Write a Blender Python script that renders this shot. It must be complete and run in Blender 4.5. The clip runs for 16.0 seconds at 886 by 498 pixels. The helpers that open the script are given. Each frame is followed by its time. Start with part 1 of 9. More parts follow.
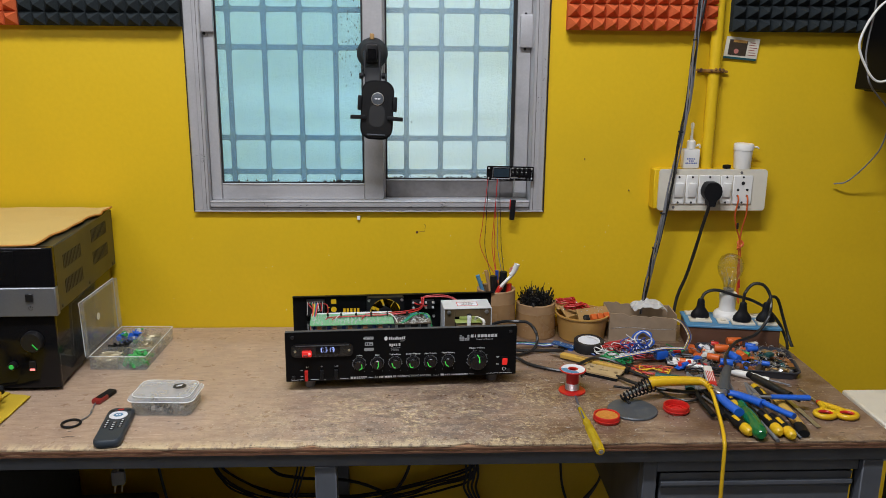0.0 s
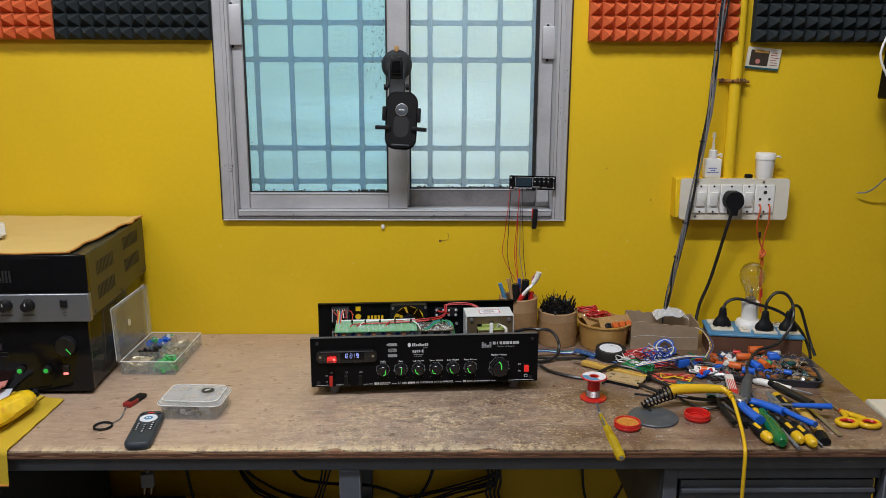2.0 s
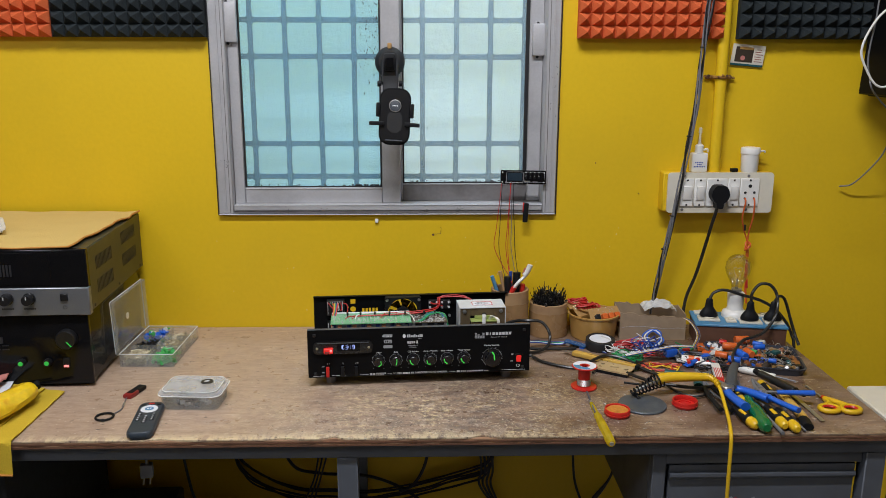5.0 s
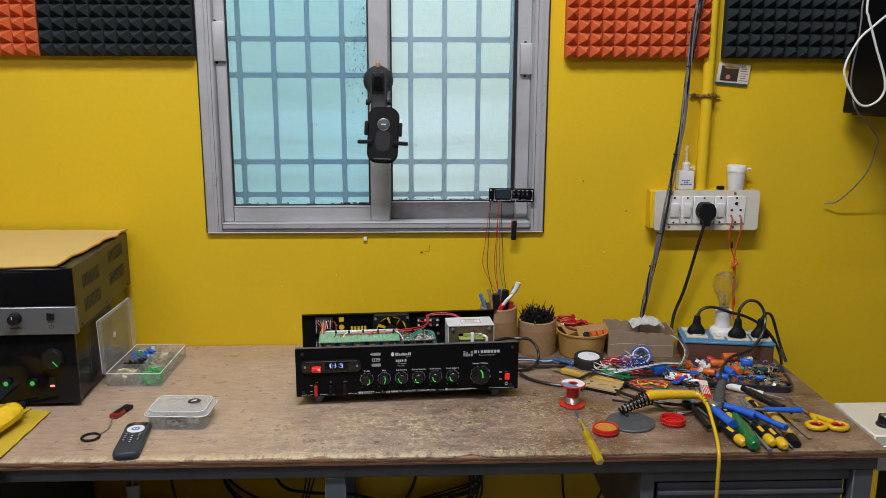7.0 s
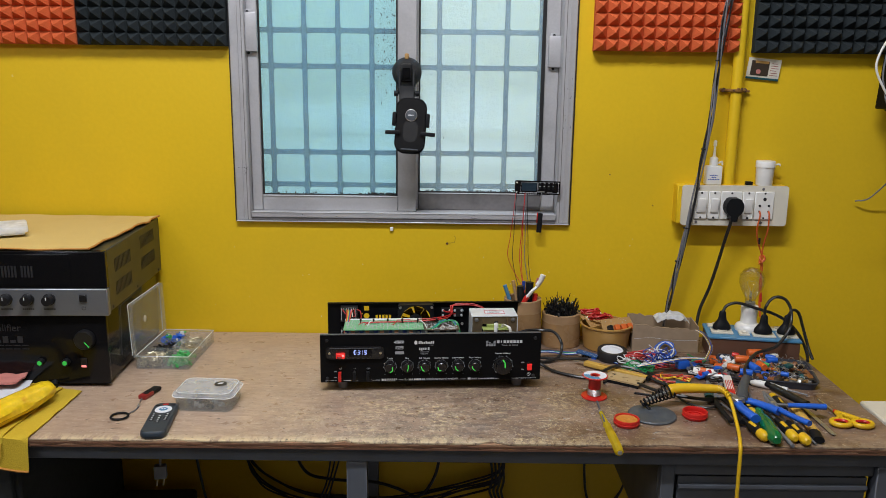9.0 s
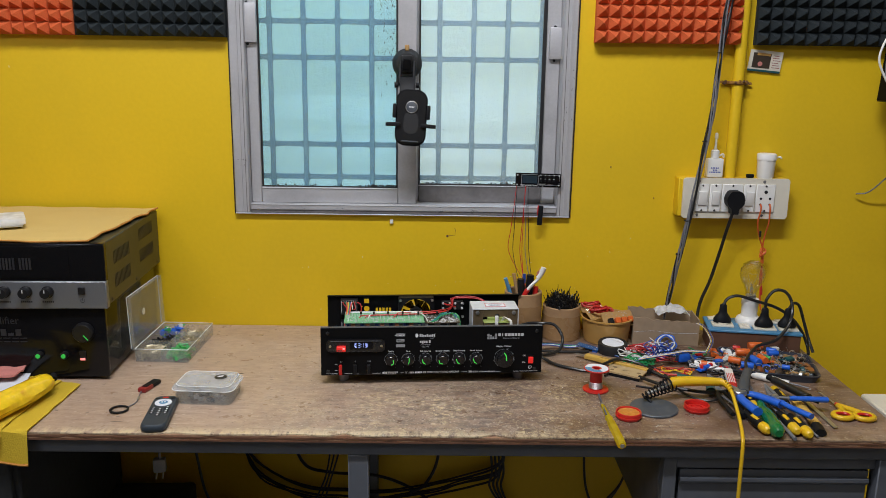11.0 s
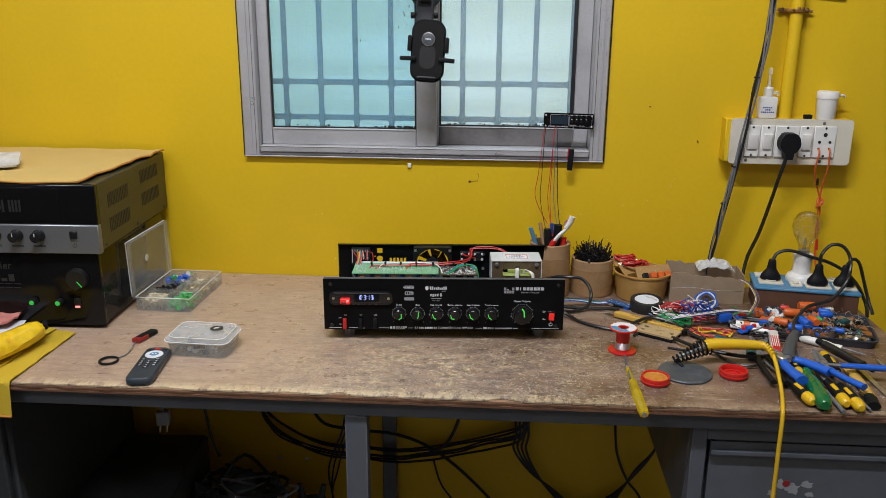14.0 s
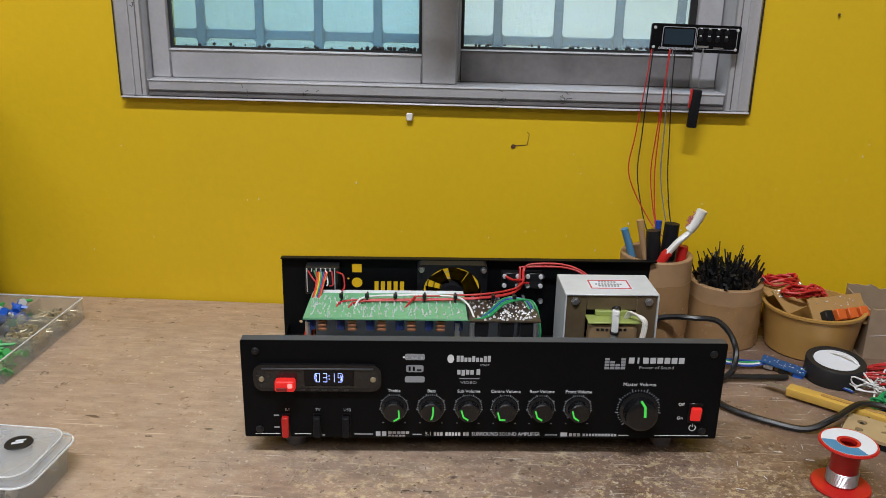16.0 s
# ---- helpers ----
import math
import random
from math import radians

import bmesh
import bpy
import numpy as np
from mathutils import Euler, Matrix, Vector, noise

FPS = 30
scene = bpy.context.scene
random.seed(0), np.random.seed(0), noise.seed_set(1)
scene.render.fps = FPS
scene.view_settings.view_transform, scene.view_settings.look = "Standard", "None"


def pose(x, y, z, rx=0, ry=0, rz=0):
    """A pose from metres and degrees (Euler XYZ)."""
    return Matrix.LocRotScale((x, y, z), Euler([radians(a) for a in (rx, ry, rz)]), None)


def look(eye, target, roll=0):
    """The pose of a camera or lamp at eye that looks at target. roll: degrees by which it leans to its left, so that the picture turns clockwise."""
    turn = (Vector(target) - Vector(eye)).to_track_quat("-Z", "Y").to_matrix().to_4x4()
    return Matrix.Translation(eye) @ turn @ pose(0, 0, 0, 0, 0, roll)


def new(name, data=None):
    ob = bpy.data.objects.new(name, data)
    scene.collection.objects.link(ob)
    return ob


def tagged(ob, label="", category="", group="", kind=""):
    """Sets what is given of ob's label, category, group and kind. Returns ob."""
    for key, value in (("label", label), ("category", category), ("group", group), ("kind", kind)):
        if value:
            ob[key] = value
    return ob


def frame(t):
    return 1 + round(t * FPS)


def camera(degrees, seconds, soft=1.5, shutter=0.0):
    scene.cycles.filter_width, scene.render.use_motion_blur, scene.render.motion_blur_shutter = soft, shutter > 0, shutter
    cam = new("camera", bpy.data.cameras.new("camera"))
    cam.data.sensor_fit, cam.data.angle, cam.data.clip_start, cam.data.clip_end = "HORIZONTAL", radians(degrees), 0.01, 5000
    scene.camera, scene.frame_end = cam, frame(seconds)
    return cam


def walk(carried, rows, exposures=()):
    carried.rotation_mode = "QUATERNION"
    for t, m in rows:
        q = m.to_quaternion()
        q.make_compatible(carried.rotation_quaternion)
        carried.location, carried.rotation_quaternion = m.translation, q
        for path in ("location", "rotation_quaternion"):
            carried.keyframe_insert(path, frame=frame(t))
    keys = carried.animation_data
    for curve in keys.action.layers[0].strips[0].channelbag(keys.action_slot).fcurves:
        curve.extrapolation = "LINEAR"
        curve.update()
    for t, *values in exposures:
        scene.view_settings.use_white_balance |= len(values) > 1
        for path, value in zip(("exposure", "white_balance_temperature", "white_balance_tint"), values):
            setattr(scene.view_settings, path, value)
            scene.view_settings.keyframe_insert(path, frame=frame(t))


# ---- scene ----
cam = camera(56.0, 16.0, soft=0.8)
PATH = [
    (0, (0.087, -1.95, 1.441), (0.171, -0.01, 0.958), 0.5),
    (0.5, (0.09, -1.941, 1.441), (0.157, 0.0, 0.964), 0.6),
    (1, (0.09, -1.938, 1.443), (0.135, 0.006, 0.975), 0.6),
    (1.5, (0.095, -1.953, 1.444), (0.132, -0.005, 0.99), 0.6),
    (2, (0.09, -1.977, 1.443), (0.115, -0.031, 0.984), 0.2),
    (2.5, (0.083, -2.005, 1.446), (0.096, -0.063, 0.966), 0.1),
    (3, (0.074, -2.005, 1.449), (0.086, -0.065, 0.963), 0.2),
    (3.5, (0.07, -2.008, 1.45), (0.083, -0.068, 0.964), 0.3),
    (4, (0.075, -2.012, 1.448), (0.09, -0.071, 0.965), 0.3),
    (4.5, (0.076, -2.014, 1.446), (0.112, -0.073, 0.968), 0.2),
    (7, (0.082, -2.017, 1.452), (0.159, -0.066, 1.02), 0.2),
    (7.5, (0.084, -2.023, 1.447), (0.139, -0.071, 1.013), 0.3),
    (8, (0.088, -2.032, 1.44), (0.118, -0.081, 1.005), 0.3),
    (8.5, (0.091, -2.041, 1.443), (0.104, -0.089, 1.007), 0.5),
    (9, (0.093, -2.034, 1.437), (0.098, -0.082, 1.001), 0.7),
    (11.5, (0.078, -2.026, 1.434), (0.099, -0.078, 0.98), 0.9),
    (12, (0.078, -2.03, 1.434), (0.099, -0.08, 0.987), 1.0),
    (12.5, (0.077, -2.021, 1.432), (0.099, -0.074, 0.976), 1.0),
    (13, (0.102, -1.992, 1.422), (0.108, -0.048, 0.95), 0.9),
    (13.5, (0.149, -1.935, 1.413), (0.096, -0.002, 0.903), 0.7),
    (14, (0.174, -1.885, 1.389), (0.046, 0.03, 0.825), 0.4),
    (14.5, (0.126, -1.762, 1.361), (-0.016, 0.136, 0.747), 0.7),
    (15, (0.05, -1.585, 1.345), (-0.044, 0.31, 0.712), 1.4),
    (15.5, (0.039, -1.379, 1.304), (-0.023, 0.512, 0.656), 1.9),
    (16, (0.063, -1.099, 1.217), (-0.015, 0.797, 0.583), 1.2),
]
walk(cam, [(t, look(eye, target, roll)) for t, eye, target, roll in PATH], [(0.0, 0.0), (12.5, 0.0), (14.0, 0.04), (15.0, 0.12), (15.5, 0.08), (16.0, 0.02)])

# ---- world, lights, exposure ----
world = bpy.data.worlds.new("overcast_day")
world.use_nodes = True
scene.world = world
_wn = world.node_tree.nodes
_sky = _wn.new("ShaderNodeTexSky")
_sky.sky_type, _sky.sun_disc, _sky.sun_elevation, _sky.sun_rotation = "NISHITA", False, radians(50), radians(200)
_wn["Background"].inputs["Strength"].default_value = 0.15
world.node_tree.links.new(_sky.outputs[0], _wn["Background"].inputs["Color"])

sun_data = bpy.data.lights.new("sun", "SUN")
sun_data.energy, sun_data.angle, sun_data.color = 0.5, radians(12), (1.0, 0.985, 0.97)
sun = new("sun", sun_data)
sun.matrix_world = look((0.3, 0.2, 6.0), (0.1, 1.0, 1.4))


def area_light(name, m, w, h, watts, colour):
    d = bpy.data.lights.new(name, "AREA")
    d.shape, d.size, d.size_y, d.energy, d.color = "RECTANGLE", w, h, watts, colour
    o = new(name, d)
    o.matrix_world = m
    return o


tube_lamp = area_light("tube_lamp", look((-1.25, -2.15, 2.42), (0.1, -0.1, 1.0)), 1.2, 0.06, 11, (0.905, 0.93, 1.0))
ceiling_lamp = area_light("ceiling_lamp", look((-0.05, -1.45, 3.04), (0.0, -0.75, 0.9)), 1.2, 0.08, 58, (0.905, 0.93, 1.0))
# area lamp added in the gap outside, standing in for light from the sky
sky_fill = area_light("sky_fill", look((0.0, 0.55, 2.95), (0.0, 0.95, 1.3)), 2.4, 0.6, 40, (0.67, 0.85, 1.0))
scene.view_settings.exposure = 0.0

# ---- materials ----
def material(name, colour, rough=0.5, metal=0.0, scale=60.0, vary=0.12, bump=0.05, stain=0.0, stain_colour=(0.1, 0.08, 0.05), stain_scale=6.0, coat=0.0, spec=0.5, per_object=0.0):
    """A surface with two scales of variation: fine grain and broad stains."""
    m = bpy.data.materials.new(name)
    m.use_nodes = True
    nt = m.node_tree
    b = nt.nodes["Principled BSDF"]
    b.inputs["Roughness"].default_value, b.inputs["Metallic"].default_value = rough, metal
    b.inputs["Specular IOR Level"].default_value = spec
    b.inputs["Coat Weight"].default_value = coat
    tc = nt.nodes.new("ShaderNodeTexCoord")
    n1 = nt.nodes.new("ShaderNodeTexNoise")
    n1.inputs["Scale"].default_value, n1.inputs["Detail"].default_value = scale, 6
    nt.links.new(tc.outputs["Object"], n1.inputs["Vector"])
    r1 = nt.nodes.new("ShaderNodeMapRange")
    r1.inputs["To Min"].default_value, r1.inputs["To Max"].default_value = 1 - vary, 1 + vary
    nt.links.new(n1.outputs["Fac"], r1.inputs["Value"])
    mul = nt.nodes.new("ShaderNodeMix")
    mul.data_type, mul.blend_type = "RGBA", "MULTIPLY"
    mul.inputs[0].default_value = 1.0
    mul.inputs[6].default_value = (*colour, 1)
    nt.links.new(r1.outputs[0], mul.inputs[7])
    last = mul.outputs[2]
    n2 = nt.nodes.new("ShaderNodeTexNoise")
    n2.inputs["Scale"].default_value, n2.inputs["Detail"].default_value = stain_scale, 5
    nt.links.new(tc.outputs["Object"], n2.inputs["Vector"])
    if stain > 0:
        ramp = nt.nodes.new("ShaderNodeMapRange")
        ramp.inputs["From Min"].default_value, ramp.inputs["From Max"].default_value = 0.5, 0.75
        ramp.inputs["To Max"].default_value = stain
        nt.links.new(n2.outputs["Fac"], ramp.inputs["Value"])
        mx = nt.nodes.new("ShaderNodeMix")
        mx.data_type = "RGBA"
        nt.links.new(ramp.outputs[0], mx.inputs[0])
        nt.links.new(last, mx.inputs[6])
        mx.inputs[7].default_value = (*stain_colour, 1)
        last = mx.outputs[2]
    if per_object > 0:
        oi = nt.nodes.new("ShaderNodeObjectInfo")
        r3 = nt.nodes.new("ShaderNodeMapRange")
        r3.inputs["To Min"].default_value, r3.inputs["To Max"].default_value = 1 - per_object, 1 + per_object
        nt.links.new(oi.outputs["Random"], r3.inputs["Value"])
        m3 = nt.nodes.new("ShaderNodeMix")
        m3.data_type, m3.blend_type = "RGBA", "MULTIPLY"
        m3.inputs[0].default_value = 1.0
        nt.links.new(last, m3.inputs[6])
        nt.links.new(r3.outputs[0], m3.inputs[7])
        last = m3.outputs[2]
    nt.links.new(last, b.inputs["Base Color"])
    rr = nt.nodes.new("ShaderNodeMapRange")
    rr.inputs["To Min"].default_value, rr.inputs["To Max"].default_value = max(0.02, rough * 0.75), min(1, rough * 1.25)
    nt.links.new(n2.outputs["Fac"], rr.inputs["Value"])
    nt.links.new(rr.outputs[0], b.inputs["Roughness"])
    if bump > 0:
        bp = nt.nodes.new("ShaderNodeBump")
        bp.inputs["Strength"].default_value, bp.inputs["Distance"].default_value = bump, 0.002
        nt.links.new(n1.outputs["Fac"], bp.inputs["Height"])
        nt.links.new(bp.outputs[0], b.inputs["Normal"])
    return m


def glow(name, colour, strength):
    m = bpy.data.materials.new(name)
    m.use_nodes = True
    b = m.node_tree.nodes["Principled BSDF"]
    b.inputs["Base Color"].default_value = (*(c * 0.4 for c in colour), 1)
    b.inputs["Emission Color"].default_value, b.inputs["Emission Strength"].default_value = (*colour, 1), strength
    return m


def clear(name, colour, gloss=0.08, rough=0.05, haze=0.0, haze_colour=(0.8, 0.82, 0.82), haze_scale=25.0, rim=0.55, blend=0.12):
    """Thin clear sheet: tinted transmission, a little gloss, an optional milky haze."""
    m = bpy.data.materials.new(name)
    m.use_nodes = True
    nt = m.node_tree
    nt.nodes.remove(nt.nodes["Principled BSDF"])
    out = nt.nodes["Material Output"]
    tr = nt.nodes.new("ShaderNodeBsdfTransparent")
    tr.inputs[0].default_value = (*colour, 1)
    gl = nt.nodes.new("ShaderNodeBsdfGlossy")
    gl.inputs["Roughness"].default_value = rough
    fr = nt.nodes.new("ShaderNodeLayerWeight")
    fr.inputs[0].default_value = blend
    mix = nt.nodes.new("ShaderNodeMixShader")
    mg = nt.nodes.new("ShaderNodeMath")
    mg.operation = "MULTIPLY_ADD"
    mg.inputs[1].default_value = rim
    mg.inputs[2].default_value = gloss * 0.3
    nt.links.new(fr.outputs["Facing"], mg.inputs[0])
    nt.links.new(mg.outputs[0], mix.inputs[0])
    nt.links.new(tr.outputs[0], mix.inputs[1])
    nt.links.new(gl.outputs[0], mix.inputs[2])
    last = mix.outputs[0]
    if haze > 0:
        df = nt.nodes.new("ShaderNodeBsdfDiffuse")
        df.inputs[0].default_value = (*haze_colour, 1)
        tl = nt.nodes.new("ShaderNodeBsdfTranslucent")
        tl.inputs[0].default_value = (*haze_colour, 1)
        ad = nt.nodes.new("ShaderNodeMixShader")
        nt.links.new(df.outputs[0], ad.inputs[1])
        nt.links.new(tl.outputs[0], ad.inputs[2])
        n = nt.nodes.new("ShaderNodeTexNoise")
        n.inputs["Scale"].default_value = haze_scale
        tc = nt.nodes.new("ShaderNodeTexCoord")
        nt.links.new(tc.outputs["Object"], n.inputs["Vector"])
        rg = nt.nodes.new("ShaderNodeMapRange")
        rg.inputs["To Min"].default_value, rg.inputs["To Max"].default_value = haze * 0.6, min(1, haze * 1.4)
        nt.links.new(n.outputs["Fac"], rg.inputs["Value"])
        m2 = nt.nodes.new("ShaderNodeMixShader")
        nt.links.new(rg.outputs[0], m2.inputs[0])
        nt.links.new(last, m2.inputs[1])
        nt.links.new(ad.outputs[0], m2.inputs[2])
        last = m2.outputs[0]
    nt.links.new(last, out.inputs[0])
    return m


def wall_paint():
    """Old yellow emulsion: roller grain, faint smudges, small chips and hairline scuffs."""
    m = material("yellow_wall_paint", (0.705, 0.462, 0.0115), 0.5, 0, 90, 0.05, 0.16, 0.35, (0.53, 0.365, 0.013), 2.2, spec=0.35)
    nt = m.node_tree
    b = nt.nodes["Principled BSDF"]
    src = b.inputs["Base Color"].links[0].from_socket
    tc = nt.nodes.new("ShaderNodeTexCoord")
    v = nt.nodes.new("ShaderNodeTexVoronoi")
    v.inputs["Scale"].default_value = 9
    nt.links.new(tc.outputs["Object"], v.inputs["Vector"])
    n = nt.nodes.new("ShaderNodeTexNoise")
    n.inputs["Scale"].default_value = 130
    nt.links.new(tc.outputs["Object"], n.inputs["Vector"])
    a = nt.nodes.new("ShaderNodeMath")
    a.operation = "MULTIPLY_ADD"
    a.inputs[1].default_value = 0.09
    nt.links.new(n.outputs["Fac"], a.inputs[0])
    nt.links.new(v.outputs["Distance"], a.inputs[2])
    r = nt.nodes.new("ShaderNodeMapRange")
    r.inputs["From Min"].default_value, r.inputs["From Max"].default_value = 0.062, 0.074
    r.inputs["To Min"].default_value, r.inputs["To Max"].default_value = 0.50, 0.0
    nt.links.new(a.outputs[0], r.inputs["Value"])
    mx = nt.nodes.new("ShaderNodeMix")
    mx.data_type = "RGBA"
    nt.links.new(r.outputs[0], mx.inputs[0])
    nt.links.new(src, mx.inputs[6])
    mx.inputs[7].default_value = (0.72, 0.66, 0.42, 1)
    nt.links.new(mx.outputs[2], b.inputs["Base Color"])
    return m


def worn_plywood():
    """Bench plywood: brown face veneer along x, grey dirt, pale worn-through patches, scratches."""
    m = bpy.data.materials.new("worn_plywood")
    m.use_nodes = True
    nt = m.node_tree
    L = nt.links.new
    b = nt.nodes["Principled BSDF"]
    tc = nt.nodes.new("ShaderNodeTexCoord")

    def noise_at(scale, detail, sx, sy, rough=0.6):
        mp = nt.nodes.new("ShaderNodeMapping")
        mp.inputs["Scale"].default_value = (sx, sy, 1)
        L(tc.outputs["Object"], mp.inputs[0])
        n = nt.nodes.new("ShaderNodeTexNoise")
        n.inputs["Scale"].default_value, n.inputs["Detail"].default_value, n.inputs["Roughness"].default_value = scale, detail, rough
        L(mp.outputs[0], n.inputs["Vector"])
        return n.outputs["Fac"]

    def ranged(x, a, c, lo, hi):
        r = nt.nodes.new("ShaderNodeMapRange")
        for k, val in zip(("From Min", "From Max", "To Min", "To Max"), (a, c, lo, hi)):
            r.inputs[k].default_value = val
        L(x, r.inputs["Value"])
        return r.outputs[0]

    def mixed(f, a, colour, mode="MIX"):
        mx = nt.nodes.new("ShaderNodeMix")
        mx.data_type, mx.blend_type = "RGBA", mode
        L(f, mx.inputs[0])
        L(a, mx.inputs[6])
        mx.inputs[7].default_value = (*colour, 1)
        return mx.outputs[2]

    def times(a, c):
        q = nt.nodes.new("ShaderNodeMath")
        q.operation = "MULTIPLY"
        L(a, q.inputs[0])
        L(c, q.inputs[1])
        return q.outputs[0]

    grain = noise_at(30, 12, 1.0, 3.0, 0.74)
    ramp = nt.nodes.new("ShaderNodeValToRGB")
    ramp.color_ramp.elements[0].position, ramp.color_ramp.elements[0].color = 0.28, (0.335, 0.225, 0.155, 1)
    ramp.color_ramp.elements[1].position, ramp.color_ramp.elements[1].color = 0.74, (0.60, 0.447, 0.332, 1)
    L(grain, ramp.inputs[0])
    col = ramp.outputs[0]
    sep = nt.nodes.new("ShaderNodeSeparateXYZ")
    L(tc.outputs["Object"], sep.inputs[0])
    # the right and rear of the bench is grimier, the middle front is scraped pale
    right = ranged(sep.outputs["X"], -0.05, 0.32, 0.0, 1.0)
    dirt = times(ranged(noise_at(5, 8, 1, 1.4), 0.34, 0.56, 0.46, 0.93), ranged(right, 0, 1, 0.16, 1.0))
    col = mixed(dirt, col, (0.098, 0.048, 0.026))
    dx = nt.nodes.new("ShaderNodeVectorMath")
    dx.operation = "DISTANCE"
    mp = nt.nodes.new("ShaderNodeMapping")
    mp.inputs["Scale"].default_value = (1.0, 1.5, 0.0)
    L(tc.outputs["Object"], mp.inputs[0])
    L(mp.outputs[0], dx.inputs[0])
    dx.inputs[1].default_value = (0.12, -0.80, 0)
    near = ranged(dx.outputs["Value"], 0.10, 0.46, 1.0, 0.0)
    flakes = times(ranged(noise_at(105, 10, 1, 1.2, 0.82), 0.532, 0.545, 0.0, 0.9), times(near, ranged(noise_at(11, 5, 1, 1), 0.44, 0.56, 0.0, 1.0)))
    mottle = times(ranged(noise_at(16, 9, 1.0, 1.3, 0.72), 0.46, 0.60, 0.0, 0.34), ranged(sep.outputs["X"], -0.45, 0.10, 0.25, 1.0))
    col = mixed(mottle, col, (0.205, 0.155, 0.135))
    scuffs = times(ranged(noise_at(48, 10, 1.0, 1.1, 0.8), 0.53, 0.60, 0.0, 0.55), near)
    col = mixed(scuffs, col, (0.60, 0.50, 0.40))
    col = mixed(flakes, col, (0.70, 0.57, 0.33))
    grey = times(ranged(noise_at(30, 9, 0.8, 1.6, 0.75), 0.48, 0.56, 0.0, 0.52), near)
    col = mixed(grey, col, (0.10, 0.08, 0.07))
    # the front lip is rubbed down to pale wood
    lip = times(ranged(sep.outputs["Y"], -0.600, -0.622, 0.0, 1.0), times(ranged(noise_at(60, 6, 1.6, 0.5, 0.7), 0.42, 0.54, 0.0, 0.85), ranged(sep.outputs["X"], 0.05, 0.45, 1.0, 0.25)))
    col = mixed(lip, col, (0.66, 0.53, 0.34))
    speck = times(ranged(noise_at(230, 4, 1, 1), 0.605, 0.63, 0.0, 0.6), ranged(near, 0.0, 0.8, 0.2, 1.0))
    col = mixed(speck, col, (0.62, 0.54, 0.43))
    col = mixed(ranged(noise_at(120, 3, 1, 1), 0.665, 0.685, 0.0, 0.6), col, (0.66, 0.57, 0.45))
    col = mixed(times(ranged(noise_at(150, 3, 1.1, 0.9), 0.635, 0.665, 0.0, 0.75), ranged(near, 0.0, 0.7, 0.35, 1.0)), col, (0.035, 0.025, 0.02))
    drops = ranged(noise_at(85, 4, 1, 1), 0.66, 0.70, 0.0, 0.7)
    col = mixed(drops, col, (0.03, 0.02, 0.015))
    mw = nt.nodes.new("ShaderNodeMapping")
    mw.inputs["Scale"].default_value, mw.inputs["Rotation"].default_value = (2, 60, 1), (0, 0, 0.6)
    L(tc.outputs["Object"], mw.inputs[0])
    ns = nt.nodes.new("ShaderNodeTexNoise")
    ns.inputs["Scale"].default_value, ns.inputs["Detail"].default_value = 3.0, 2
    L(mw.outputs[0], ns.inputs["Vector"])
    col = mixed(ranged(ns.outputs["Fac"], 0.73, 0.75, 0.0, 0.4), col, (0.62, 0.5, 0.38))
    # hairline scratches in several directions and short dark nicks
    for turn, shift, cut, colour in ((-0.9, 3.1, 0.70, (0.74, 0.62, 0.48)), (1.25, 7.7, 0.71, (0.70, 0.60, 0.46)), (0.2, 1.3, 0.715, (0.72, 0.62, 0.5)), (-0.3, 5.5, 0.72, (0.09, 0.06, 0.045))):
        mk = nt.nodes.new("ShaderNodeMapping")
        mk.inputs["Location"].default_value, mk.inputs["Rotation"].default_value, mk.inputs["Scale"].default_value = (shift, shift * 2, 0), (0, 0, turn), (4, 130, 1)
        L(tc.outputs["Object"], mk.inputs[0])
        nk = nt.nodes.new("ShaderNodeTexNoise")
        nk.inputs["Scale"].default_value, nk.inputs["Detail"].default_value = 2.6, 2
        L(mk.outputs[0], nk.inputs["Vector"])
        col = mixed(ranged(nk.outputs["Fac"], cut, cut + 0.015, 0.0, 0.6), col, colour)
    nick = ranged(noise_at(34, 3, 0.55, 1.9), 0.715, 0.73, 0.0, 0.8)
    col = mixed(nick, col, (0.035, 0.024, 0.018))
    L(col, b.inputs["Base Color"])
    L(ranged(noise_at(30, 5, 1, 1), 0.3, 0.7, 0.24, 0.46), b.inputs["Roughness"])
    b.inputs["Specular IOR Level"].default_value = 0.5
    bp = nt.nodes.new("ShaderNodeBump")
    bp.inputs["Strength"].default_value, bp.inputs["Distance"].default_value = 0.35, 0.0015
    L(noise_at(60, 8, 1, 3), bp.inputs["Height"])
    L(bp.outputs[0], b.inputs["Normal"])
    return m


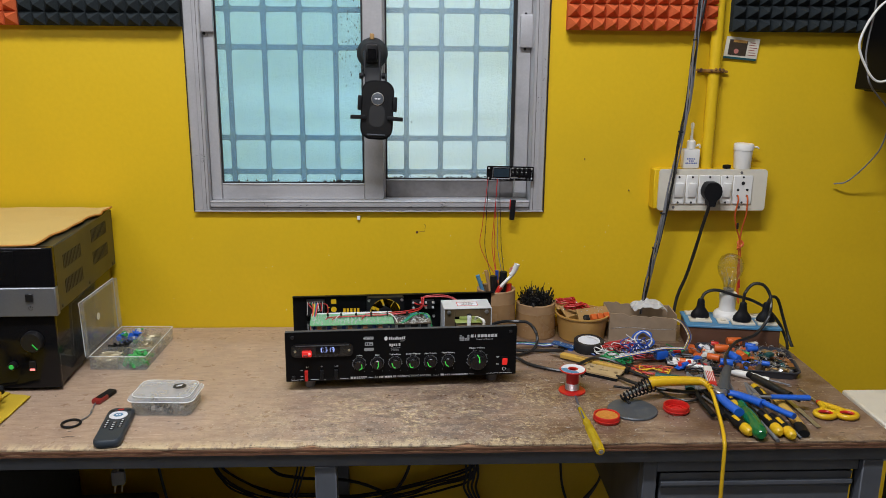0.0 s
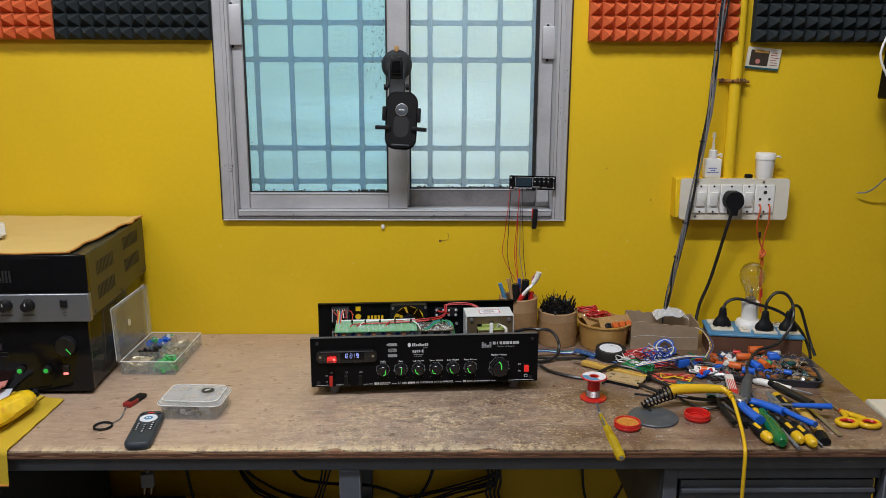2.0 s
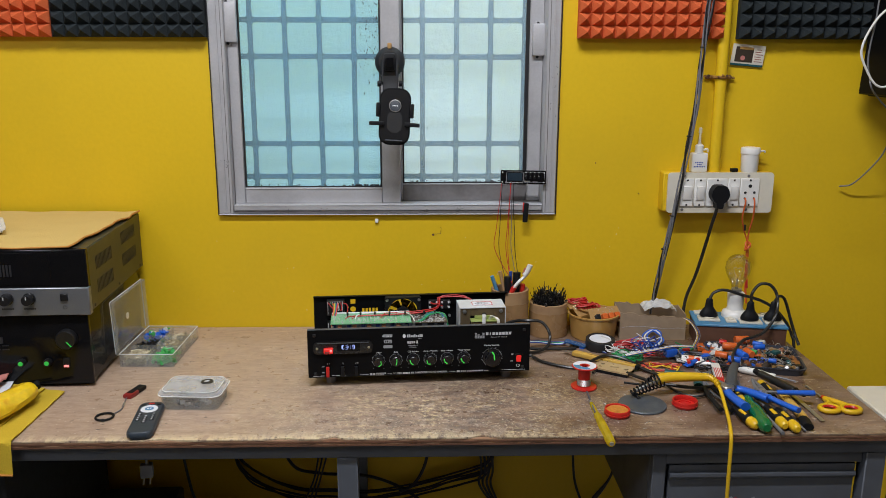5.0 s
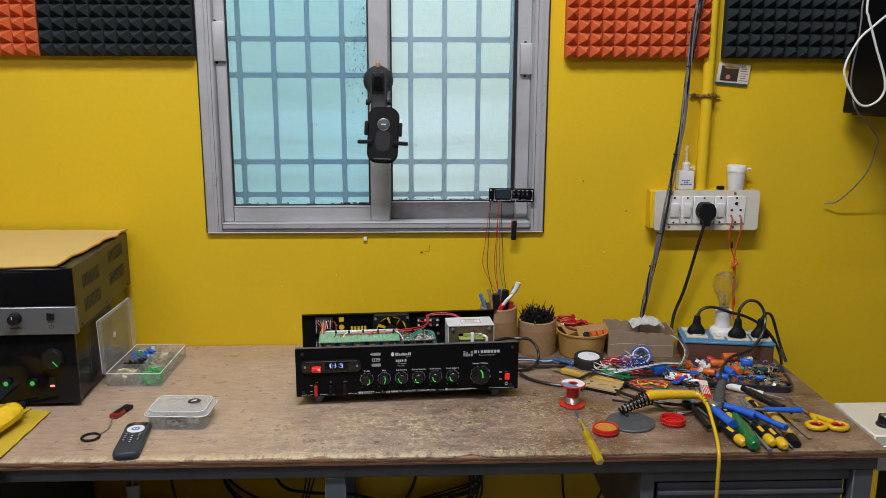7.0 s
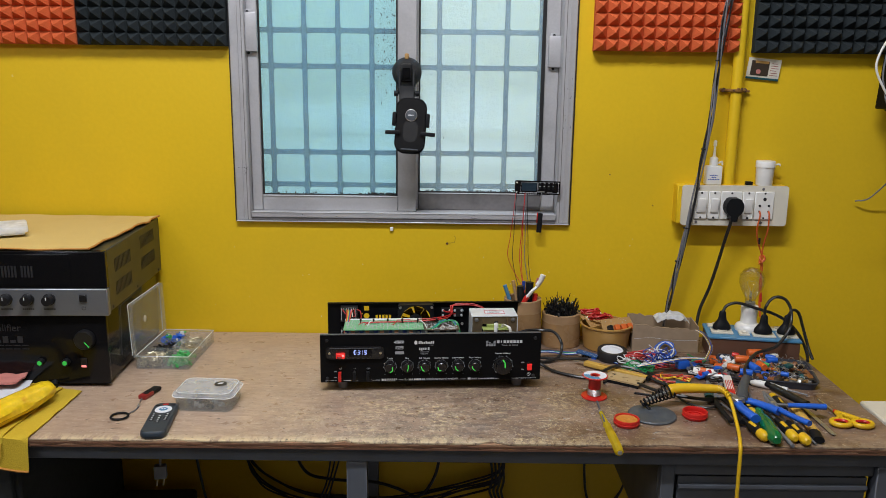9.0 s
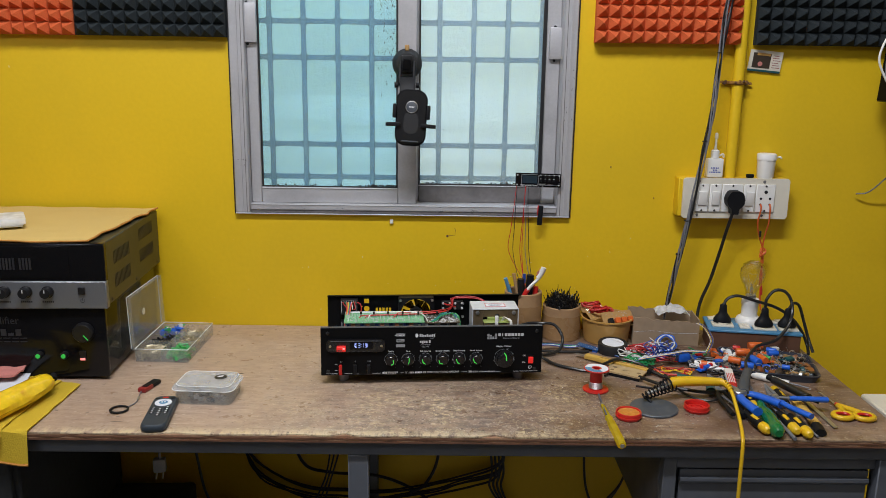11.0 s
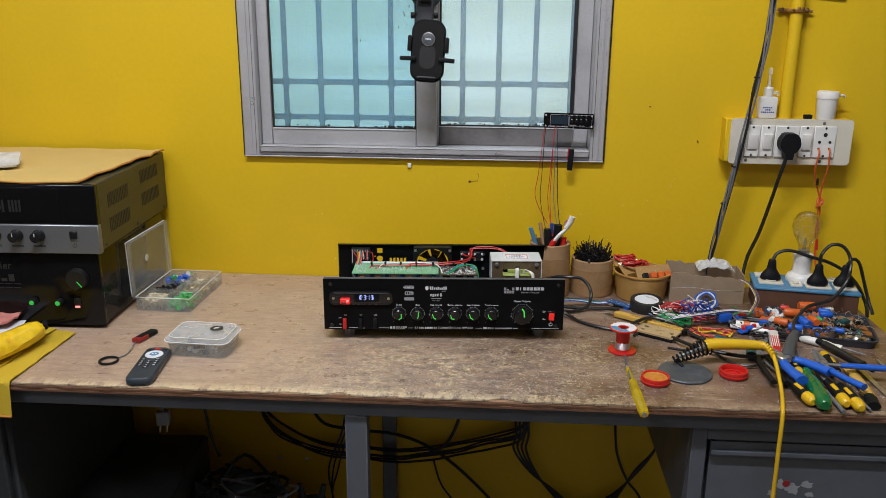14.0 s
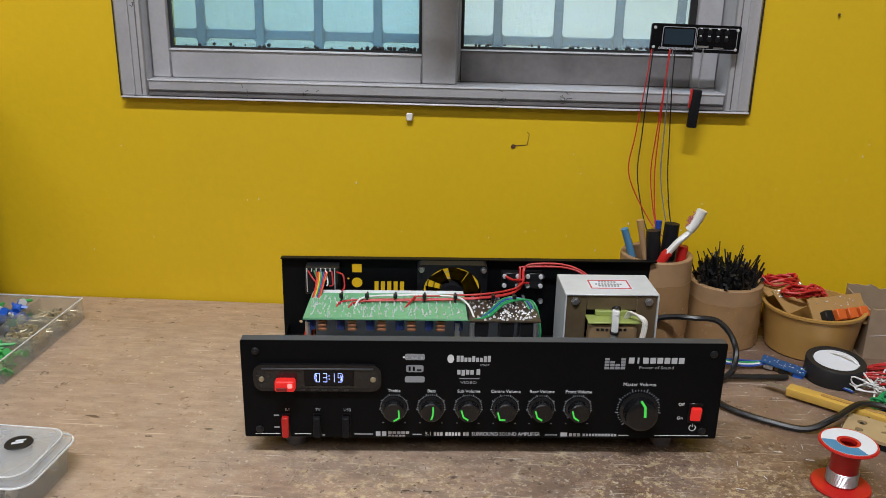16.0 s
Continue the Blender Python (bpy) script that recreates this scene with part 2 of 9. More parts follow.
M = dict(
    wall=wall_paint(),
    ply=worn_plywood(),
    ply_edge=material("plywood_edge", (0.15, 0.065, 0.035), 0.75, 0, 120, 0.4, 0.3, 0.6, (0.05, 0.025, 0.015), 25),
    ply_pale=material("plywood_edge_pale", (0.33, 0.19, 0.11), 0.75, 0, 120, 0.3, 0.3, 0.5, (0.1, 0.05, 0.03), 25),
    steel=material("grey_painted_steel", (0.092, 0.101, 0.120), 0.42, 0, 40, 0.15, 0.06, 0.3, (0.05, 0.045, 0.045), 12),
    alu=material("window_aluminium", (0.48, 0.475, 0.49), 0.42, 0.3, 220, 0.1, 0.06, 0.4, (0.22, 0.21, 0.215), 9),
    # pale tone that paints the highlights along aluminium edges
    alu_highlight=material("aluminium_edge_highlight", (0.74, 0.74, 0.77), 0.32, 0.2, 220, 0.1, 0.04),
    # darker aluminium for the recessed rail, track, groove strips and screws
    alu_dark=material("dark_aluminium", (0.2, 0.19, 0.19), 0.5, 0.4, 90, 0.25, 0.08, 0.5, (0.05, 0.045, 0.04), 14),
    rubber=material("black_rubber", (0.012, 0.012, 0.013), 0.55, 0, 60, 0.3, 0.05),
    # blue-grey of shaded bars behind tinted glass, put into the grille's colour
    grille=material("grille_backlit_tone", (0.11, 0.20, 0.26), 0.6, 0, 40, 0.15, 0.05, 0.3, (0.1, 0.13, 0.14), 12),
    plaster=material("white_outside_plaster_glow", (0.74, 0.81, 0.88), 0.9, 0, 60, 0.06, 1.0, 0.3, (0.70, 0.74, 0.78), 5)
    ,
    grey_cable=material("grey_cable", (0.17, 0.165, 0.18), 0.5, 0, 200, 0.15, 0.03),
    foam_black=material("charcoal_foam", (0.024, 0.030, 0.033), 0.95, 0, 420, 0.55, 0.4, spec=0.15),
    foam_orange=material("orange_foam", (0.60, 0.125, 0.042), 0.95, 0, 320, 0.2, 0.4, 0.2, (0.42, 0.06, 0.015), 14, spec=0.15),
    black_metal=material("black_powder_coat", (0.0042, 0.0044, 0.005), 0.42, 0, 300, 0.15, 0.08, 0.15, (0.008, 0.008, 0.008), 8, spec=0.10),
    black_gloss=material("black_gloss_panel", (0.005, 0.005, 0.006), 0.12, 0, 60, 0.2, 0.0, spec=0.26),
    black_plastic=material("black_plastic", (0.010, 0.010, 0.011), 0.36, 0, 200, 0.2, 0.05, spec=0.35),
    soft_black=material("soft_black_plastic", (0.008, 0.0084, 0.010), 0.5, 0, 300, 0.2, 0.08, spec=0.18),
    dark_cover=material("olive_black_cover", (0.038, 0.036, 0.022), 0.42, 0, 300, 0.15, 0.08, 0.2, (0.03, 0.028, 0.02), 8),
    silver=material("brushed_silver", (0.20, 0.21, 0.23), 0.4, 0.6, 250, 0.08, 0.03),
    zinc=material("zinc_steel", (0.5, 0.5, 0.5), 0.35, 0.85, 120, 0.15, 0.05, 0.3, (0.3, 0.29, 0.27), 20),
    trafo_grey=material("transformer_shell", (0.60, 0.62, 0.64), 0.45, 0.15, 160, 0.08, 0.06, 0.2, (0.3, 0.3, 0.3), 30),
    print_white=material("white_print", (0.72, 0.73, 0.75), 0.5, 0, 200, 0.08, 0.0),
    print_bar=material("half_covered_print", (0.52, 0.53, 0.55), 0.5, 0, 200, 0.1, 0.0),
    print_grey=material("grey_print", (0.3, 0.31, 0.33), 0.5, 0, 200, 0.08, 0.0),
    white_plastic=material("white_plastic", (0.74, 0.73, 0.70), 0.35, 0, 90, 0.04, 0.02, 0.2, (0.6, 0.57, 0.5), 18),
    ivory=material("ivory_board", (0.66, 0.62, 0.52), 0.45, 0, 60, 0.06, 0.04, 0.45, (0.42, 0.37, 0.27), 16),
    kraft=material("kraft_card", (0.36, 0.22, 0.11), 0.6, 0, 70, 0.16, 0.2, 0.6, (0.22, 0.125, 0.065), 26),
    carton=material("old_carton", (0.31, 0.225, 0.145), 0.8, 0, 50, 0.2, 0.2, 0.5, (0.22, 0.155, 0.095), 14),
    amber=material("amber_plastic", (0.42, 0.235, 0.065), 0.35, 0, 50, 0.1, 0.03, 0.3, (0.3, 0.16, 0.05), 12),
    paxolin=material("paxolin_board", (0.40, 0.235, 0.085), 0.5, 0, 80, 0.12, 0.05),
    red=material("red_plastic", (0.52, 0.018, 0.014), 0.32, 0, 80, 0.08, 0.02, 0.2, (0.36, 0.012, 0.01), 30),
    yellow=material("yellow_plastic", (0.68, 0.42, 0.012), 0.35, 0, 80, 0.06, 0.02, 0.25, (0.42, 0.25, 0.02), 35),
    blue=material("blue_grip", (0.014, 0.11, 0.56), 0.38, 0, 80, 0.1, 0.04, 0.2, (0.01, 0.04, 0.2), 40),
    blue_board=material("blue_edge", (0.06, 0.22, 0.40), 0.45, 0, 80, 0.1, 0.04, 0.3, (0.2, 0.25, 0.3), 30),
    green=material("green_grip", (0.006, 0.13, 0.035), 0.2, 0, 80, 0.15, 0.02, coat=0.3),
    green_plug=material("green_wall_plug", (0.05, 0.36, 0.085), 0.4, 0, 80, 0.1, 0.02),
    teal=material("teal_grip", (0.01, 0.072, 0.078), 0.5, 0, 80, 0.15, 0.04),
    orange=material("orange_film", (0.62, 0.12, 0.02), 0.4, 0, 80, 0.1, 0.03),
    brown=material("brown_wood", (0.12, 0.055, 0.032), 0.55, 0, 45, 0.3, 0.1, 0.3, (0.05, 0.025, 0.015), 14),
    pcb_green=material("pcb_green", (0.15, 0.40, 0.21), 0.38, 0, 220, 0.18, 0.05, 0.35, (0.2, 0.42, 0.26), 40),
    pcb_dark=material("pcb_dark", (0.045, 0.032, 0.022), 0.4, 0, 160, 0.25, 0.05),
    pcb_blue=material("pcb_blue", (0.012, 0.075, 0.22), 0.35, 0, 160, 0.2, 0.05),
    solder=material("solder", (0.72, 0.73, 0.74), 0.25, 0.3, 200, 0.1, 0.05),
    brass=material("brass", (0.50, 0.44, 0.30), 0.38, 0.7, 150, 0.15, 0.05),
    copper=material("copper_wire", (0.55, 0.27, 0.12), 0.35, 0.8, 150, 0.15, 0.05),
    bobbin=material("bobbin_green", (0.30, 0.36, 0.10), 0.45, 0, 80, 0.1, 0.04),
    varnish=material("brown_varnish_paper", (0.24, 0.16, 0.085), 0.4, 0, 60, 0.2, 0.06),
    cloth=material("yellow_cloth", (0.58, 0.42, 0.15), 0.95, 0, 420, 0.22, 0.5, 0.3, (0.50, 0.34, 0.10), 9, spec=0.1),
    cloth_old=material("mustard_cloth", (0.54, 0.38, 0.035), 0.95, 0, 420, 0.25, 0.5, 0.3, (0.48, 0.31, 0.02), 9, spec=0.1),
    cloth_hem=material("rust_hem_thread", (0.46, 0.21, 0.05), 0.95, 0, 300, 0.25, 0.4, spec=0.1),
    pink_cloth=material("pink_cloth", (0.52, 0.20, 0.17), 0.95, 0, 300, 0.15, 0.4, spec=0.1),
    paper=material("white_paper", (0.66, 0.68, 0.72), 0.8, 0, 60, 0.05, 0.05),
    wire_red=material("red_wire", (0.48, 0.02, 0.018), 0.42, 0, 80, 0.1, 0.02),
    wire_white=material("white_wire", (0.72, 0.72, 0.70), 0.42, 0, 80, 0.06, 0.02),
    wire_blue=material("blue_wire", (0.02, 0.06, 0.33), 0.42, 0, 80, 0.1, 0.02),
    wire_green=material("green_wire", (0.015, 0.27, 0.085), 0.42, 0, 80, 0.1, 0.02),
    wire_yellow=material("yellow_wire", (0.72, 0.47, 0.02), 0.42, 0, 80, 0.1, 0.02),
    wire_orange=material("orange_wire", (0.62, 0.11, 0.02), 0.42, 0, 80, 0.1, 0.02),
    wire_black=material("black_cable", (0.011, 0.011, 0.012), 0.36, 0, 80, 0.2, 0.02),
    wire_grey=material("grey_cable", (0.15, 0.155, 0.17), 0.45, 0, 80, 0.2, 0.02),
    disc_grey=material("grey_base_disc", (0.062, 0.072, 0.086), 0.48, 0.1, 200, 0.12, 0.08, 0.3, (0.18, 0.19, 0.19), 60),
    dark_bag=material("dark_fabric", (0.042, 0.047, 0.053), 0.9, 0, 90, 0.3, 0.2),
    floor=material("cement_floor", (0.18, 0.172, 0.165), 0.7, 0, 20, 0.15, 0.1, 0.3, (0.12, 0.115, 0.11), 4),
    ceiling=material("white_ceiling", (0.75, 0.74, 0.71), 0.85, 0, 30, 0.04, 0.1),
    led_green=glow("green_led", (0.06, 0.9, 0.12), 0.25),
    led_red=glow("red_led", (1.0, 0.22, 0.20), 1.5),
    print_dim=material("dim_print", (0.022, 0.022, 0.025), 0.4, 0, 200, 0.1, 0.0),
    led_blue=glow("display_blue", (0.36, 0.45, 1.0), 1.7),
    lamp_tube=glow("lamp_tube", (1.0, 0.97, 0.93), 4.0),
    # green pointer line with an added glow of its own
    pointer=glow("green_pointer_glow", (0.08, 0.85, 0.1), 0.5),
    pane_cyan=clear("cyan_tinted_pane", (0.64, 0.84, 0.93), 0.05, 0.08, 0.12, (0.75, 0.9, 0.95), 7.0),
    pane_clear=clear("pale_pane", (0.82, 0.92, 0.97), 0.05, 0.08, 0.15, (0.88, 0.94, 0.97), 7.0),
    clear_plastic=clear("milky_clear_plastic", (0.95, 0.955, 0.95), 0.10, 0.12, 0.14, (0.9, 0.94, 0.96), 30.0),
    frosted=clear("frosted_lid_plastic", (0.95, 0.955, 0.95), 0.12, 0.12, 0.26, (0.93, 0.95, 0.99), 30.0, rim=0.4),
    clear_lens=clear("clear_lens", (0.75, 0.76, 0.78), 0.10, 0.08, 0.05),
    bulb_glass=clear("bulb_glass", (0.95, 0.95, 0.92), 0.12, 0.03, rim=0.9, blend=0.35),
    clear_amber=clear("clear_amber_handle", (0.80, 0.62, 0.05), 0.12, 0.08, 0.62, (0.90, 0.70, 0.04), 30.0),
    blade=clear("smoked_blade", (0.16, 0.15, 0.12), 0.0, 0.3, rim=0.0),
    flux=material("flux_resin", (0.50, 0.19, 0.035), 0.35, 0, 200, 0.4, 0.3, 0.5, (0.6, 0.34, 0.08), 90),
    maroon=material("maroon_plastic", (0.24, 0.016, 0.016), 0.35, 0, 80, 0.1, 0.02),
    # opaque pale tone that paints the bright edges of clear plastic
    plastic_edge_glint=material("plastic_edge_glint", (0.72, 0.74, 0.75), 0.3, 0, 60, 0.08, 0.02),
    brown_tape=material("brown_packing_tape", (0.33, 0.195, 0.09), 0.26, 0, 60, 0.15, 0.25, 0.5, (0.22, 0.12, 0.05), 30),
    navy=material("navy_sleeve", (0.012, 0.028, 0.13), 0.4, 0, 80, 0.1, 0.03),
    resistor=material("brown_resistor", (0.24, 0.085, 0.03), 0.45, 0, 200, 0.3, 0.03),
    core=material("bronzed_core_plates", (0.20, 0.145, 0.085), 0.4, 0.55, 90, 0.2, 0.06, 0.4, (0.12, 0.09, 0.06), 30),
    smoky=material("smoky_bezel", (0.011, 0.0115, 0.012), 0.25, 0, 240, 0.6, 0.1, 0.7, (0.03, 0.03, 0.028), 170, coat=0.2),
    # lighter grey for the panel's top edges and the bezel's top rib
    panel_rim=material("grey_panel_rim", (0.055, 0.058, 0.066), 0.45, 0, 200, 0.15, 0.05),
    knob_black=material("knob_black", (0.008, 0.008, 0.009), 0.2, 0, 200, 0.2, 0.02, spec=0.5),
    rocker_red=glow("lit_rocker", (0.80, 0.022, 0.018), 0.65),
    cutter_tan=material("cutter_ochre", (0.60, 0.37, 0.075), 0.4, 0, 80, 0.08, 0.03, 0.3, (0.45, 0.27, 0.06), 25),
    plate_tan=material("pale_tan_plate", (0.44, 0.32, 0.17), 0.5, 0, 80, 0.12, 0.05, 0.3, (0.3, 0.2, 0.1), 22),
    tape_film=clear("clear_film", (0.92, 0.93, 0.94), 0.25, 0.15, 0.62, (0.95, 0.97, 0.99), 40.0),
)

for _n in M["plaster"].node_tree.nodes:
    if _n.bl_idname == "ShaderNodeBump":
        _n.inputs["Distance"].default_value = 0.004
# faint blue glow added to the outside plaster, in place of daylight
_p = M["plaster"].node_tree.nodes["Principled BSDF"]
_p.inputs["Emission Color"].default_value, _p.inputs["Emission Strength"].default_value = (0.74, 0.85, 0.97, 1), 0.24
# dull tone for the unseen walls, chosen to limit bounce and reflections
M["room_wall"] = material("low_bounce_room_tone", (0.28, 0.255, 0.215), 0.8, 0, 30, 0.05, 0.1, 0.3, (0.22, 0.2, 0.17), 2)

# ---- mesh tools ----
def bx(bm, x0, x1, y0, y1, z0, z1, bevel=0.0, seg=1, m=None):
    """A box between two corners, with bevelled edges, optionally moved by m."""
    made = bmesh.ops.create_cube(bm, size=1.0)["verts"]
    mat = Matrix.Translation(((x0 + x1) / 2, (y0 + y1) / 2, (z0 + z1) / 2)) @ Matrix.Diagonal((abs(x1 - x0), abs(y1 - y0), abs(z1 - z0), 1))
    bmesh.ops.transform(bm, matrix=mat, verts=made)
    if bevel > 0:
        edges = list({e for v in made for e in v.link_edges})
        res = bmesh.ops.bevel(bm, geom=edges, offset=bevel, segments=seg, affect="EDGES", profile=0.6)
        made = list({v for f in res["faces"] for v in f.verts} | {v for v in made if v.is_valid})
    if m is not None:
        bmesh.ops.transform(bm, matrix=m, verts=made)
    return bm


def lathe(bm, profile, seg=28, m=None):
    """A body turned about z from (radius, height) pairs."""
    rings = []
    for r, z in profile:
        if r < 1e-6:
            rings.append([bm.verts.new((0, 0, z))])
        else:
            rings.append([bm.verts.new((r * math.cos(2 * math.pi * k / seg), r * math.sin(2 * math.pi * k / seg), z)) for k in range(seg)])
    for a, b in zip(rings, rings[1:]):
        for k in range(seg):
            q = [a[k % len(a)], a[(k + 1) % len(a)], b[(k + 1) % len(b)], b[k % len(b)]]
            q = list(dict.fromkeys(q))
            if len(q) > 2:
                bm.faces.new(q)
    if m is not None:
        bmesh.ops.transform(bm, matrix=m, verts=[v for r in rings for v in r])
    return bm


def smooth_path(points, steps=8):
    """A Catmull-Rom line through the points."""
    p = [Vector(q) for q in points]
    p = [p[0] * 2 - p[1]] + p + [p[-1] * 2 - p[-2]]
    out = []
    for i in range(1, len(p) - 2):
        a, b, c, d = p[i - 1:i + 3]
        for k in range(steps):
            t = k / steps
            out.append(0.5 * (2 * b + (c - a) * t + (2 * a - 5 * b + 4 * c - d) * t * t + (3 * b - a - 3 * c + d) * t ** 3))
    out.append(p[-2])
    return out


def sweep(bm, points, r, seg=8, steps=8, flat=1.0):
    """A round cord of radius r (or a pair of end radii) along a smooth line."""
    line = smooth_path(points, steps) if steps > 1 else [Vector(q) for q in points]
    up = Vector((0.13, 0.21, 0.97))
    rings = []
    for i, q in enumerate(line):
        t = (line[min(i + 1, len(line) - 1)] - line[max(i - 1, 0)]).normalized()
        s = t.cross(up)
        s = s.normalized() if s.length > 1e-4 else Vector((1, 0, 0))
        n = s.cross(t).normalized()
        f = i / max(1, len(line) - 1)
        rad = r if isinstance(r, float) else r[0] + (r[1] - r[0]) * f
        rings.append([bm.verts.new(q + rad * (math.cos(2 * math.pi * k / seg) * s + flat * math.sin(2 * math.pi * k / seg) * n)) for k in range(seg)])
    for a, b in zip(rings, rings[1:]):
        for k in range(seg):
            bm.faces.new((a[k], a[(k + 1) % seg], b[(k + 1) % seg], b[k]))
    bm.faces.new(rings[0])
    bm.faces.new(rings[-1][::-1])
    return bm


def prism(bm, outline, z0, z1, m=None):
    """A flat plate with the given outline in x and y."""
    lo = [bm.verts.new((x, y, z0)) for x, y in outline]
    hi = [bm.verts.new((x, y, z1)) for x, y in outline]
    n = len(lo)
    bm.faces.new(hi)
    bm.faces.new(lo[::-1])
    for k in range(n):
        bm.faces.new((lo[k], lo[(k + 1) % n], hi[(k + 1) % n], hi[k]))
    if m is not None:
        bmesh.ops.transform(bm, matrix=m, verts=lo + hi)
    return bm


def rounded(w, h, r, seg=5, cx=0.0, cy=0.0):
    """A rounded rectangle as an outline."""
    out = []
    for ax, ay, a0 in ((w / 2 - r, h / 2 - r, 0), (-w / 2 + r, h / 2 - r, 90), (-w / 2 + r, -h / 2 + r, 180), (w / 2 - r, -h / 2 + r, 270)):
        for k in range(seg + 1):
            a = radians(a0 + 90 * k / seg)
            out.append((cx + ax + r * math.cos(a), cy + ay + r * math.sin(a)))
    return out


def mesh_of(name, bm, mat, smooth=40):
    bmesh.ops.recalc_face_normals(bm, faces=bm.faces)
    me = bpy.data.meshes.new(name)
    bm.to_mesh(me)
    bm.free()
    me.materials.append(mat)
    if smooth:
        for p in me.polygons:
            p.use_smooth = True
        me.set_sharp_from_angle(angle=radians(smooth))
    return me


def part(name, bm, mat, parent, label="", m=None, smooth=40):
    o = new(name, mesh_of(name, bm, mat, smooth))
    o.parent = parent
    if m is not None:
        o.matrix_basis = m
    if label:
        tagged(o, label)
    if name in TINY:
        tagged(o, kind="stuff")
    return o


TINY = {"print", "scale", "solder", "solder_joints", "pins", "dirt", "mould_spots", "pencil_marks", "vent_slots", "badge", "badge_gap", "badge_mark", "digits", "weld_fillets", "level_bars", "bristles", "sticker_print", "power_mark", "filament", "border", "button_marks"}


def thing(name, label, category, m=None, group="", kind=""):
    """An Empty at the base of a thing; its parts hang under it."""
    o = new(name)
    o.empty_display_size = 0.02
    if m is not None:
        o.matrix_basis = m
    return tagged(o, label, category, group, kind)


def single(name, bm, mat, label, category, m=None, group="", kind="", smooth=40):
    """A thing of one mesh."""
    o = new(name, mesh_of(name, bm, mat, smooth))
    if m is not None:
        o.matrix_basis = m
    return tagged(o, label, category, group, kind)


def B():
    return bmesh.new()


def words(text, size, mat, parent, m, name="lettering", align="CENTER", depth=0.0002):
    """Raised printing in the built-in font, as a mesh."""
    cu = bpy.data.curves.new("text", "FONT")
    cu.body, cu.size, cu.align_x, cu.align_y, cu.extrude, cu.resolution_u = text, size, align, "CENTER", depth, 2
    tmp = bpy.data.objects.new("text", cu)
    me = bpy.data.meshes.new_from_object(tmp)
    bpy.data.objects.remove(tmp)
    bpy.data.curves.remove(cu)
    me.materials.append(mat) if not me.materials else None
    me.materials[0] = mat
    o = new(name, me)
    o.parent, o.matrix_basis = parent, m
    return o


def sheet_with_holes(outline, holes, thick):
    """A plate in x and y with openings cut right through it, as a bmesh."""
    cu = bpy.data.curves.new("sheet", "CURVE")
    cu.dimensions, cu.fill_mode, cu.extrude = "2D", "BOTH", thick / 2
    for ring in (outline, *holes):
        s = cu.splines.new("POLY")
        s.points.add(len(ring) - 1)
        for p, (x, y) in zip(s.points, ring):
            p.co = (x, y, 0, 1)
        s.use_cyclic_u = True
    tmp = bpy.data.objects.new("sheet", cu)
    me = bpy.data.meshes.new_from_object(tmp)
    bm = bmesh.new()
    bm.from_mesh(me)
    bpy.data.objects.remove(tmp)
    bpy.data.curves.remove(cu)
    bpy.data.meshes.remove(me)
    return bm


def circle(cx, cy, r, n=24):
    return [(cx + r * math.cos(2 * math.pi * k / n), cy + r * math.sin(2 * math.pi * k / n)) for k in range(n)]


def rect(x0, x1, y0, y1):
    return [(x0, y0), (x1, y0), (x1, y1), (x0, y1)]


FRONT = Matrix.Rotation(radians(90), 4, "X")   # lays an x-y drawing upright, facing -y
rnd = random.Random(7)

# ---- the room ----
def wall(name, boxes, mat=None):
    bm = B()
    for b in boxes:
        bx(bm, *b)
    o = new(name, mesh_of(name, bm, mat or M["wall"], 0))
    return tagged(o, "unseen plain wall, dull to limit bounce light" if mat else "yellow painted plaster wall with small chips and scuffs", "wall", kind="structure")


WX, WE, WZ0, WZ1 = 0.409, 0.405, 1.053, 2.05
wall("wall_north", [(-2.2, -WX, 0, 0.2, 0, 3.2), (WE, 1.75, 0, 0.2, 0, 3.2), (-WX, WE, 0, 0.2, 0, WZ0), (-WX, WE, 0, 0.2, WZ1, 3.2)])
# side and rear walls stay unseen; they close the room and hold bounce down
wall("wall_west", [(-2.4, -2.2, -3.6, 0.2, 0, 3.2)], M["room_wall"])
wall("wall_east", [(1.75, 1.95, -3.6, 0.2, 0, 3.2)], M["room_wall"])
wall("wall_south", [(-2.4, 1.95, -3.8, -3.6, 0, 3.2)], M["room_wall"])
tagged(new("floor", mesh_of("floor", bx(B(), -2.4, 1.95, -3.8, 0.2, -0.1, 0), M["floor"], 0)), "grey cement floor", "floor", kind="structure")
tagged(new("ceiling", mesh_of("ceiling", bx(B(), -2.4, 1.95, -3.8, 0.2, 3.2, 3.3), M["ceiling"], 0)), "white painted ceiling", "ceiling", kind="structure")
tagged(new("backdrop", mesh_of("backdrop", bx(B(), -2.5, 2.5, 0.95, 1.1, -0.5, 3.2), M["plaster"], 0)), "rough white plastered wall of the house opposite, with added glow", "outside wall", kind="structure")


def tube_fixture():
    """The batten tube light high on the wall behind the walker, which lights the bench."""
    o = thing("tube_light", "white batten tube light, lit, hung high up", "lamp", tube_lamp.matrix_world @ Matrix.Translation((0, 0, 0.03)))
    part("batten", bx(B(), -0.62, 0.62, -0.02, 0.02, 0.02, 0.06, 0.004), M["white_plastic"], o)
    inv = o.matrix_basis.inverted()
    for x in (-0.5, 0.5):
        top = o.matrix_basis @ Vector((x, 0, 0.05))
        part("hanger", sweep(B(), [inv @ top, inv @ Vector((top.x, top.y, 3.2))], 0.004, 8, 1), M["white_plastic"], o)
    part("tube", sweep(B(), [(-0.6, 0, 0.012), (0.6, 0, 0.012)], 0.008, 10, 1), M["lamp_tube"], o)


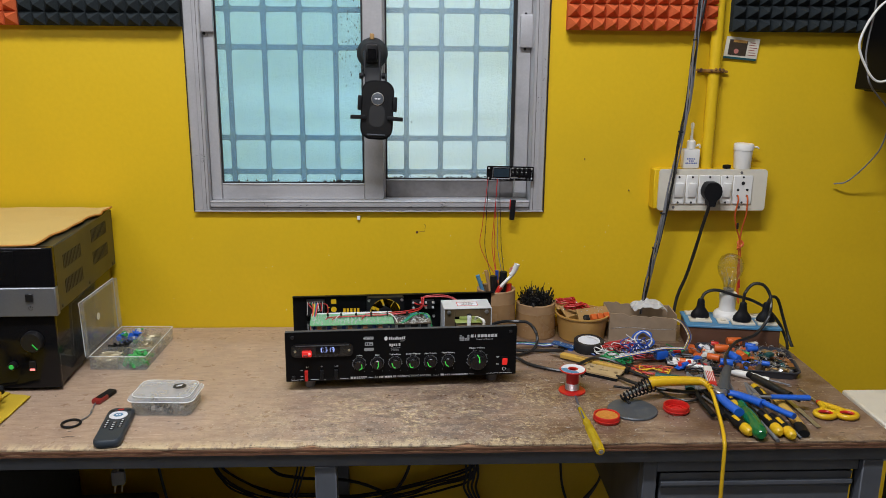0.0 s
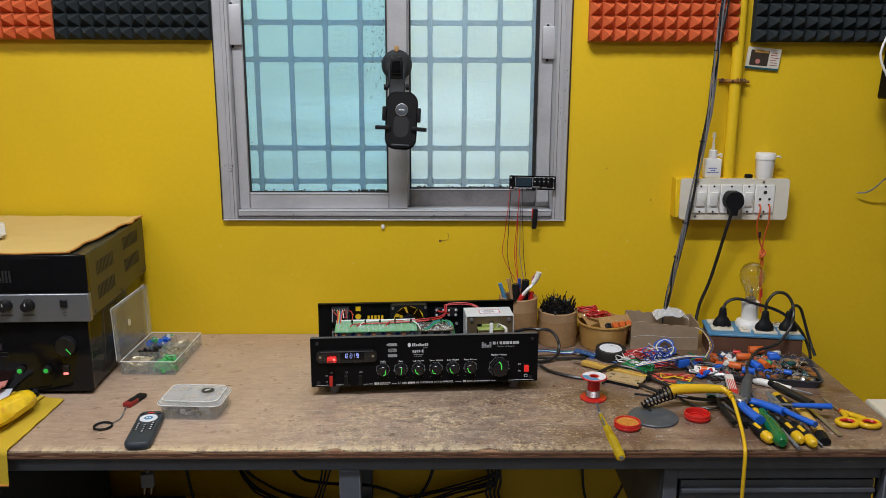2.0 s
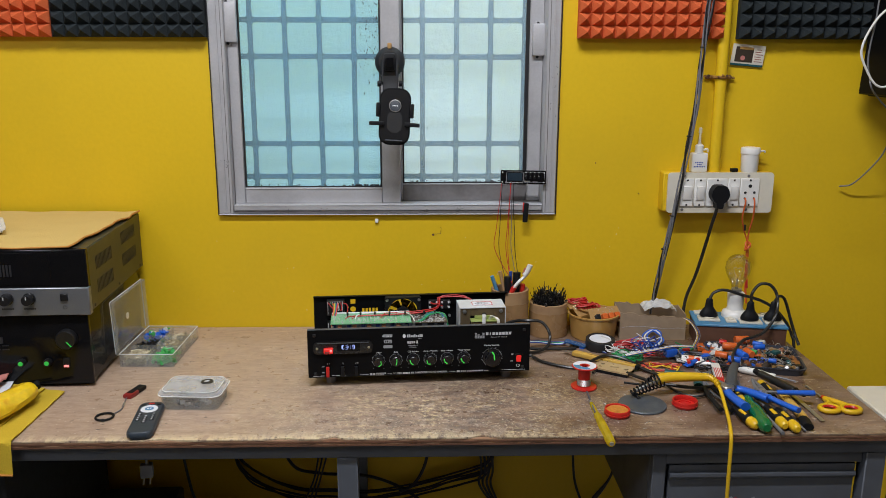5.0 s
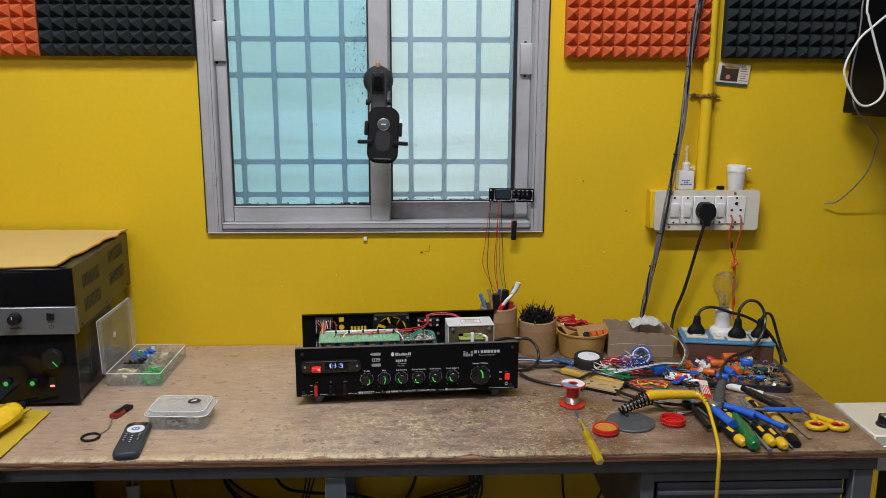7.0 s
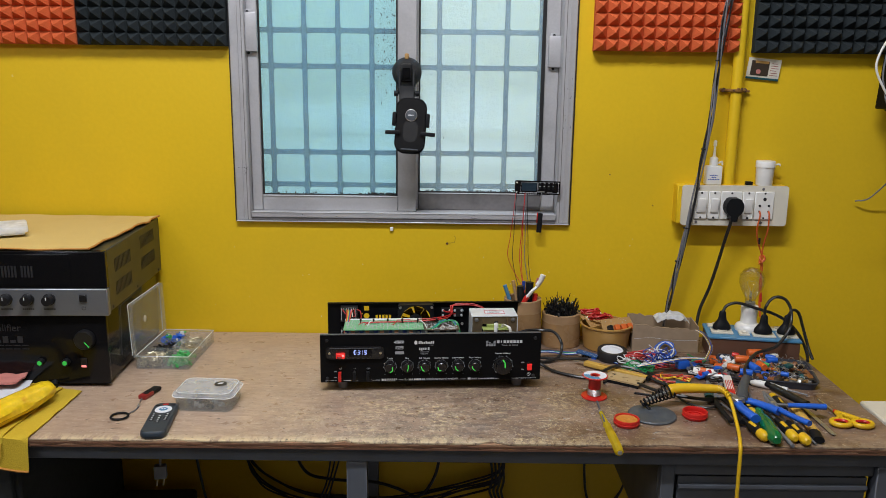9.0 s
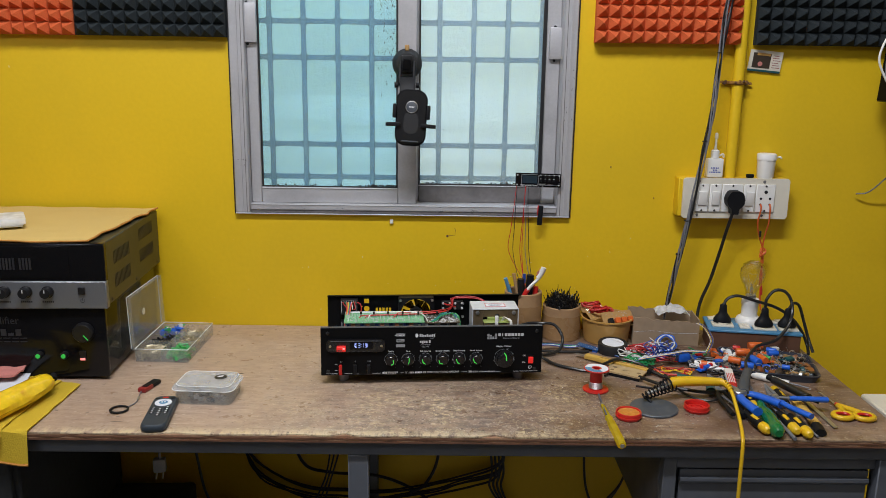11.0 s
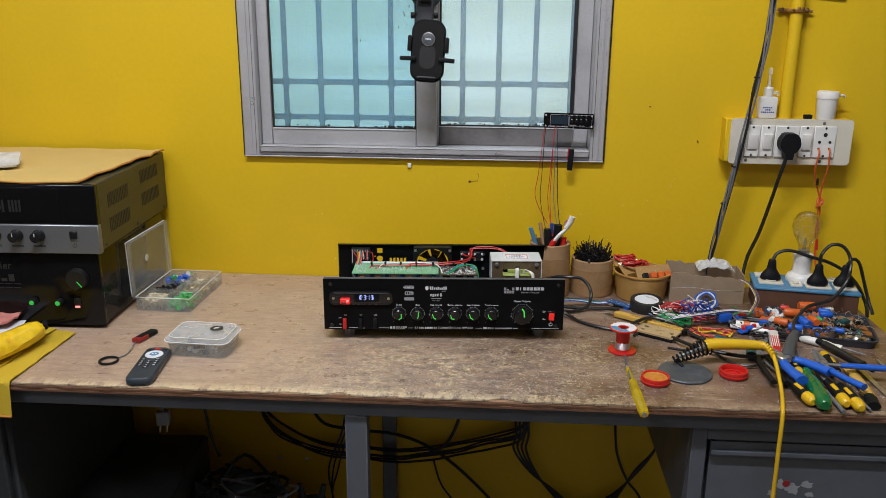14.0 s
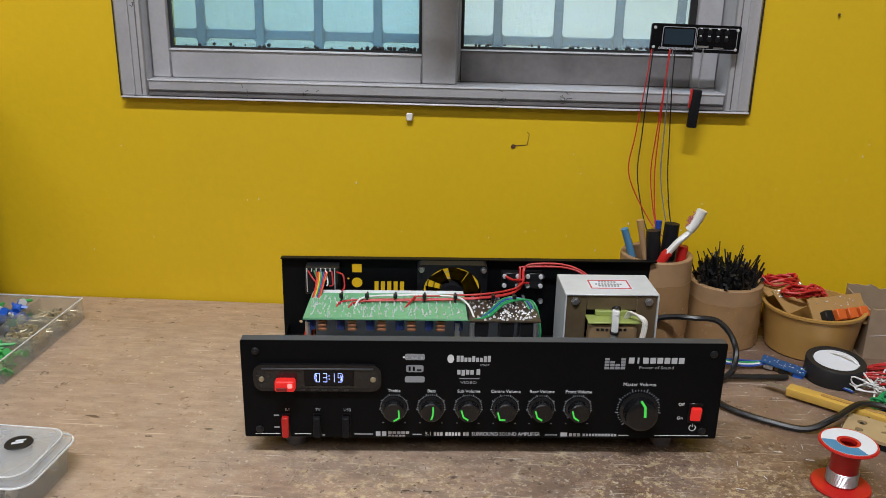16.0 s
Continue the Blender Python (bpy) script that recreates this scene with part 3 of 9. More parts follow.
tube_fixture()
_c = thing("ceiling_light", "white tube light hung from the ceiling, lit", "lamp", ceiling_lamp.matrix_world @ Matrix.Translation((0, 0, 0.02)))
part("frame", bx(B(), -0.62, 0.62, -0.06, 0.06, 0.0, 0.03, 0.004), M["white_plastic"], _c)
_i = _c.matrix_basis.inverted()
for _x in (-0.4, 0.4):
    _t = _c.matrix_basis @ Vector((_x, 0.0, 0.02))
    part("hanger", sweep(B(), [_i @ _t, _i @ Vector((_t.x, _t.y, 3.2))], 0.004, 8, 1), M["white_plastic"], _c)


def window():
    w = tagged(new("window_1"), "grey aluminium sliding window with tinted panes and grille", "window", kind="structure")
    # outer frame, proud of the wall
    fr = B()
    bx(fr, -0.412, -0.376, -0.010, 0.10, 1.052, 2.053, 0.002)
    part("window_frame", fr, M["alu"], w)
    part("window_frame", bx(B(), 0.376, 0.408, -0.010, 0.10, 1.052, 2.053, 0.002), M["alu"], w)
    part("window_sill", bx(B(), -0.376, 0.376, -0.008, 0.10, 1.059, 1.074, 0.002), M["alu"], w)
    part("track", bx(B(), -0.376, 0.376, -0.005, 0.10, 1.0525, 1.0588), M["alu_dark"], w)
    part("head", bx(B(), -0.376, 0.376, -0.010, 0.10, 2.015, 2.053, 0.002), M["alu"], w)
    # dark joint between frame and plaster, and profile grooves, drawn as strips of shade
    for x in (-0.4142, 0.4102):
        part("joint", bx(B(), x - 0.0016, x + 0.0016, -0.0035, 0.004, 1.0485, 2.056), M["rubber"], w)
    part("joint", bx(B(), -0.4120, 0.4080, -0.0025, 0.004, 1.0480, 1.0496), M["rubber"], w)
    # pale strips paint highlights along the lower lip and the sill edge
    part("lower_lip", bx(B(), -0.4118, 0.4078, -0.0125, 0.002, 1.0498, 1.0518, 0.0004), M["alu_highlight"], w)
    part("edge_highlight", bx(B(), -0.3755, 0.3755, -0.0094, -0.0082, 1.0726, 1.0742), M["alu_highlight"], w)
    for x in (-0.3835, 0.3835):
        part("groove_shade", bx(B(), x - 0.0007, x + 0.0007, -0.0106, -0.0098, 1.054, 2.05), M["alu_dark"], w)
    # thin inner lips of the frame profile
    for x in (-0.3935, 0.3935):
        part("frame_lip", bx(B(), x - 0.0016, x + 0.0016, -0.013, -0.0095, 1.054, 2.04), M["alu"], w)
    part("frame_lip", bx(B(), -0.375, 0.375, -0.010, -0.0052, 1.0535, 1.0555), M["alu_dark"], w)

    def sash(name, x0, x1, y, pane, l, r, bottom, railmat):
        s = part(name, bx(B(), x0, x0 + l, y, y + 0.022, 1.074, 2.015, 0.002), M["alu"], w, "sliding sash of dull aluminium")
        part("stile", bx(B(), x1 - r, x1, y, y + 0.022, 1.074, 2.015, 0.002), M["alu"], s)
        part("rail", bx(B(), x0 + l, x1 - r, y + 0.001, y + 0.021, 1.074, bottom, 0.0015), railmat, s)
        part("rail", bx(B(), x0 + l, x1 - r, y + 0.001, y + 0.021, 1.975, 2.015, 0.0015), M["alu"], s)
        # painted highlight along the top of the rail
        part("edge_highlight", bx(B(), x0 + l, x1 - r, y - 0.0012, y + 0.0008, bottom - 0.0022, bottom - 0.0006), M["alu_highlight"], s)
        g = part("pane", bx(B(), x0 + l, x1 - r, y + 0.009, y + 0.013, bottom, 1.975), pane, s, "grimy tinted glass pane")
        g.visible_shadow = False
        seal = B()
        bx(seal, x0 + l, x0 + l + 0.004, y + 0.004, y + 0.009, bottom, 1.975)
        bx(seal, x1 - r - (0.004 if x0 < -0.1 else 0.009), x1 - r, y + 0.004, y + 0.009, bottom, 1.975)
        bx(seal, x0 + l + 0.004, x1 - r - 0.004, y + 0.004, y + 0.009, bottom, bottom + 0.003)
        part("rubber_seal", seal, M["rubber"], s)
        # clumps of dirt along the lower seal
        d = B()
        for k in range(60):
            x = rnd.uniform(x0 + l + 0.02, x1 - r - 0.01)
            x = x if rnd.random() < 0.4 else x1 - r - abs(rnd.gauss(0, 0.06)) - 0.004
            if x < x0 + l:
                continue
            s2 = rnd.uniform(0.001, 0.0032)
            bmesh.ops.create_icosphere(d, subdivisions=1, radius=s2, matrix=Matrix.Translation((x, y + 0.0075, bottom + 0.003 + rnd.random() * 0.003)))
        part("dirt", d, M["rubber"], s)
        return s

    a = sash("sash", -0.376, 0.030, 0.012, M["pane_cyan"], 0.026, 0.046, 1.113, M["alu"])
    b = sash("sash", -0.012, 0.376, 0.044, M["pane_clear"], 0.046, 0.034, 1.118, M["alu_dark"])
    # splashes of mould on the panes
    for par, cx, cz, sx, sz, n, y in ((a, -0.04, 1.50, 0.022, 0.09, 150, 0.0195), (a, -0.14, 1.31, 0.012, 0.012, 6, 0.0195), (b, 0.22, 1.4, 0.08, 0.12, 14, 0.0515), (a, -0.25, 1.3, 0.08, 0.12, 14, 0.0515)):
        d = B()
        for k in range(n):
            x, z, s2 = rnd.gauss(cx, sx), rnd.gauss(cz, sz), rnd.uniform(0.0005, 0.0014)
            if par is a and x > -0.018:
                x = -0.018 - (x + 0.018)
            bmesh.ops.create_icosphere(d, subdivisions=1, radius=s2, matrix=Matrix.Translation((x, y, z)) @ Matrix.Diagonal((1, 0.4, rnd.uniform(1, 3), 1)))
        part("mould_spots", d, M["rubber"], par)
    # pull handles on both outer stiles
    for x, z0, z1, y in ((-0.3665, 1.450, 1.555, 0.0115), (0.3655, 1.421, 1.51, 0.0435)):
        h = part("handle", bx(B(), x - 0.018, x + 0.018, y - 0.012, y + 0.001, z0 + 0.008, z1 - 0.006, 0.004, 2), M["alu"], w, "bent aluminium pull")
        part("bracket", bx(B(), x - 0.018 + 0.006, x - 0.004 + 0.006, y - 0.003, y + 0.002, z0, z1, 0.001), M["alu"], h)
        for z in (z0 + 0.005, z1 - 0.005):
            part("screw", lathe(B(), [(0, 0.002), (0.003, 0.0015), (0.0036, 0)], 10, Matrix.Translation((x - 0.005, y - 0.003, z)) @ FRONT), M["rubber"], h)
    # pencil scribbles on the frame, too faint to read
    sc = B()
    for cx, cz, n in ((-0.391, 1.175, 12), (-0.25, 1.063, 5), (-0.16, 1.063, 5), (0.09, 1.064, 8), (0.17, 1.063, 10), (0.394, 1.30, 6), (0.395, 1.38, 6)):
        for k in range(n):
            x, z, a2 = cx + rnd.gauss(0, 0.006), cz + rnd.gauss(0, 0.006 if abs(cx) < 0.38 else 0.015), rnd.uniform(0, 3.1)
            bx(sc, -0.0022, 0.0022, -0.0002, 0.0002, -0.0003, 0.0003, 0, 1, Matrix.Translation((x, -0.0084 if abs(cx) < 0.38 else -0.0104, z)) @ Matrix.Rotation(a2, 4, "Y"))
    part("pencil_marks", sc, M["rubber"], w)
    return w


window()


def grille():
    g = tagged(new("window_grille"), "steel window grille outside the panes, its backlit blue-grey put into the colour", "window grille", kind="structure")
    vx = [-0.3414 + 0.085 * k for k in range(9)]
    hz = [1.124, 1.208, 1.425, 1.513, 1.73, 1.82, 2.03]
    for x in vx:
        part("bar", bx(B(), x - 0.0062, x + 0.0062, 0.118, 0.124, 1.03, 2.06, 0.001), M["grille"], g)
    for z in hz:
        part("bar", bx(B(), -0.42, 0.42, 0.124, 0.129, z - 0.0065, z + 0.0065, 0.001), M["grille"], g)
    # rounded weld fillets in the corners of every cell
    f = B()
    for x in vx:
        for z in hz:
            for sx in (-1, 1):
                for sz in (-1, 1):
                    x0, z0 = x + sx * 0.0062, z + sz * 0.0065
                    pts = [(x0, z0), (x0 + sx * 0.005, z0), (x0 + sx * 0.0015, z0 + sz * 0.0015), (x0, z0 + sz * 0.005)]
                    a = [f.verts.new((px, 0.119, pz)) for px, pz in pts]
                    c = [f.verts.new((px, 0.128, pz)) for px, pz in pts]
                    f.faces.new(a)
                    f.faces.new(c[::-1])
                    for k in range(4):
                        f.faces.new((a[k], a[(k + 1) % 4], c[(k + 1) % 4], c[k]))
    part("weld_fillets", f, M["grille"], g)


grille()


def foam_tile(x0, w, z0, h, mat, label, n=11):
    """An acoustic tile: a slab that carries a field of square pyramids."""
    o = thing("acoustic_foam", label, "acoustic foam", at_wall(x0, z0), "acoustic foam tiles")
    part("slab", bx(B(), 0, w, -0.022, -0.001, 0, h), mat, o, smooth=0)
    p, q = w / n, h / n
    forms = []
    for k in range(6):
        bm = B()
        tip = bm.verts.new((rnd.gauss(0, 0.0012), -0.026 + rnd.gauss(0, 0.001), rnd.gauss(0, 0.0012)))
        c = [bm.verts.new((sx * p * 0.49, 0, sz * q * 0.49)) for sx, sz in ((-1, -1), (1, -1), (1, 1), (-1, 1))]
        for e in range(4):
            bm.faces.new((c[e], c[(e + 1) % 4], tip))
        bm.faces.new(c[::-1])
        forms.append(mesh_of("pyramid", bm, mat, 0))
    for i in range(n):
        for j in range(n):
            d = new("pyramid", rnd.choice(forms))
            d.parent, d.location = o, ((i + 0.5) * p, -0.0222, (j + 0.5) * q)
    return o


def at_wall(x, z):
    return Matrix.Translation((x, 0, z))


for x0, w, mat, lab in ((-0.764, 0.348, "foam_black", "charcoal black pyramid acoustic foam tile on the wall"), (-1.112, 0.346, "foam_orange", "orange pyramid acoustic foam tile on the wall"),
                        (0.447, 0.342, "foam_orange", "orange pyramid acoustic foam tile on the wall"), (0.824, 0.345, "foam_black", "charcoal black pyramid acoustic foam tile on the wall")):
    foam_tile(x0, w, 1.469, 0.345, M[mat], lab, 12)

# ---- workbench ----
def bench():
    t = thing("workbench", "long workbench with a worn plywood top on a grey steel frame", "workbench", Matrix.Identity(4))
    X0, X1, Y0 = -1.25, 0.96, -0.628
    top = B()
    n = 170
    # the front lip is chipped and slightly wavy
    edge = []
    for k in range(n + 1):
        x = X0 + (X1 - X0) * k / n
        chip = 0.006 * max(0, noise.noise(Vector((x * 9, 3, 0))) - 0.28) * 3 + 0.002 * noise.noise(Vector((x * 50, 1, 0)))
        for cx in (-0.082, 0.189):
            chip += 0.010 * math.exp(-((x - cx) / 0.014) ** 2)
        edge.append((x, Y0 + chip))
    out = edge + [(X1, -0.004), (X0, -0.004)]
    prism(top, out, 0.7572, 0.76)
    part("top", top, M["ply"], t, "scuffed brown plywood surface with pale scraped patches")
    for k, (z0, z1, mat, dy) in enumerate(((0.7542, 0.7570, "ply_pale", 0.0006), (0.7514, 0.7540, "ply_edge", 0.0), (0.7484, 0.7512, "ply_pale", 0.0012), (0.7448, 0.7482, "ply_edge", 0.0004))):
        bm = B()
        prism(bm, [(X0 + (X1 - X0) * j / n, Y0 + dy + 0.0016 * noise.noise(Vector((j * 0.4, k * 5, 2))) + (0.006 * math.exp(-((X0 + (X1 - X0) * j / n + 0.082) / 0.014) ** 2) if k == 0 else 0)) for j in range(n + 1)] + [(X1 - 0.0005 * k, -0.004), (X0, -0.004)], z0, z1)
        part("ply_layer", bm, M[mat], t)
    part("front_rail", bx(B(), X0 + 0.01, X1 - 0.005, -0.612, -0.578, 0.713, 0.7446, 0.002), M["steel"], t)
    part("back_rail", bx(B(), X0 + 0.01, X1 - 0.005, -0.045, -0.012, 0.713, 0.7446, 0.002), M["steel"], t)
    for x in (-1.21, -0.059, 0.93):
        part("leg", bx(B(), x - 0.019, x + 0.019, -0.6115, -0.5785, 0.0, 0.7128, 0.002), M["steel"], t)
    for x in (-1.21, -0.080, 0.93):
        part("leg", bx(B(), x - 0.0165, x + 0.0165, -0.0445, -0.0125, 0.0, 0.7128, 0.002), M["steel"], t)
    for x in (-0.62, 0.35):
        part("cross_rail", bx(B(), x - 0.015, x + 0.015, -0.577, -0.046, 0.714, 0.7444, 0.002), M["steel"], t)
    d = part("drawer_unit", bx(B(), 0.512, 0.91, -0.575, -0.06, 0.505, 0.7125, 0.002), M["steel"], t, "grey sheet-steel drawer box")
    fr = B()
    bx(fr, 0.512, 0.537, -0.600, -0.576, 0.505, 0.7125, 0.001)
    bx(fr, 0.537, 0.91, -0.600, -0.576, 0.688, 0.7125, 0.001)
    part("drawer_frame", fr, M["steel"], d)
    # pressed drawer front with a folded finger lip
    df = B()
    prism(df, [(-0.598, 0.684), (-0.586, 0.684), (-0.586, 0.51), (-0.594, 0.51), (-0.594, 0.652), (-0.603, 0.662), (-0.603, 0.668), (-0.596, 0.669)], 0.545, 0.90, Matrix(((0, 0, 1, 0), (1, 0, 0, 0), (0, 1, 0, 0), (0, 0, 0, 1))))
    fp = part("drawer_front", df, M["steel"], d)
    # torn remains of a sticker on the drawer
    g = random.Random(31)
    for cx, cz, r in ((0.690, 0.597, 0.017), (0.712, 0.606, 0.010), (0.672, 0.606, 0.013), (0.655, 0.588, 0.008), (0.720, 0.588, 0.008)):
        n = 13
        ring = [(cx + r * g.uniform(0.45, 1.25) * math.cos(6.283 * k / n), cz + 0.7 * r * g.uniform(0.45, 1.25) * math.sin(6.283 * k / n)) for k in range(n)]
        part("sticker_scrap", prism(B(), ring, 0, 0.0004, Matrix.Translation((0, -0.5942, 0)) @ FRONT), M["print_grey"], fp, "torn greyish sticker scrap")
    part("sticker_dot", lathe(B(), [(0, 0.0009), (0.0062, 0.0009), (0.0064, 0)], 14, Matrix.Translation((0.678, -0.5942, 0.607)) @ FRONT), M["maroon"], fp)
    return t


bench()

# ---- the open amplifier on the bench ----
def at(x, y, z, rz=0.0, rx=0.0, ry=0.0):
    return Matrix.Translation((x, y, z)) @ Matrix.Rotation(radians(rz), 4, "Z") @ Matrix.Rotation(radians(ry), 4, "Y") @ Matrix.Rotation(radians(rx), 4, "X")


def plates(bm, rows, y0, y1):
    """Small upright plates on a front: (x0, x1, z0, z1) rows between depths y0 and y1."""
    for x0, x1, z0, z1 in rows:
        bx(bm, x0, x1, y0, y1, z0, z1)
    return bm


def screw_head(parent, m, r=0.004, mat="black_plastic"):
    s = part("screw", lathe(B(), [(0, 0.0022), (r * 0.6, 0.002), (r, 0.0008), (r, 0)], 14, m @ FRONT), M[mat], parent)
    b = B()
    bx(b, -r * 0.6, r * 0.6, -0.0027, -0.0021, -r * 0.13, r * 0.13, 0, 1, m)
    bx(b, -r * 0.13, r * 0.13, -0.0028, -0.0021, -r * 0.6, r * 0.6, 0, 1, m)
    part("slot", b, M["rubber"], s)
    return s


def knob(parent, u, v, r, depth, turn, yf=-0.0003):
    """A fluted black knob on a front at (u, v), its bent green pointer through the points of turn."""
    m = Matrix.Translation((u, yf, v)) @ FRONT
    k = B()
    prof = [(r, 0), (r, depth * 0.22), (r * 0.84, depth * 0.30), (r * 0.80, depth * 0.93), (r * 0.72, depth), (r * 0.5, depth * 1.0), (0, depth * 0.97)]
    lathe(k, prof, 36, m)
    o = part("knob", k, M["knob_black"], parent, "black knob with a green pointer")
    p = B()
    for (x0, y0), (x1, y1) in zip(turn, turn[1:]):
        dx, dy = (x1 - x0) * r, (y1 - y0) * r
        ln = math.hypot(dx, dy)
        bx(p, 0, ln + r * 0.05, -r * 0.06, r * 0.06, depth * 0.97, depth * 1.035, 0, 1, m @ Matrix.Translation((x0 * r, y0 * r, 0)) @ Matrix.Rotation(math.atan2(dy, dx), 4, "Z"))
    part("pointer", p, M["pointer"], o)
    t = B()
    n = 36
    for i in range(n):
        b = radians(-140 + 280 * i / (n - 1))
        w = 0.00025 if i % 5 else 0.0004
        bx(t, -w, w, r * 1.03, r * (1.12 if i % 5 else 1.2), 0, 0.0003, 0, 1, m @ Matrix.Rotation(-b, 4, "Z"))
    part("scale", t, M["print_grey"], o)
    return o


def amplifier():
    a = thing("amplifier", "black surround amplifier with its lid off, on the bench", "amplifier", at(-0.155, -0.395, 0.76, 4.08))
    W, H, Z = 0.463, 0.103, 0.022
    pan = part("front_panel", prism(B(), rounded(W, H, 0.0015, 3, W / 2, H / 2), 0, 0.0032, Matrix.Translation((0, 0.0032, Z)) @ FRONT), M["black_metal"], a, "black printed steel front panel")

    def say(text, u, v, size, mat="print_white", align="CENTER", sx=1.0):
        return words(text, size, M[mat], pan, Matrix.Translation((u, -0.0002, Z + v)) @ FRONT @ Matrix.Diagonal((sx, 1, 1, 1)), align=align)

    def bars(rows, mat="print_bar", name="print"):
        b = B()
        for u0, u1, v0, v1 in rows:
            bx(b, u0, u1, -0.0004, 0.0001, Z + v0, Z + v1)
        return part(name, b, M[mat], pan)

    for u, v in ((0.0142, 0.0919), (0.4505, 0.0919), (0.0144, 0.0085), (0.4483, 0.0085)):
        screw_head(pan, Matrix.Translation((u, -0.0001, Z + v)), 0.0038)
    # media module: a smoky clear bezel with display and a stick plugged in
    md = part("media_module", prism(B(), rounded(0.117, 0.0235, 0.007, 5, 0.0723, 0.0660), 0, 0.0045, Matrix.Translation((0, -0.0002, Z)) @ FRONT), M["smoky"], pan, "smoky black media player module")
    part("bezel_rim", sheet_with_holes(rounded(0.121, 0.0275, 0.009, 5), [rounded(0.115, 0.0215, 0.006, 5)], 0.004), M["knob_black"], md, m=Matrix.Translation((0.0723, -0.003, Z + 0.0660)) @ FRONT)
    for u in (0.0195, 0.125):
        part("screw", lathe(B(), [(0, 0.002), (0.0022, 0.0016), (0.0028, 0)], 12, Matrix.Translation((u, -0.0046, Z + 0.0648)) @ FRONT), M["brass"], md)
    part("display", bx(B(), 0.060, 0.107, -0.0052, -0.0044, Z + 0.0580, Z + 0.0755, 0.0006), M["black_gloss"], md)
    seg = {"0": "abcdef", "1": "bc", "3": "abcdg", "5": "acdfg"}
    g = B()
    for ch, u in (("0", 0.0705), ("3", 0.0775), ("1", 0.0845), ("5", 0.0915)):
        w, h, t = 0.0042, 0.0048, 0.0008
        for s in seg[ch]:
            x0, x1, z0, z1 = {"a": (0, w, 2 * h - t, 2 * h), "g": (0, w, h - t / 2, h + t / 2), "d": (0, w, 0, t), "f": (0, t, h, 2 * h), "e": (0, t, 0, h), "b": (w - t, w, h, 2 * h), "c": (w - t, w, 0, h)}[s]
            bx(g, u + x0 + 0.0002, u + x1 - 0.0002, -0.0058, -0.0053, Z + 0.0622 + z0 + 0.0002, Z + 0.0622 + z1 - 0.0002)
    bx(g, 0.0830, 0.0838, -0.0058, -0.0053, Z + 0.0652, Z + 0.0661)
    bx(g, 0.0830, 0.0838, -0.0058, -0.0053, Z + 0.0685, Z + 0.0694)
    for side in (-1, 1):
        for k, rr in enumerate((0.0055, 0.0072)):
            for j in range(4):
                an = radians(-36 + 24 * j)
                cx = 0.083 + side * (0.0095 + k * 0.0014) + side * 0.0025 * math.cos(an)
                bx(g, cx - 0.0003, cx + 0.0003, -0.0058, -0.0053, Z + 0.067 + rr * math.sin(an) * 0.7 - 0.0007, Z + 0.067 + rr * math.sin(an) * 0.7 + 0.0007)
    part("digits", g, M["led_blue"], md, "glowing blue clock digits")
    part("top_rib", bx(B(), 0.020, 0.125, -0.0062, -0.0044, Z + 0.0752, Z + 0.0768, 0.0004), M["panel_rim"], md)
    st = part("usb_stick", bx(B(), 0.0330, 0.0520, -0.0150, -0.0046, Z + 0.0560, Z + 0.0672, 0.0028, 3), M["rocker_red"], md, "red stick glowing in the front socket")
    part("cap_end", bx(B(), 0.0350, 0.0450, -0.0166, -0.0151, Z + 0.0575, Z + 0.0615, 0.0008), M["maroon"], st)
    part("led", bx(B(), 0.0455, 0.0500, -0.0166, -0.0151, Z + 0.0610, Z + 0.0655, 0.0010, 2), M["led_red"], st)
    for k in range(5):
        part("button", bx(B(), 0.055 + k * 0.0105, 0.060 + k * 0.0105, -0.0051, -0.0044, Z + 0.0528, Z + 0.0545), M["print_dim"], md)
    # source slide switches
    for u, col in ((0.040, "red"), (0.0704, "soft_black"), (0.0985, "soft_black")):
        s = part("slide_switch", bx(B(), u - 0.0045, u + 0.0045, -0.0012, 0.0, Z + 0.001, Z + 0.0265, 0.0005), M["black_gloss"], pan)
        part("lever", bx(B(), u - 0.0033, u + 0.0033, -0.0075, -0.0012, Z + 0.0025, Z + 0.024, 0.0008), M[col], s)
    say("5.1", 0.0418, 0.0297, 0.0042)
    say("TV", 0.0712, 0.0297, 0.0042, "print_grey")
    say("USB", 0.0995, 0.0297, 0.0042, "print_grey")
    say("AUX", 0.0995, 0.0018, 0.0036, "print_grey")
    bars([(0.0285, 0.0335, 0.0228, 0.0242), (0.0285, 0.0335, 0.0098, 0.0112), (0.0665, 0.0775, 0.0012, 0.0028)], "print_grey")
    # format badges, drawn as plain shapes
    b = B()
    for v, hh in ((0.0868, 0.0042), (0.0745, 0.0048), (0.0632, 0.0042)):
        prism(b, rounded(0.0165 if hh > 0.0045 else 0.019, hh * 1.5, 0.0018, 3, 0.1645, v), 0, 0.0004, Matrix.Translation((0, 0, Z)) @ FRONT)
    part("badge", b, M["print_grey"], pan, "worn grey format badges")
    bars([(0.153, 0.158, 0.0855, 0.0872), (0.1612, 0.1672, 0.0848, 0.0872), (0.170, 0.1718, 0.0848, 0.0872)], "print_white")
    bars([(0.1585, 0.1605, 0.0725, 0.0768), (0.1625, 0.1645, 0.0725, 0.0768), (0.1665, 0.1708, 0.0725, 0.0740)], "black_metal", "badge_gap").location.y = -0.0003
    o1 = B()
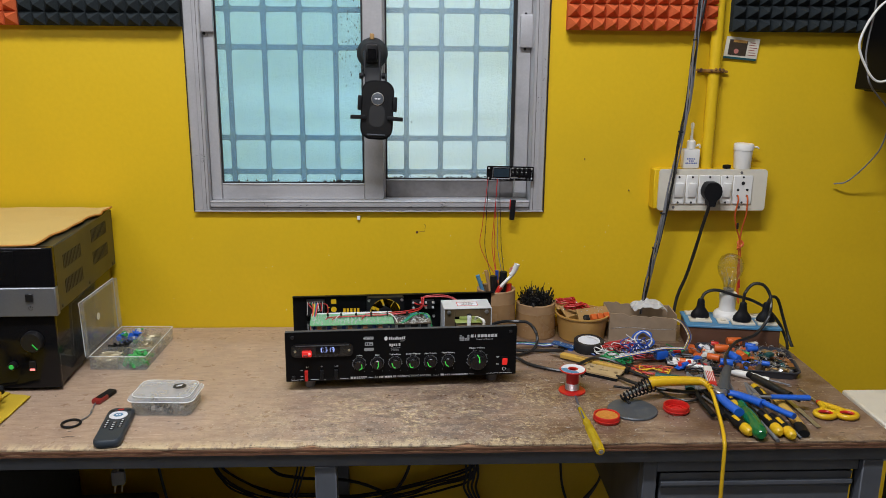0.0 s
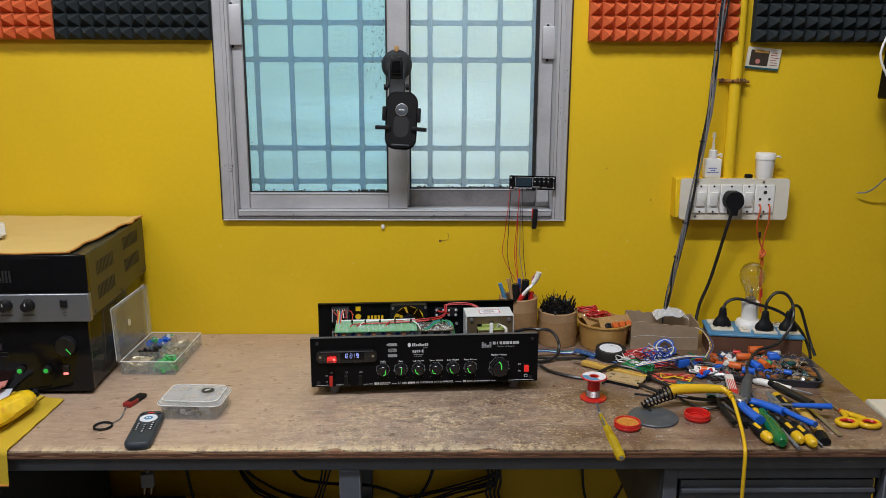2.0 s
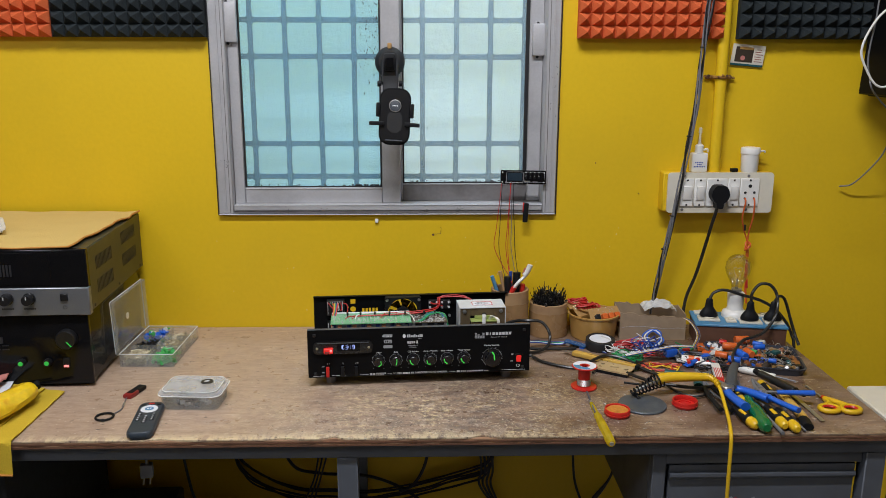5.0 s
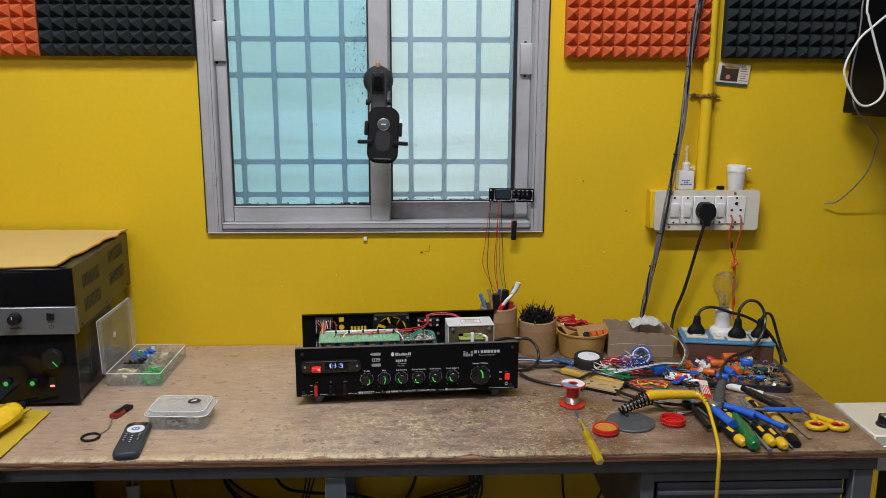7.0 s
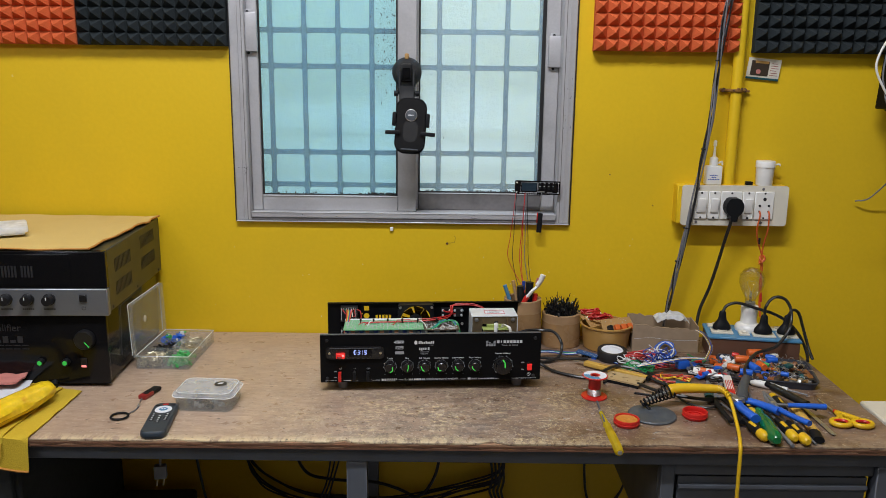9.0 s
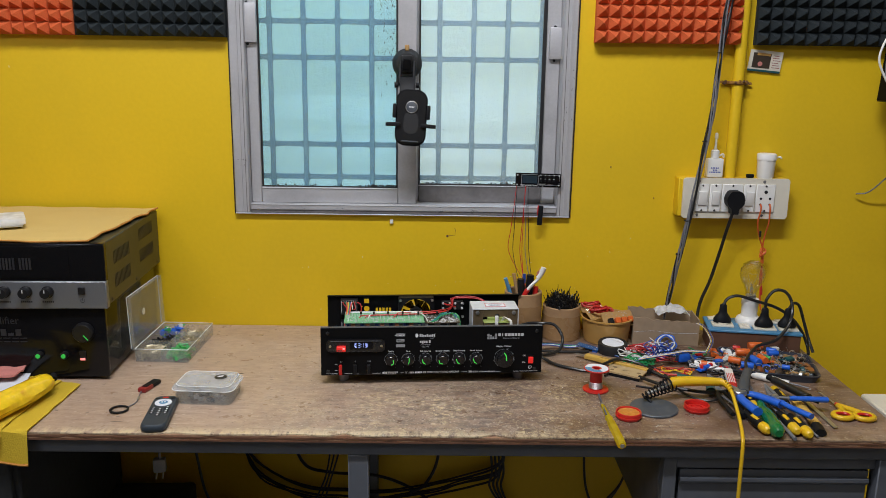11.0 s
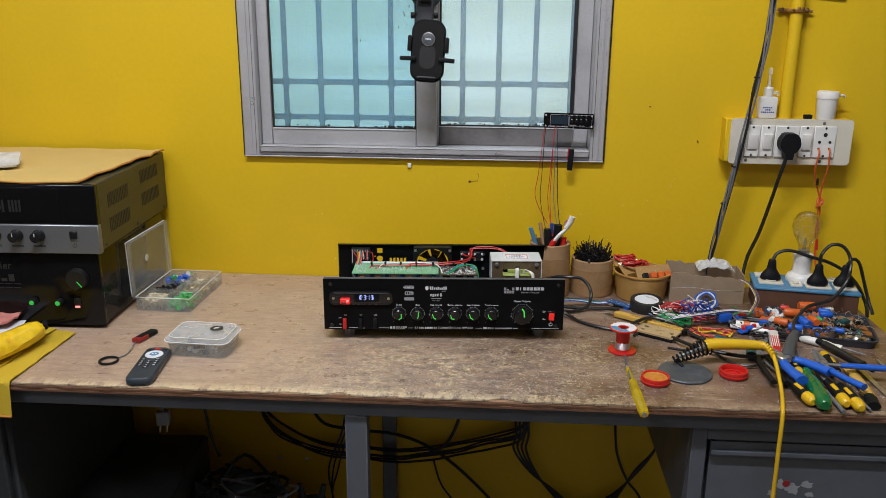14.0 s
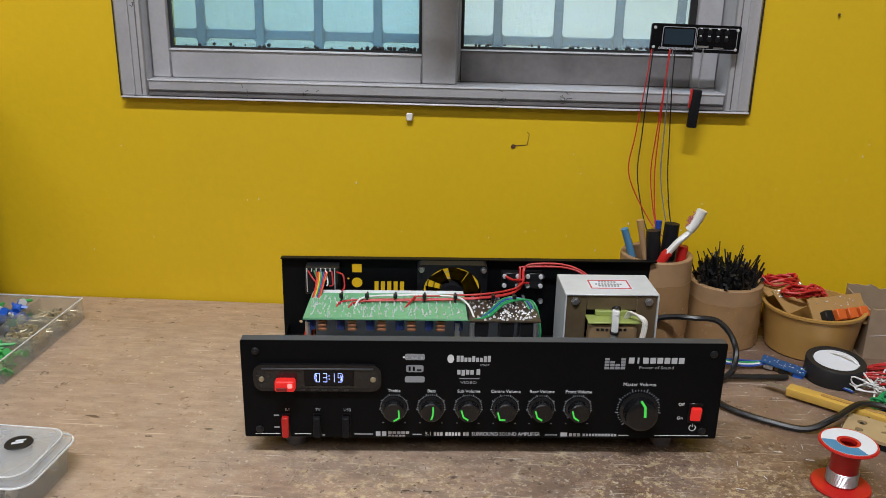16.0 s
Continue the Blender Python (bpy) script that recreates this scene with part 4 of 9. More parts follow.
    prism(o1, [(0.0032 * math.cos(t / 12 * 6.283) + 0.1985, 0.0044 * math.sin(t / 12 * 6.283) + 0.0852) for t in range(12)], 0, 0.0004, Matrix.Translation((0, 0, Z)) @ FRONT)
    part("badge", o1, M["print_white"], pan)
    hs = [0.0062, 0.0062, 0.0042, 0.0042, 0.0058, 0.0042, 0.0042, 0.0058, 0.0062]
    bars([(0.2042 + k * 0.0037, 0.2070 + k * 0.0037, 0.0822, 0.0822 + h) for k, h in enumerate(hs)])
    say("SMART", 0.2312, 0.0788, 0.0028, "print_grey")
    bars([(0.2050 + k * 0.0042, 0.2082 + k * 0.0042, 0.0688 - (0.0012 if k == 1 else 0), 0.0735) for k in range(4)] + [(0.2235, 0.2270, 0.0685, 0.0745)])
    bars([(0.2070, 0.2265, 0.0640, 0.0648)], "print_grey")
    say("VIDEO", 0.2163, 0.0600, 0.0036, "print_grey", sx=1.5)
    # volume knobs
    for name, u, turn in (("Treble", 0.1448, ((0.38, 0.25), (0.42, -0.42), (0.05, -0.66))), ("Bass", 0.1808, ((0.12, 0.55), (0.12, -0.15), (0.0, -0.5))), ("Sub Volume", 0.2167, ((-0.6, 0.28), (-0.42, -0.32), (-0.08, -0.55))), ("Centre Volume", 0.2525, ((-0.66, 0.12), (-0.5, -0.52), (-0.1, -0.55))), ("Rear Volume", 0.2877, ((-0.6, 0.28), (-0.42, -0.32), (-0.08, -0.55))), ("Front Volume", 0.3234, ((-0.6, 0.28), (-0.42, -0.32), (-0.08, -0.55)))):
        knob(pan, u, Z + 0.0335, 0.0122, 0.0125, turn)
        say(name, u, 0.0508, 0.0046)
        bars([(u - 0.0115, u - 0.0100, 0.0158, 0.0163), (u + 0.0100, u + 0.0115, 0.0158, 0.0163)], "print_grey")
    knob(pan, 0.3828, Z + 0.0325, 0.0190, 0.0165, ((-0.12, 0.92), (0.10, 0.60), (0.14, 0.06)))
    say("Master Volume", 0.3820, 0.0592, 0.0052)
    # maker's mark as plain bars, slogan below
    lg = []
    for k, n in enumerate((4, 3, 2, 4)):
        for j in range(n):
            lg.append((0.3462 + k * 0.0052, 0.3505 + k * 0.0052, 0.0755 + j * 0.0031, 0.0778 + j * 0.0031))
    bars(lg, "print_grey")
    bars([(0.3690 + k * 0.0069 + (0.0015 if k == 1 else 0), 0.3690 + k * 0.0069 + (0.0032 if k == 1 else 0.0054), 0.0818, 0.0878) for k in range(8)])
    say("Power of Sound", 0.3965, 0.0772, 0.0042, "print_grey", sx=1.25)
    # power rocker
    rk = part("rocker_switch", bx(B(), 0.4318, 0.4470, -0.002, 0.0, Z + 0.018, Z + 0.0400, 0.0008), M["black_gloss"], pan)
    part("rocker", bx(B(), -0.0050, 0.0050, -0.0042, 0.0, -0.0072, 0.0072, 0.0012, 2, Matrix.Translation((0.4394, -0.001, Z + 0.0292)) @ Matrix.Rotation(radians(10), 4, "X")), M["rocker_red"], rk, "lit red rocker")
    say("Off", 0.4250, 0.0378, 0.0046)
    say("On", 0.4250, 0.0228, 0.0046)
    ring = B()
    for k in range(14):
        an = radians(125 + 290 * k / 13)
        bx(ring, -0.0006, 0.0006, -0.0004, 0, -0.0004, 0.0004, 0, 1, Matrix.Translation((0.4385 + 0.0032 * math.cos(an), 0, Z + 0.0122 + 0.0032 * math.sin(an))) @ Matrix.Rotation(-an - math.pi / 2, 4, "Y"))
    bx(ring, 0.4382, 0.4388, -0.0004, 0, Z + 0.0128, Z + 0.0166)
    part("power_mark", ring, M["print_white"], pan)
    # base line with the model lettering
    bars([(0.010, 0.034, 0.0030, 0.0036), (0.048, 0.064, 0.0030, 0.0036), (0.106, 0.124, 0.0030, 0.0036), (0.163, 0.172, 0.0030, 0.0036), (0.293, 0.305, 0.0030, 0.0036), (0.366, 0.376, 0.0030, 0.0036), (0.402, 0.455, 0.0030, 0.0036)], "print_white")
    bars([(0.1271, 0.1315, 0.0012, 0.0062), (0.1330, 0.1372, 0.0012, 0.0062)] + [(0.1390 + k * 0.0043, 0.1424 + k * 0.0043, 0.0036, 0.0064) for k in range(5)] + [(0.1390 + k * 0.0035, 0.1416 + k * 0.0035, 0.0008, 0.0026) for k in range(5)])
    say("5.1", 0.1785, 0.0038, 0.0056)
    bars([(0.1838 + k * 0.0031 + (0.002 if k > 2 else 0) + (0.002 if k > 7 else 0), 0.1861 + k * 0.0031 + (0.002 if k > 2 else 0) + (0.002 if k > 7 else 0), 0.0018, 0.0056) for k in range(10)], "print_white")
    say("SURROUND SOUND AMPLIFIER", 0.2545, 0.0038, 0.0056, sx=0.86)
    bars([(0.3085, 0.3150, 0.0018, 0.0060)] + [(0.3170 + k * 0.0040, 0.3200 + k * 0.0040, 0.0020, 0.0052) for k in range(3)] + [(0.3305 + k * 0.0031, 0.3328 + k * 0.0031, 0.0022, 0.0048) for k in range(11)])
    part("panel_edge", bx(B(), 0.0005, W - 0.0005, 0.0033, 0.0125, Z + H - 0.0022, Z + H - 0.0004), M["panel_rim"], pan)
    part("panel_edge", bx(B(), 0.0012, W - 0.0012, 0.0002, 0.0032, Z + H, Z + H + 0.0004), M["panel_rim"], pan)

    # chassis
    ch = part("chassis", bx(B(), 0.006, 0.457, 0.0035, 0.238, Z + 0.001, Z + 0.0028), M["black_metal"], a, "black steel tray")
    for x in (0.006, 0.4555):
        part("side_lip", bx(B(), x, x + 0.0015, 0.0035, 0.238, Z + 0.0028, Z + 0.014), M["black_metal"], ch)
    for u in (0.045, 0.418):
        for y in (0.030, 0.205):
            part("foot", lathe(B(), [(0, 0.0), (0.0095, 0.0), (0.0108, 0.003), (0.0115, 0.0225), (0, 0.0225)], 20, Matrix.Translation((u, y, 0))), M["grey_cable"], a)
    part("floor_plate", bx(B(), 0.020, 0.325, 0.05, 0.225, Z + 0.003, Z + 0.0045), M["trafo_grey"], ch)
    # rear panel with real openings
    fan_c = (0.2065, 0.064)
    holes = [rect(0.0850, 0.0965, 0.0835, 0.0945), circle(0.0907, 0.0705, 0.0066, 20), circle(0.0800, 0.0755, 0.0016, 8), circle(*fan_c, 0.034, 40)]
    holes += [rect(0.1120 + k * 0.0078, 0.1170 + k * 0.0078, 0.0500, 0.0725) for k in range(5)]
    holes += [circle(0.0205, 0.018, 0.0022, 8)]
    bk = part("rear_panel", sheet_with_holes(rect(0.0, 0.456, 0.0, 0.104), holes, 0.0014), M["black_metal"], a, "black steel rear panel with cut-outs", Matrix.Translation((0.001, 0.240, Z)) @ FRONT)
    part("top_lip", bx(B(), 0.001, 0.457, 0.2315, 0.2390, Z + 0.1026, Z + 0.104), M["black_metal"], a)
    # fan with frame, hub, blades and wire guard
    fm = Matrix.Translation((fan_c[0] + 0.001, 0.226, Z + fan_c[1])) @ FRONT
    fan = part("fan", sheet_with_holes(rounded(0.084, 0.078, 0.006, 4), [circle(0, 0, 0.036, 40)], 0.022), M["soft_black"], a, "black cooling fan", fm)
    part("hub", lathe(B(), [(0, 0.010), (0.013, 0.009), (0.015, 0.006), (0.015, -0.008), (0, -0.008)], 24), M["soft_black"], fan)
    for k in range(7):
        bl = B()
        a0 = 2 * math.pi * k / 7
        q = [bl.verts.new((r * math.cos(a0 + d), r * math.sin(a0 + d), z)) for r, d, z in ((0.014, 0, 0.005), (0.034, 0.12, 0.006), (0.034, 0.86, -0.006), (0.014, 0.74, -0.005))]
        q2 = [bl.verts.new(v.co + Vector((0, 0, 0.001))) for v in q]
        bl.faces.new(q)
        bl.faces.new(q2[::-1])
        for j in range(4):
            bl.faces.new((q[j], q[(j + 1) % 4], q2[(j + 1) % 4], q2[j]))
        part("blade", bl, M["blade"], fan)
    gd = B()
    for r in (0.014, 0.022, 0.030, 0.036):
        sweep(gd, [(r * math.cos(2 * math.pi * k / 24), r * math.sin(2 * math.pi * k / 24), -0.015) for k in range(25)], 0.0007, 5, 1)
    for k in range(4):
        an = math.pi / 4 + k * math.pi / 2
        sweep(gd, [(0.008 * math.cos(an), 0.008 * math.sin(an), -0.015), (0.05 * math.cos(an), 0.05 * math.sin(an), -0.0152)], 0.0008, 5, 1)
    part("wire_guard", gd, M["zinc"], fan)
    for sx in (-0.037, 0.037):
        part("bolt", lathe(B(), [(0, 0.016), (0.0024, 0.016), (0.0024, 0.011), (0.004, 0.011), (0.004, 0.0108)], 10, Matrix.Translation((sx, 0.033, 0))), M["zinc"], fan)
    # rear sockets, terminals and their wires
    for z0, z1 in ((0.064, 0.098), (0.018, 0.046)):
        jk = part("socket_block", bx(B(), 0.032, 0.072, 0.215, 0.2385, Z + z0, Z + z1, 0.001), M["black_plastic"], a)
        pins = B()
        for k in range(7):
            bx(pins, 0.034 + k * 0.0055, 0.0352 + k * 0.0055, 0.2125, 0.2149, Z + z1 - 0.004, Z + z1 - 0.0005)
            if k % 3 == 0:
                bx(pins, 0.034 + k * 0.0055, 0.0350 + k * 0.0055, 0.2125, 0.2149, Z + z0 + 0.004, Z + z1 - 0.004)
        part("pins", pins, M["solder"], jk)
    for u in (0.268, 0.296):
        tb = part("terminal_board", bx(B(), u, u + 0.022, 0.226, 0.2385, Z + 0.070, Z + 0.090, 0.001), M["black_plastic"], a)
        for du in (0.003, 0.019):
            for dz in (0.074, 0.086):
                part("terminal", lathe(B(), [(0, 0.003), (0.0025, 0.0025), (0.003, 0)], 10, Matrix.Translation((u + du, 0.2255, Z + dz)) @ FRONT), M["solder"], tb)
    for u, z in ((0.318, 0.082), (0.318, 0.05), (0.262, 0.052)):
        part("nut", lathe(B(), [(0, 0.006), (0.003, 0.0055), (0.0034, 0)], 6, Matrix.Translation((u, 0.2385, Z + z)) @ FRONT), M["zinc"], a)
    # boards
    heat = B()
    bx(heat, 0.048, 0.300, 0.176, 0.186, Z + 0.0045, Z + 0.070, 0.001)
    hs_ = part("heat_sink", heat, M["steel"], a)
    for k in range(9):
        part("fin", bx(B(), 0.05 + k * 0.030, 0.053 + k * 0.030, 0.1862, 0.206, Z + 0.0046, Z + 0.0698), M["steel"], hs_)
    tilt = Matrix.Translation((0.132, 0.150, Z + 0.0765)) @ Matrix.Rotation(radians(-2.5), 4, "X")
    pcb = part("circuit_board", bx(B(), -0.0885, 0.0885, -0.042, 0.042, -0.0008, 0.0008), M["pcb_green"], a, "green circuit board, solder side up", tilt)
    so = B()
    for k in range(330):
        x, y = rnd.uniform(-0.085, 0.085), rnd.uniform(-0.039, 0.030)
        if rnd.random() < 0.5:
            x, y = round(x / 0.008) * 0.008 + rnd.gauss(0, 0.0005), round(y / 0.007) * 0.007
        r = rnd.uniform(0.0006, 0.0014)
        bmesh.ops.create_cone(so, segments=6, radius1=r, radius2=r * 0.3, depth=r * 2.2, matrix=Matrix.Translation((x, y, 0.0008 + r * 1.1)))
    part("solder_joints", so, M["solder"], pcb)
    part("heat_bar", bx(B(), -0.088, 0.088, 0.0424, 0.052, -0.003, 0.0012, 0.0004), M["print_white"], pcb)
    for k in range(6):
        x = -0.081 + k * 0.032
        part("capacitor", lathe(B(), [(0, -0.0150), (0.0046, -0.0150), (0.0050, -0.0142), (0.0050, -0.0035), (0.0044, -0.0025), (0, -0.0025)], 16, Matrix.Translation((x, -0.032, 0))), M["navy"], pcb)
        for j in range(3 if k < 5 else 0):
            part("resistor", bx(B(), x + 0.0080, x + 0.0175, -0.0390, -0.0350, -0.0062 - j * 0.0044, -0.0026 - j * 0.0044, 0.0012), M["resistor"], pcb)
    pc2 = part("small_board", bx(B(), -0.039, 0.039, -0.034, 0.032, -0.0008, 0.0008), M["pcb_dark"], a, "dark circuit board with bright solder", Matrix.Translation((0.262, 0.148, Z + 0.073)) @ Matrix.Rotation(radians(-2), 4, "X"))
    so = B()
    for k in range(150):
        x, y, r = rnd.uniform(-0.037, 0.037), rnd.uniform(-0.032, 0.030), rnd.uniform(0.0009, 0.0019)
        bmesh.ops.create_cone(so, segments=6, radius1=r, radius2=r * 0.3, depth=r * 1.2, matrix=Matrix.Translation((x, y, 0.0008 + r * 0.6)))
    part("solder_joints", so, M["solder"], pc2)
    for x0 in (-0.034, -0.006, 0.016):
        part("relay", bx(B(), x0, x0 + 0.016, -0.032, -0.014, -0.022, -0.0012, 0.001), M["black_plastic"], pc2)
    for x in (0.048, 0.21, 0.226, 0.296):
        part("standoff", lathe(B(), [(0, 0), (0.003, 0), (0.003, 0.068), (0, 0.068)], 8, Matrix.Translation((x, 0.115, Z + 0.0045))), M["zinc"], a)
    # looms
    zb = Z + 0.0795
    for k, (mat, dy, dz, r) in enumerate((("wire_red", 0, 0, 0.0012), ("wire_white", 0.0035, 0.0012, 0.0012), ("wire_red", -0.0032, 0.0002, 0.0012), ("wire_red", 0.001, 0.0034, 0.0012))):
        x0 = (0.075, 0.095, 0.088, 0.15)[k]
        part("loom_wire", sweep(B(), [(x0, 0.140 + dy, zb - 0.004), (x0 + 0.012, 0.158 + dy, zb + dz), (0.17, 0.164 + dy, zb + dz), (0.235, 0.166 + dy, zb + dz + 0.002), (0.275, 0.180 + dy, zb + dz + 0.003), (0.290 + dy, 0.205, zb + 0.004 + dz), (0.292 + dy, 0.218, zb + 0.016), (0.300 + 2 * dy, 0.222, zb + 0.020 + dz), (0.345, 0.222, zb + 0.019 + dz), (0.372 + dy, 0.214, zb + 0.008), (0.376, 0.206, Z + 0.055)] if k != 1 else
             [(x0, 0.138, zb - 0.004), (0.105, 0.160, zb + 0.003), (0.15, 0.166, zb + 0.004), (0.205, 0.164, zb + 0.004), (0.222, 0.150, zb + 0.001), (0.229, 0.125, zb - 0.006)], r, 7, 6), M[mat], a)
    for k in range(3):
        part("loom_wire", sweep(B(), [(0.287 + k * 0.002, 0.205, zb + 0.010), (0.280 + k * 0.005, 0.214, zb + 0.006 - k * 0.002), (0.272 + k * 0.014, 0.222, Z + 0.087 - k * 0.004)], 0.0015, 6, 5), M["wire_red"], a)
    for k, mat in enumerate(("wire_red", "wire_orange", "wire_yellow", "wire_green", "wire_blue", "wire_red", "wire_orange")):
        part("ribbon_strand", sweep(B(), [(0.042 + k * 0.0016, 0.035, Z + 0.015), (0.044 + k * 0.0016, 0.085, Z + 0.040), (0.044 + k * 0.0015, 0.150, Z + 0.068), (0.047 + k * 0.0014, 0.196, Z + 0.082), (0.046 + k * 0.0022, 0.212, Z + 0.094)], 0.0009, 6, 6), M[mat], a)
    for k in range(5):
        part("jumper_wire", sweep(B(), [(0.036 + k * 0.007, 0.213, Z + 0.095), (0.042 + k * 0.006, 0.205, Z + 0.089 - 0.002 * k), (0.050 + 0.003 * k, 0.202, Z + 0.080)], 0.0009, 6, 5), M[("wire_red", "wire_green", "wire_blue", "wire_white", "wire_red")[k]], a)
    part("jumper_wire", sweep(B(), [(0.070, 0.212, Z + 0.094), (0.078, 0.206, Z + 0.092), (0.080, 0.200, Z + 0.080), (0.078, 0.190, Z + 0.079)], 0.0010, 6, 6), M["wire_red"], a)
    for k, mat in enumerate(("wire_green", "wire_green", "wire_blue", "wire_green")):
        part("jumper_wire", sweep(B(), [(0.222 + k * 0.003, 0.118, zb - 0.006), (0.245, 0.126 + k * 0.004, zb - 0.004), (0.266, 0.150 + k * 0.005, zb + 0.002), (0.296 - 0.003 * k, 0.160, zb + 0.001), (0.304 - 0.002 * k, 0.142, zb - 0.018), (0.303, 0.128, Z + 0.040)], 0.0012, 6, 6), M[mat], a)
    for k in range(4):
        part("jumper_wire", sweep(B(), [(0.282, 0.085 + k * 0.006, Z + 0.020), (0.295 + 0.003 * k, 0.088 + k * 0.005, Z + 0.036 + k * 0.003), (0.318, 0.094 + k * 0.005, Z + 0.030)], 0.0016, 6, 5), M["wire_green"], a)
    for k, u in enumerate((0.080, 0.109, 0.141, 0.174, 0.209, 0.252, 0.276)):
        t = B()
        sweep(t, [(u + 0.0003 * math.sin(q), 0.166 + 0.0062 * math.cos(q), zb + 0.0015 + 0.0052 * math.sin(q)) for q in [6.283 * j / 10 for j in range(11)]], 0.0011, 5, 1)
        bx(t, u - 0.0022, u + 0.0022, 0.158, 0.162, zb + 0.003, zb + 0.008, 0.0005)
        part("cable_tie", t, M["black_plastic"], a)
    # transformer
    shell = B()
    bx(shell, 0.330, 0.435, 0.1365, 0.2005, Z + 0.0968, Z + 0.0985, 0.0005)
    bx(shell, 0.330, 0.3316, 0.1365, 0.2005, Z + 0.003, Z + 0.0968)
    bx(shell, 0.4334, 0.435, 0.1365, 0.2005, Z + 0.003, Z + 0.0968)
    tr = part("transformer", shell, M["trafo_grey"], a, "grey steel shrouded mains transformer")
    for x0, x1 in ((0.3318, 0.3545), (0.4105, 0.4332)):
        part("core", bx(B(), x0, x1, 0.1385, 0.1998, Z + 0.003, Z + 0.0966, 0.0006), M["core"], tr, "bronzed core plates")
    part("core", bx(B(), 0.3547, 0.4103, 0.1385, 0.1998, Z + 0.0792, Z + 0.0966, 0.0006), M["core"], tr)
    for u in (0.3415, 0.4240):
        part("bolt", lathe(B(), [(0, 0.004), (0.003, 0.004), (0.003, 0.0015), (0.0050, 0.0015), (0.0050, 0)], 6, Matrix.Translation((u, 0.1384, Z + 0.0895)) @ FRONT), M["zinc"], tr)
    part("bobbin", bx(B(), 0.3535, 0.4115, 0.116, 0.1383, Z + 0.0715, Z + 0.0738, 0.0006), M["bobbin"], tr)
    part("bobbin", bx(B(), 0.3640, 0.4010, 0.133, 0.1383, Z + 0.0740, Z + 0.0800, 0.0006), M["bobbin"], tr)
    wd = part("winding", bx(B(), 0.3555, 0.4095, 0.1185, 0.1383, Z + 0.010, Z + 0.0713, 0.007, 4), M["varnish"], tr, "varnished paper winding cover")
    wl = B()
    for k in range(7):
        bx(wl, 0.363 + k * 0.0050, 0.3662 + k * 0.0050, 0.1179, 0.1185, Z + 0.063, Z + 0.0655)
    part("print", wl, M["wire_black"], wd)
    lab = part("paper_label", bx(B(), 0.3600, 0.4090, 0.152, 0.181, Z + 0.0985, Z + 0.0990), M["paper"], tr, "white paper label with a red border")
    lr = B()
    for x0, x1, y0, y1 in ((0.3615, 0.4075, 0.1535, 0.1550), (0.3615, 0.4075, 0.1785, 0.1800), (0.3615, 0.3630, 0.155, 0.1785), (0.4060, 0.4075, 0.155, 0.1785)):
        bx(lr, x0, x1, y0, y1, Z + 0.0990, Z + 0.0994)
    part("border", lr, M["red"], lab)
    lt = B()
    for j, (y, w) in enumerate(((0.173, 0.022), (0.166, 0.032), (0.160, 0.026))):
        for k in range(int(w / 0.0035)):
            bx(lt, 0.3845 - w / 2 + k * 0.0035, 0.3845 - w / 2 + k * 0.0035 + 0.0024, y, y + 0.003, Z + 0.0990, Z + 0.0993)
    part("print", lt, M["wire_grey"], lab)
    for k in range(5):
        part("lead_wire", sweep(B(), [(0.3825 + k * 0.0016, 0.129, Z + 0.0740), (0.3815 + k * 0.0015, 0.126, Z + 0.0850), (0.3800 + k * 0.0014, 0.118, Z + 0.0895 - 0.0006 * k), (0.3790 + k * 0.0013, 0.1125, Z + 0.080), (0.379 + k * 0.0012, 0.110, Z + 0.030)], 0.0014, 6, 6), M["wire_white"], tr)
        part("lead_wire", sweep(B(), [(0.395 + k * 0.0008, 0.128, Z + 0.0735), (0.399 + k * 0.001, 0.123, Z + 0.0835 - 0.0008 * k), (0.4085 + k * 0.001, 0.115, Z + 0.080), (0.4120 + k * 0.001, 0.111, Z + 0.070), (0.404 + k * 0.001, 0.109, Z + 0.030)], 0.0014, 6, 6), M["wire_white" if k % 2 else "ivory"], tr)
    for x, y, z in ((0.3828, 0.1178, 0.0890), (0.3816, 0.1113, 0.0640)):
        part("cable_tie", lathe(B(), [(0.0030, -0.0012), (0.0052, -0.0012), (0.0052, 0.0012), (0.0030, 0.0012)], 12, Matrix.Translation((x, y, Z + z)) @ Matrix.Rotation(radians(-50 if z > 0.08 else 0), 4, "X")), M["black_plastic"], tr)
    return a


amplifier()

# ---- things at the bench's left ----
def vents(parent, x, y0, z0, dy, dz, n, mat="rubber"):
    me = mesh_of("vent_slot", bx(B(), -0.0003, 0.0006, 0, dy / n * 0.5, 0, dz), M[mat], 0)
    for k in range(n):
        v = new("vent_slot", me)
        v.parent, v.location = parent, (x, y0 + k * dy / n, z0)


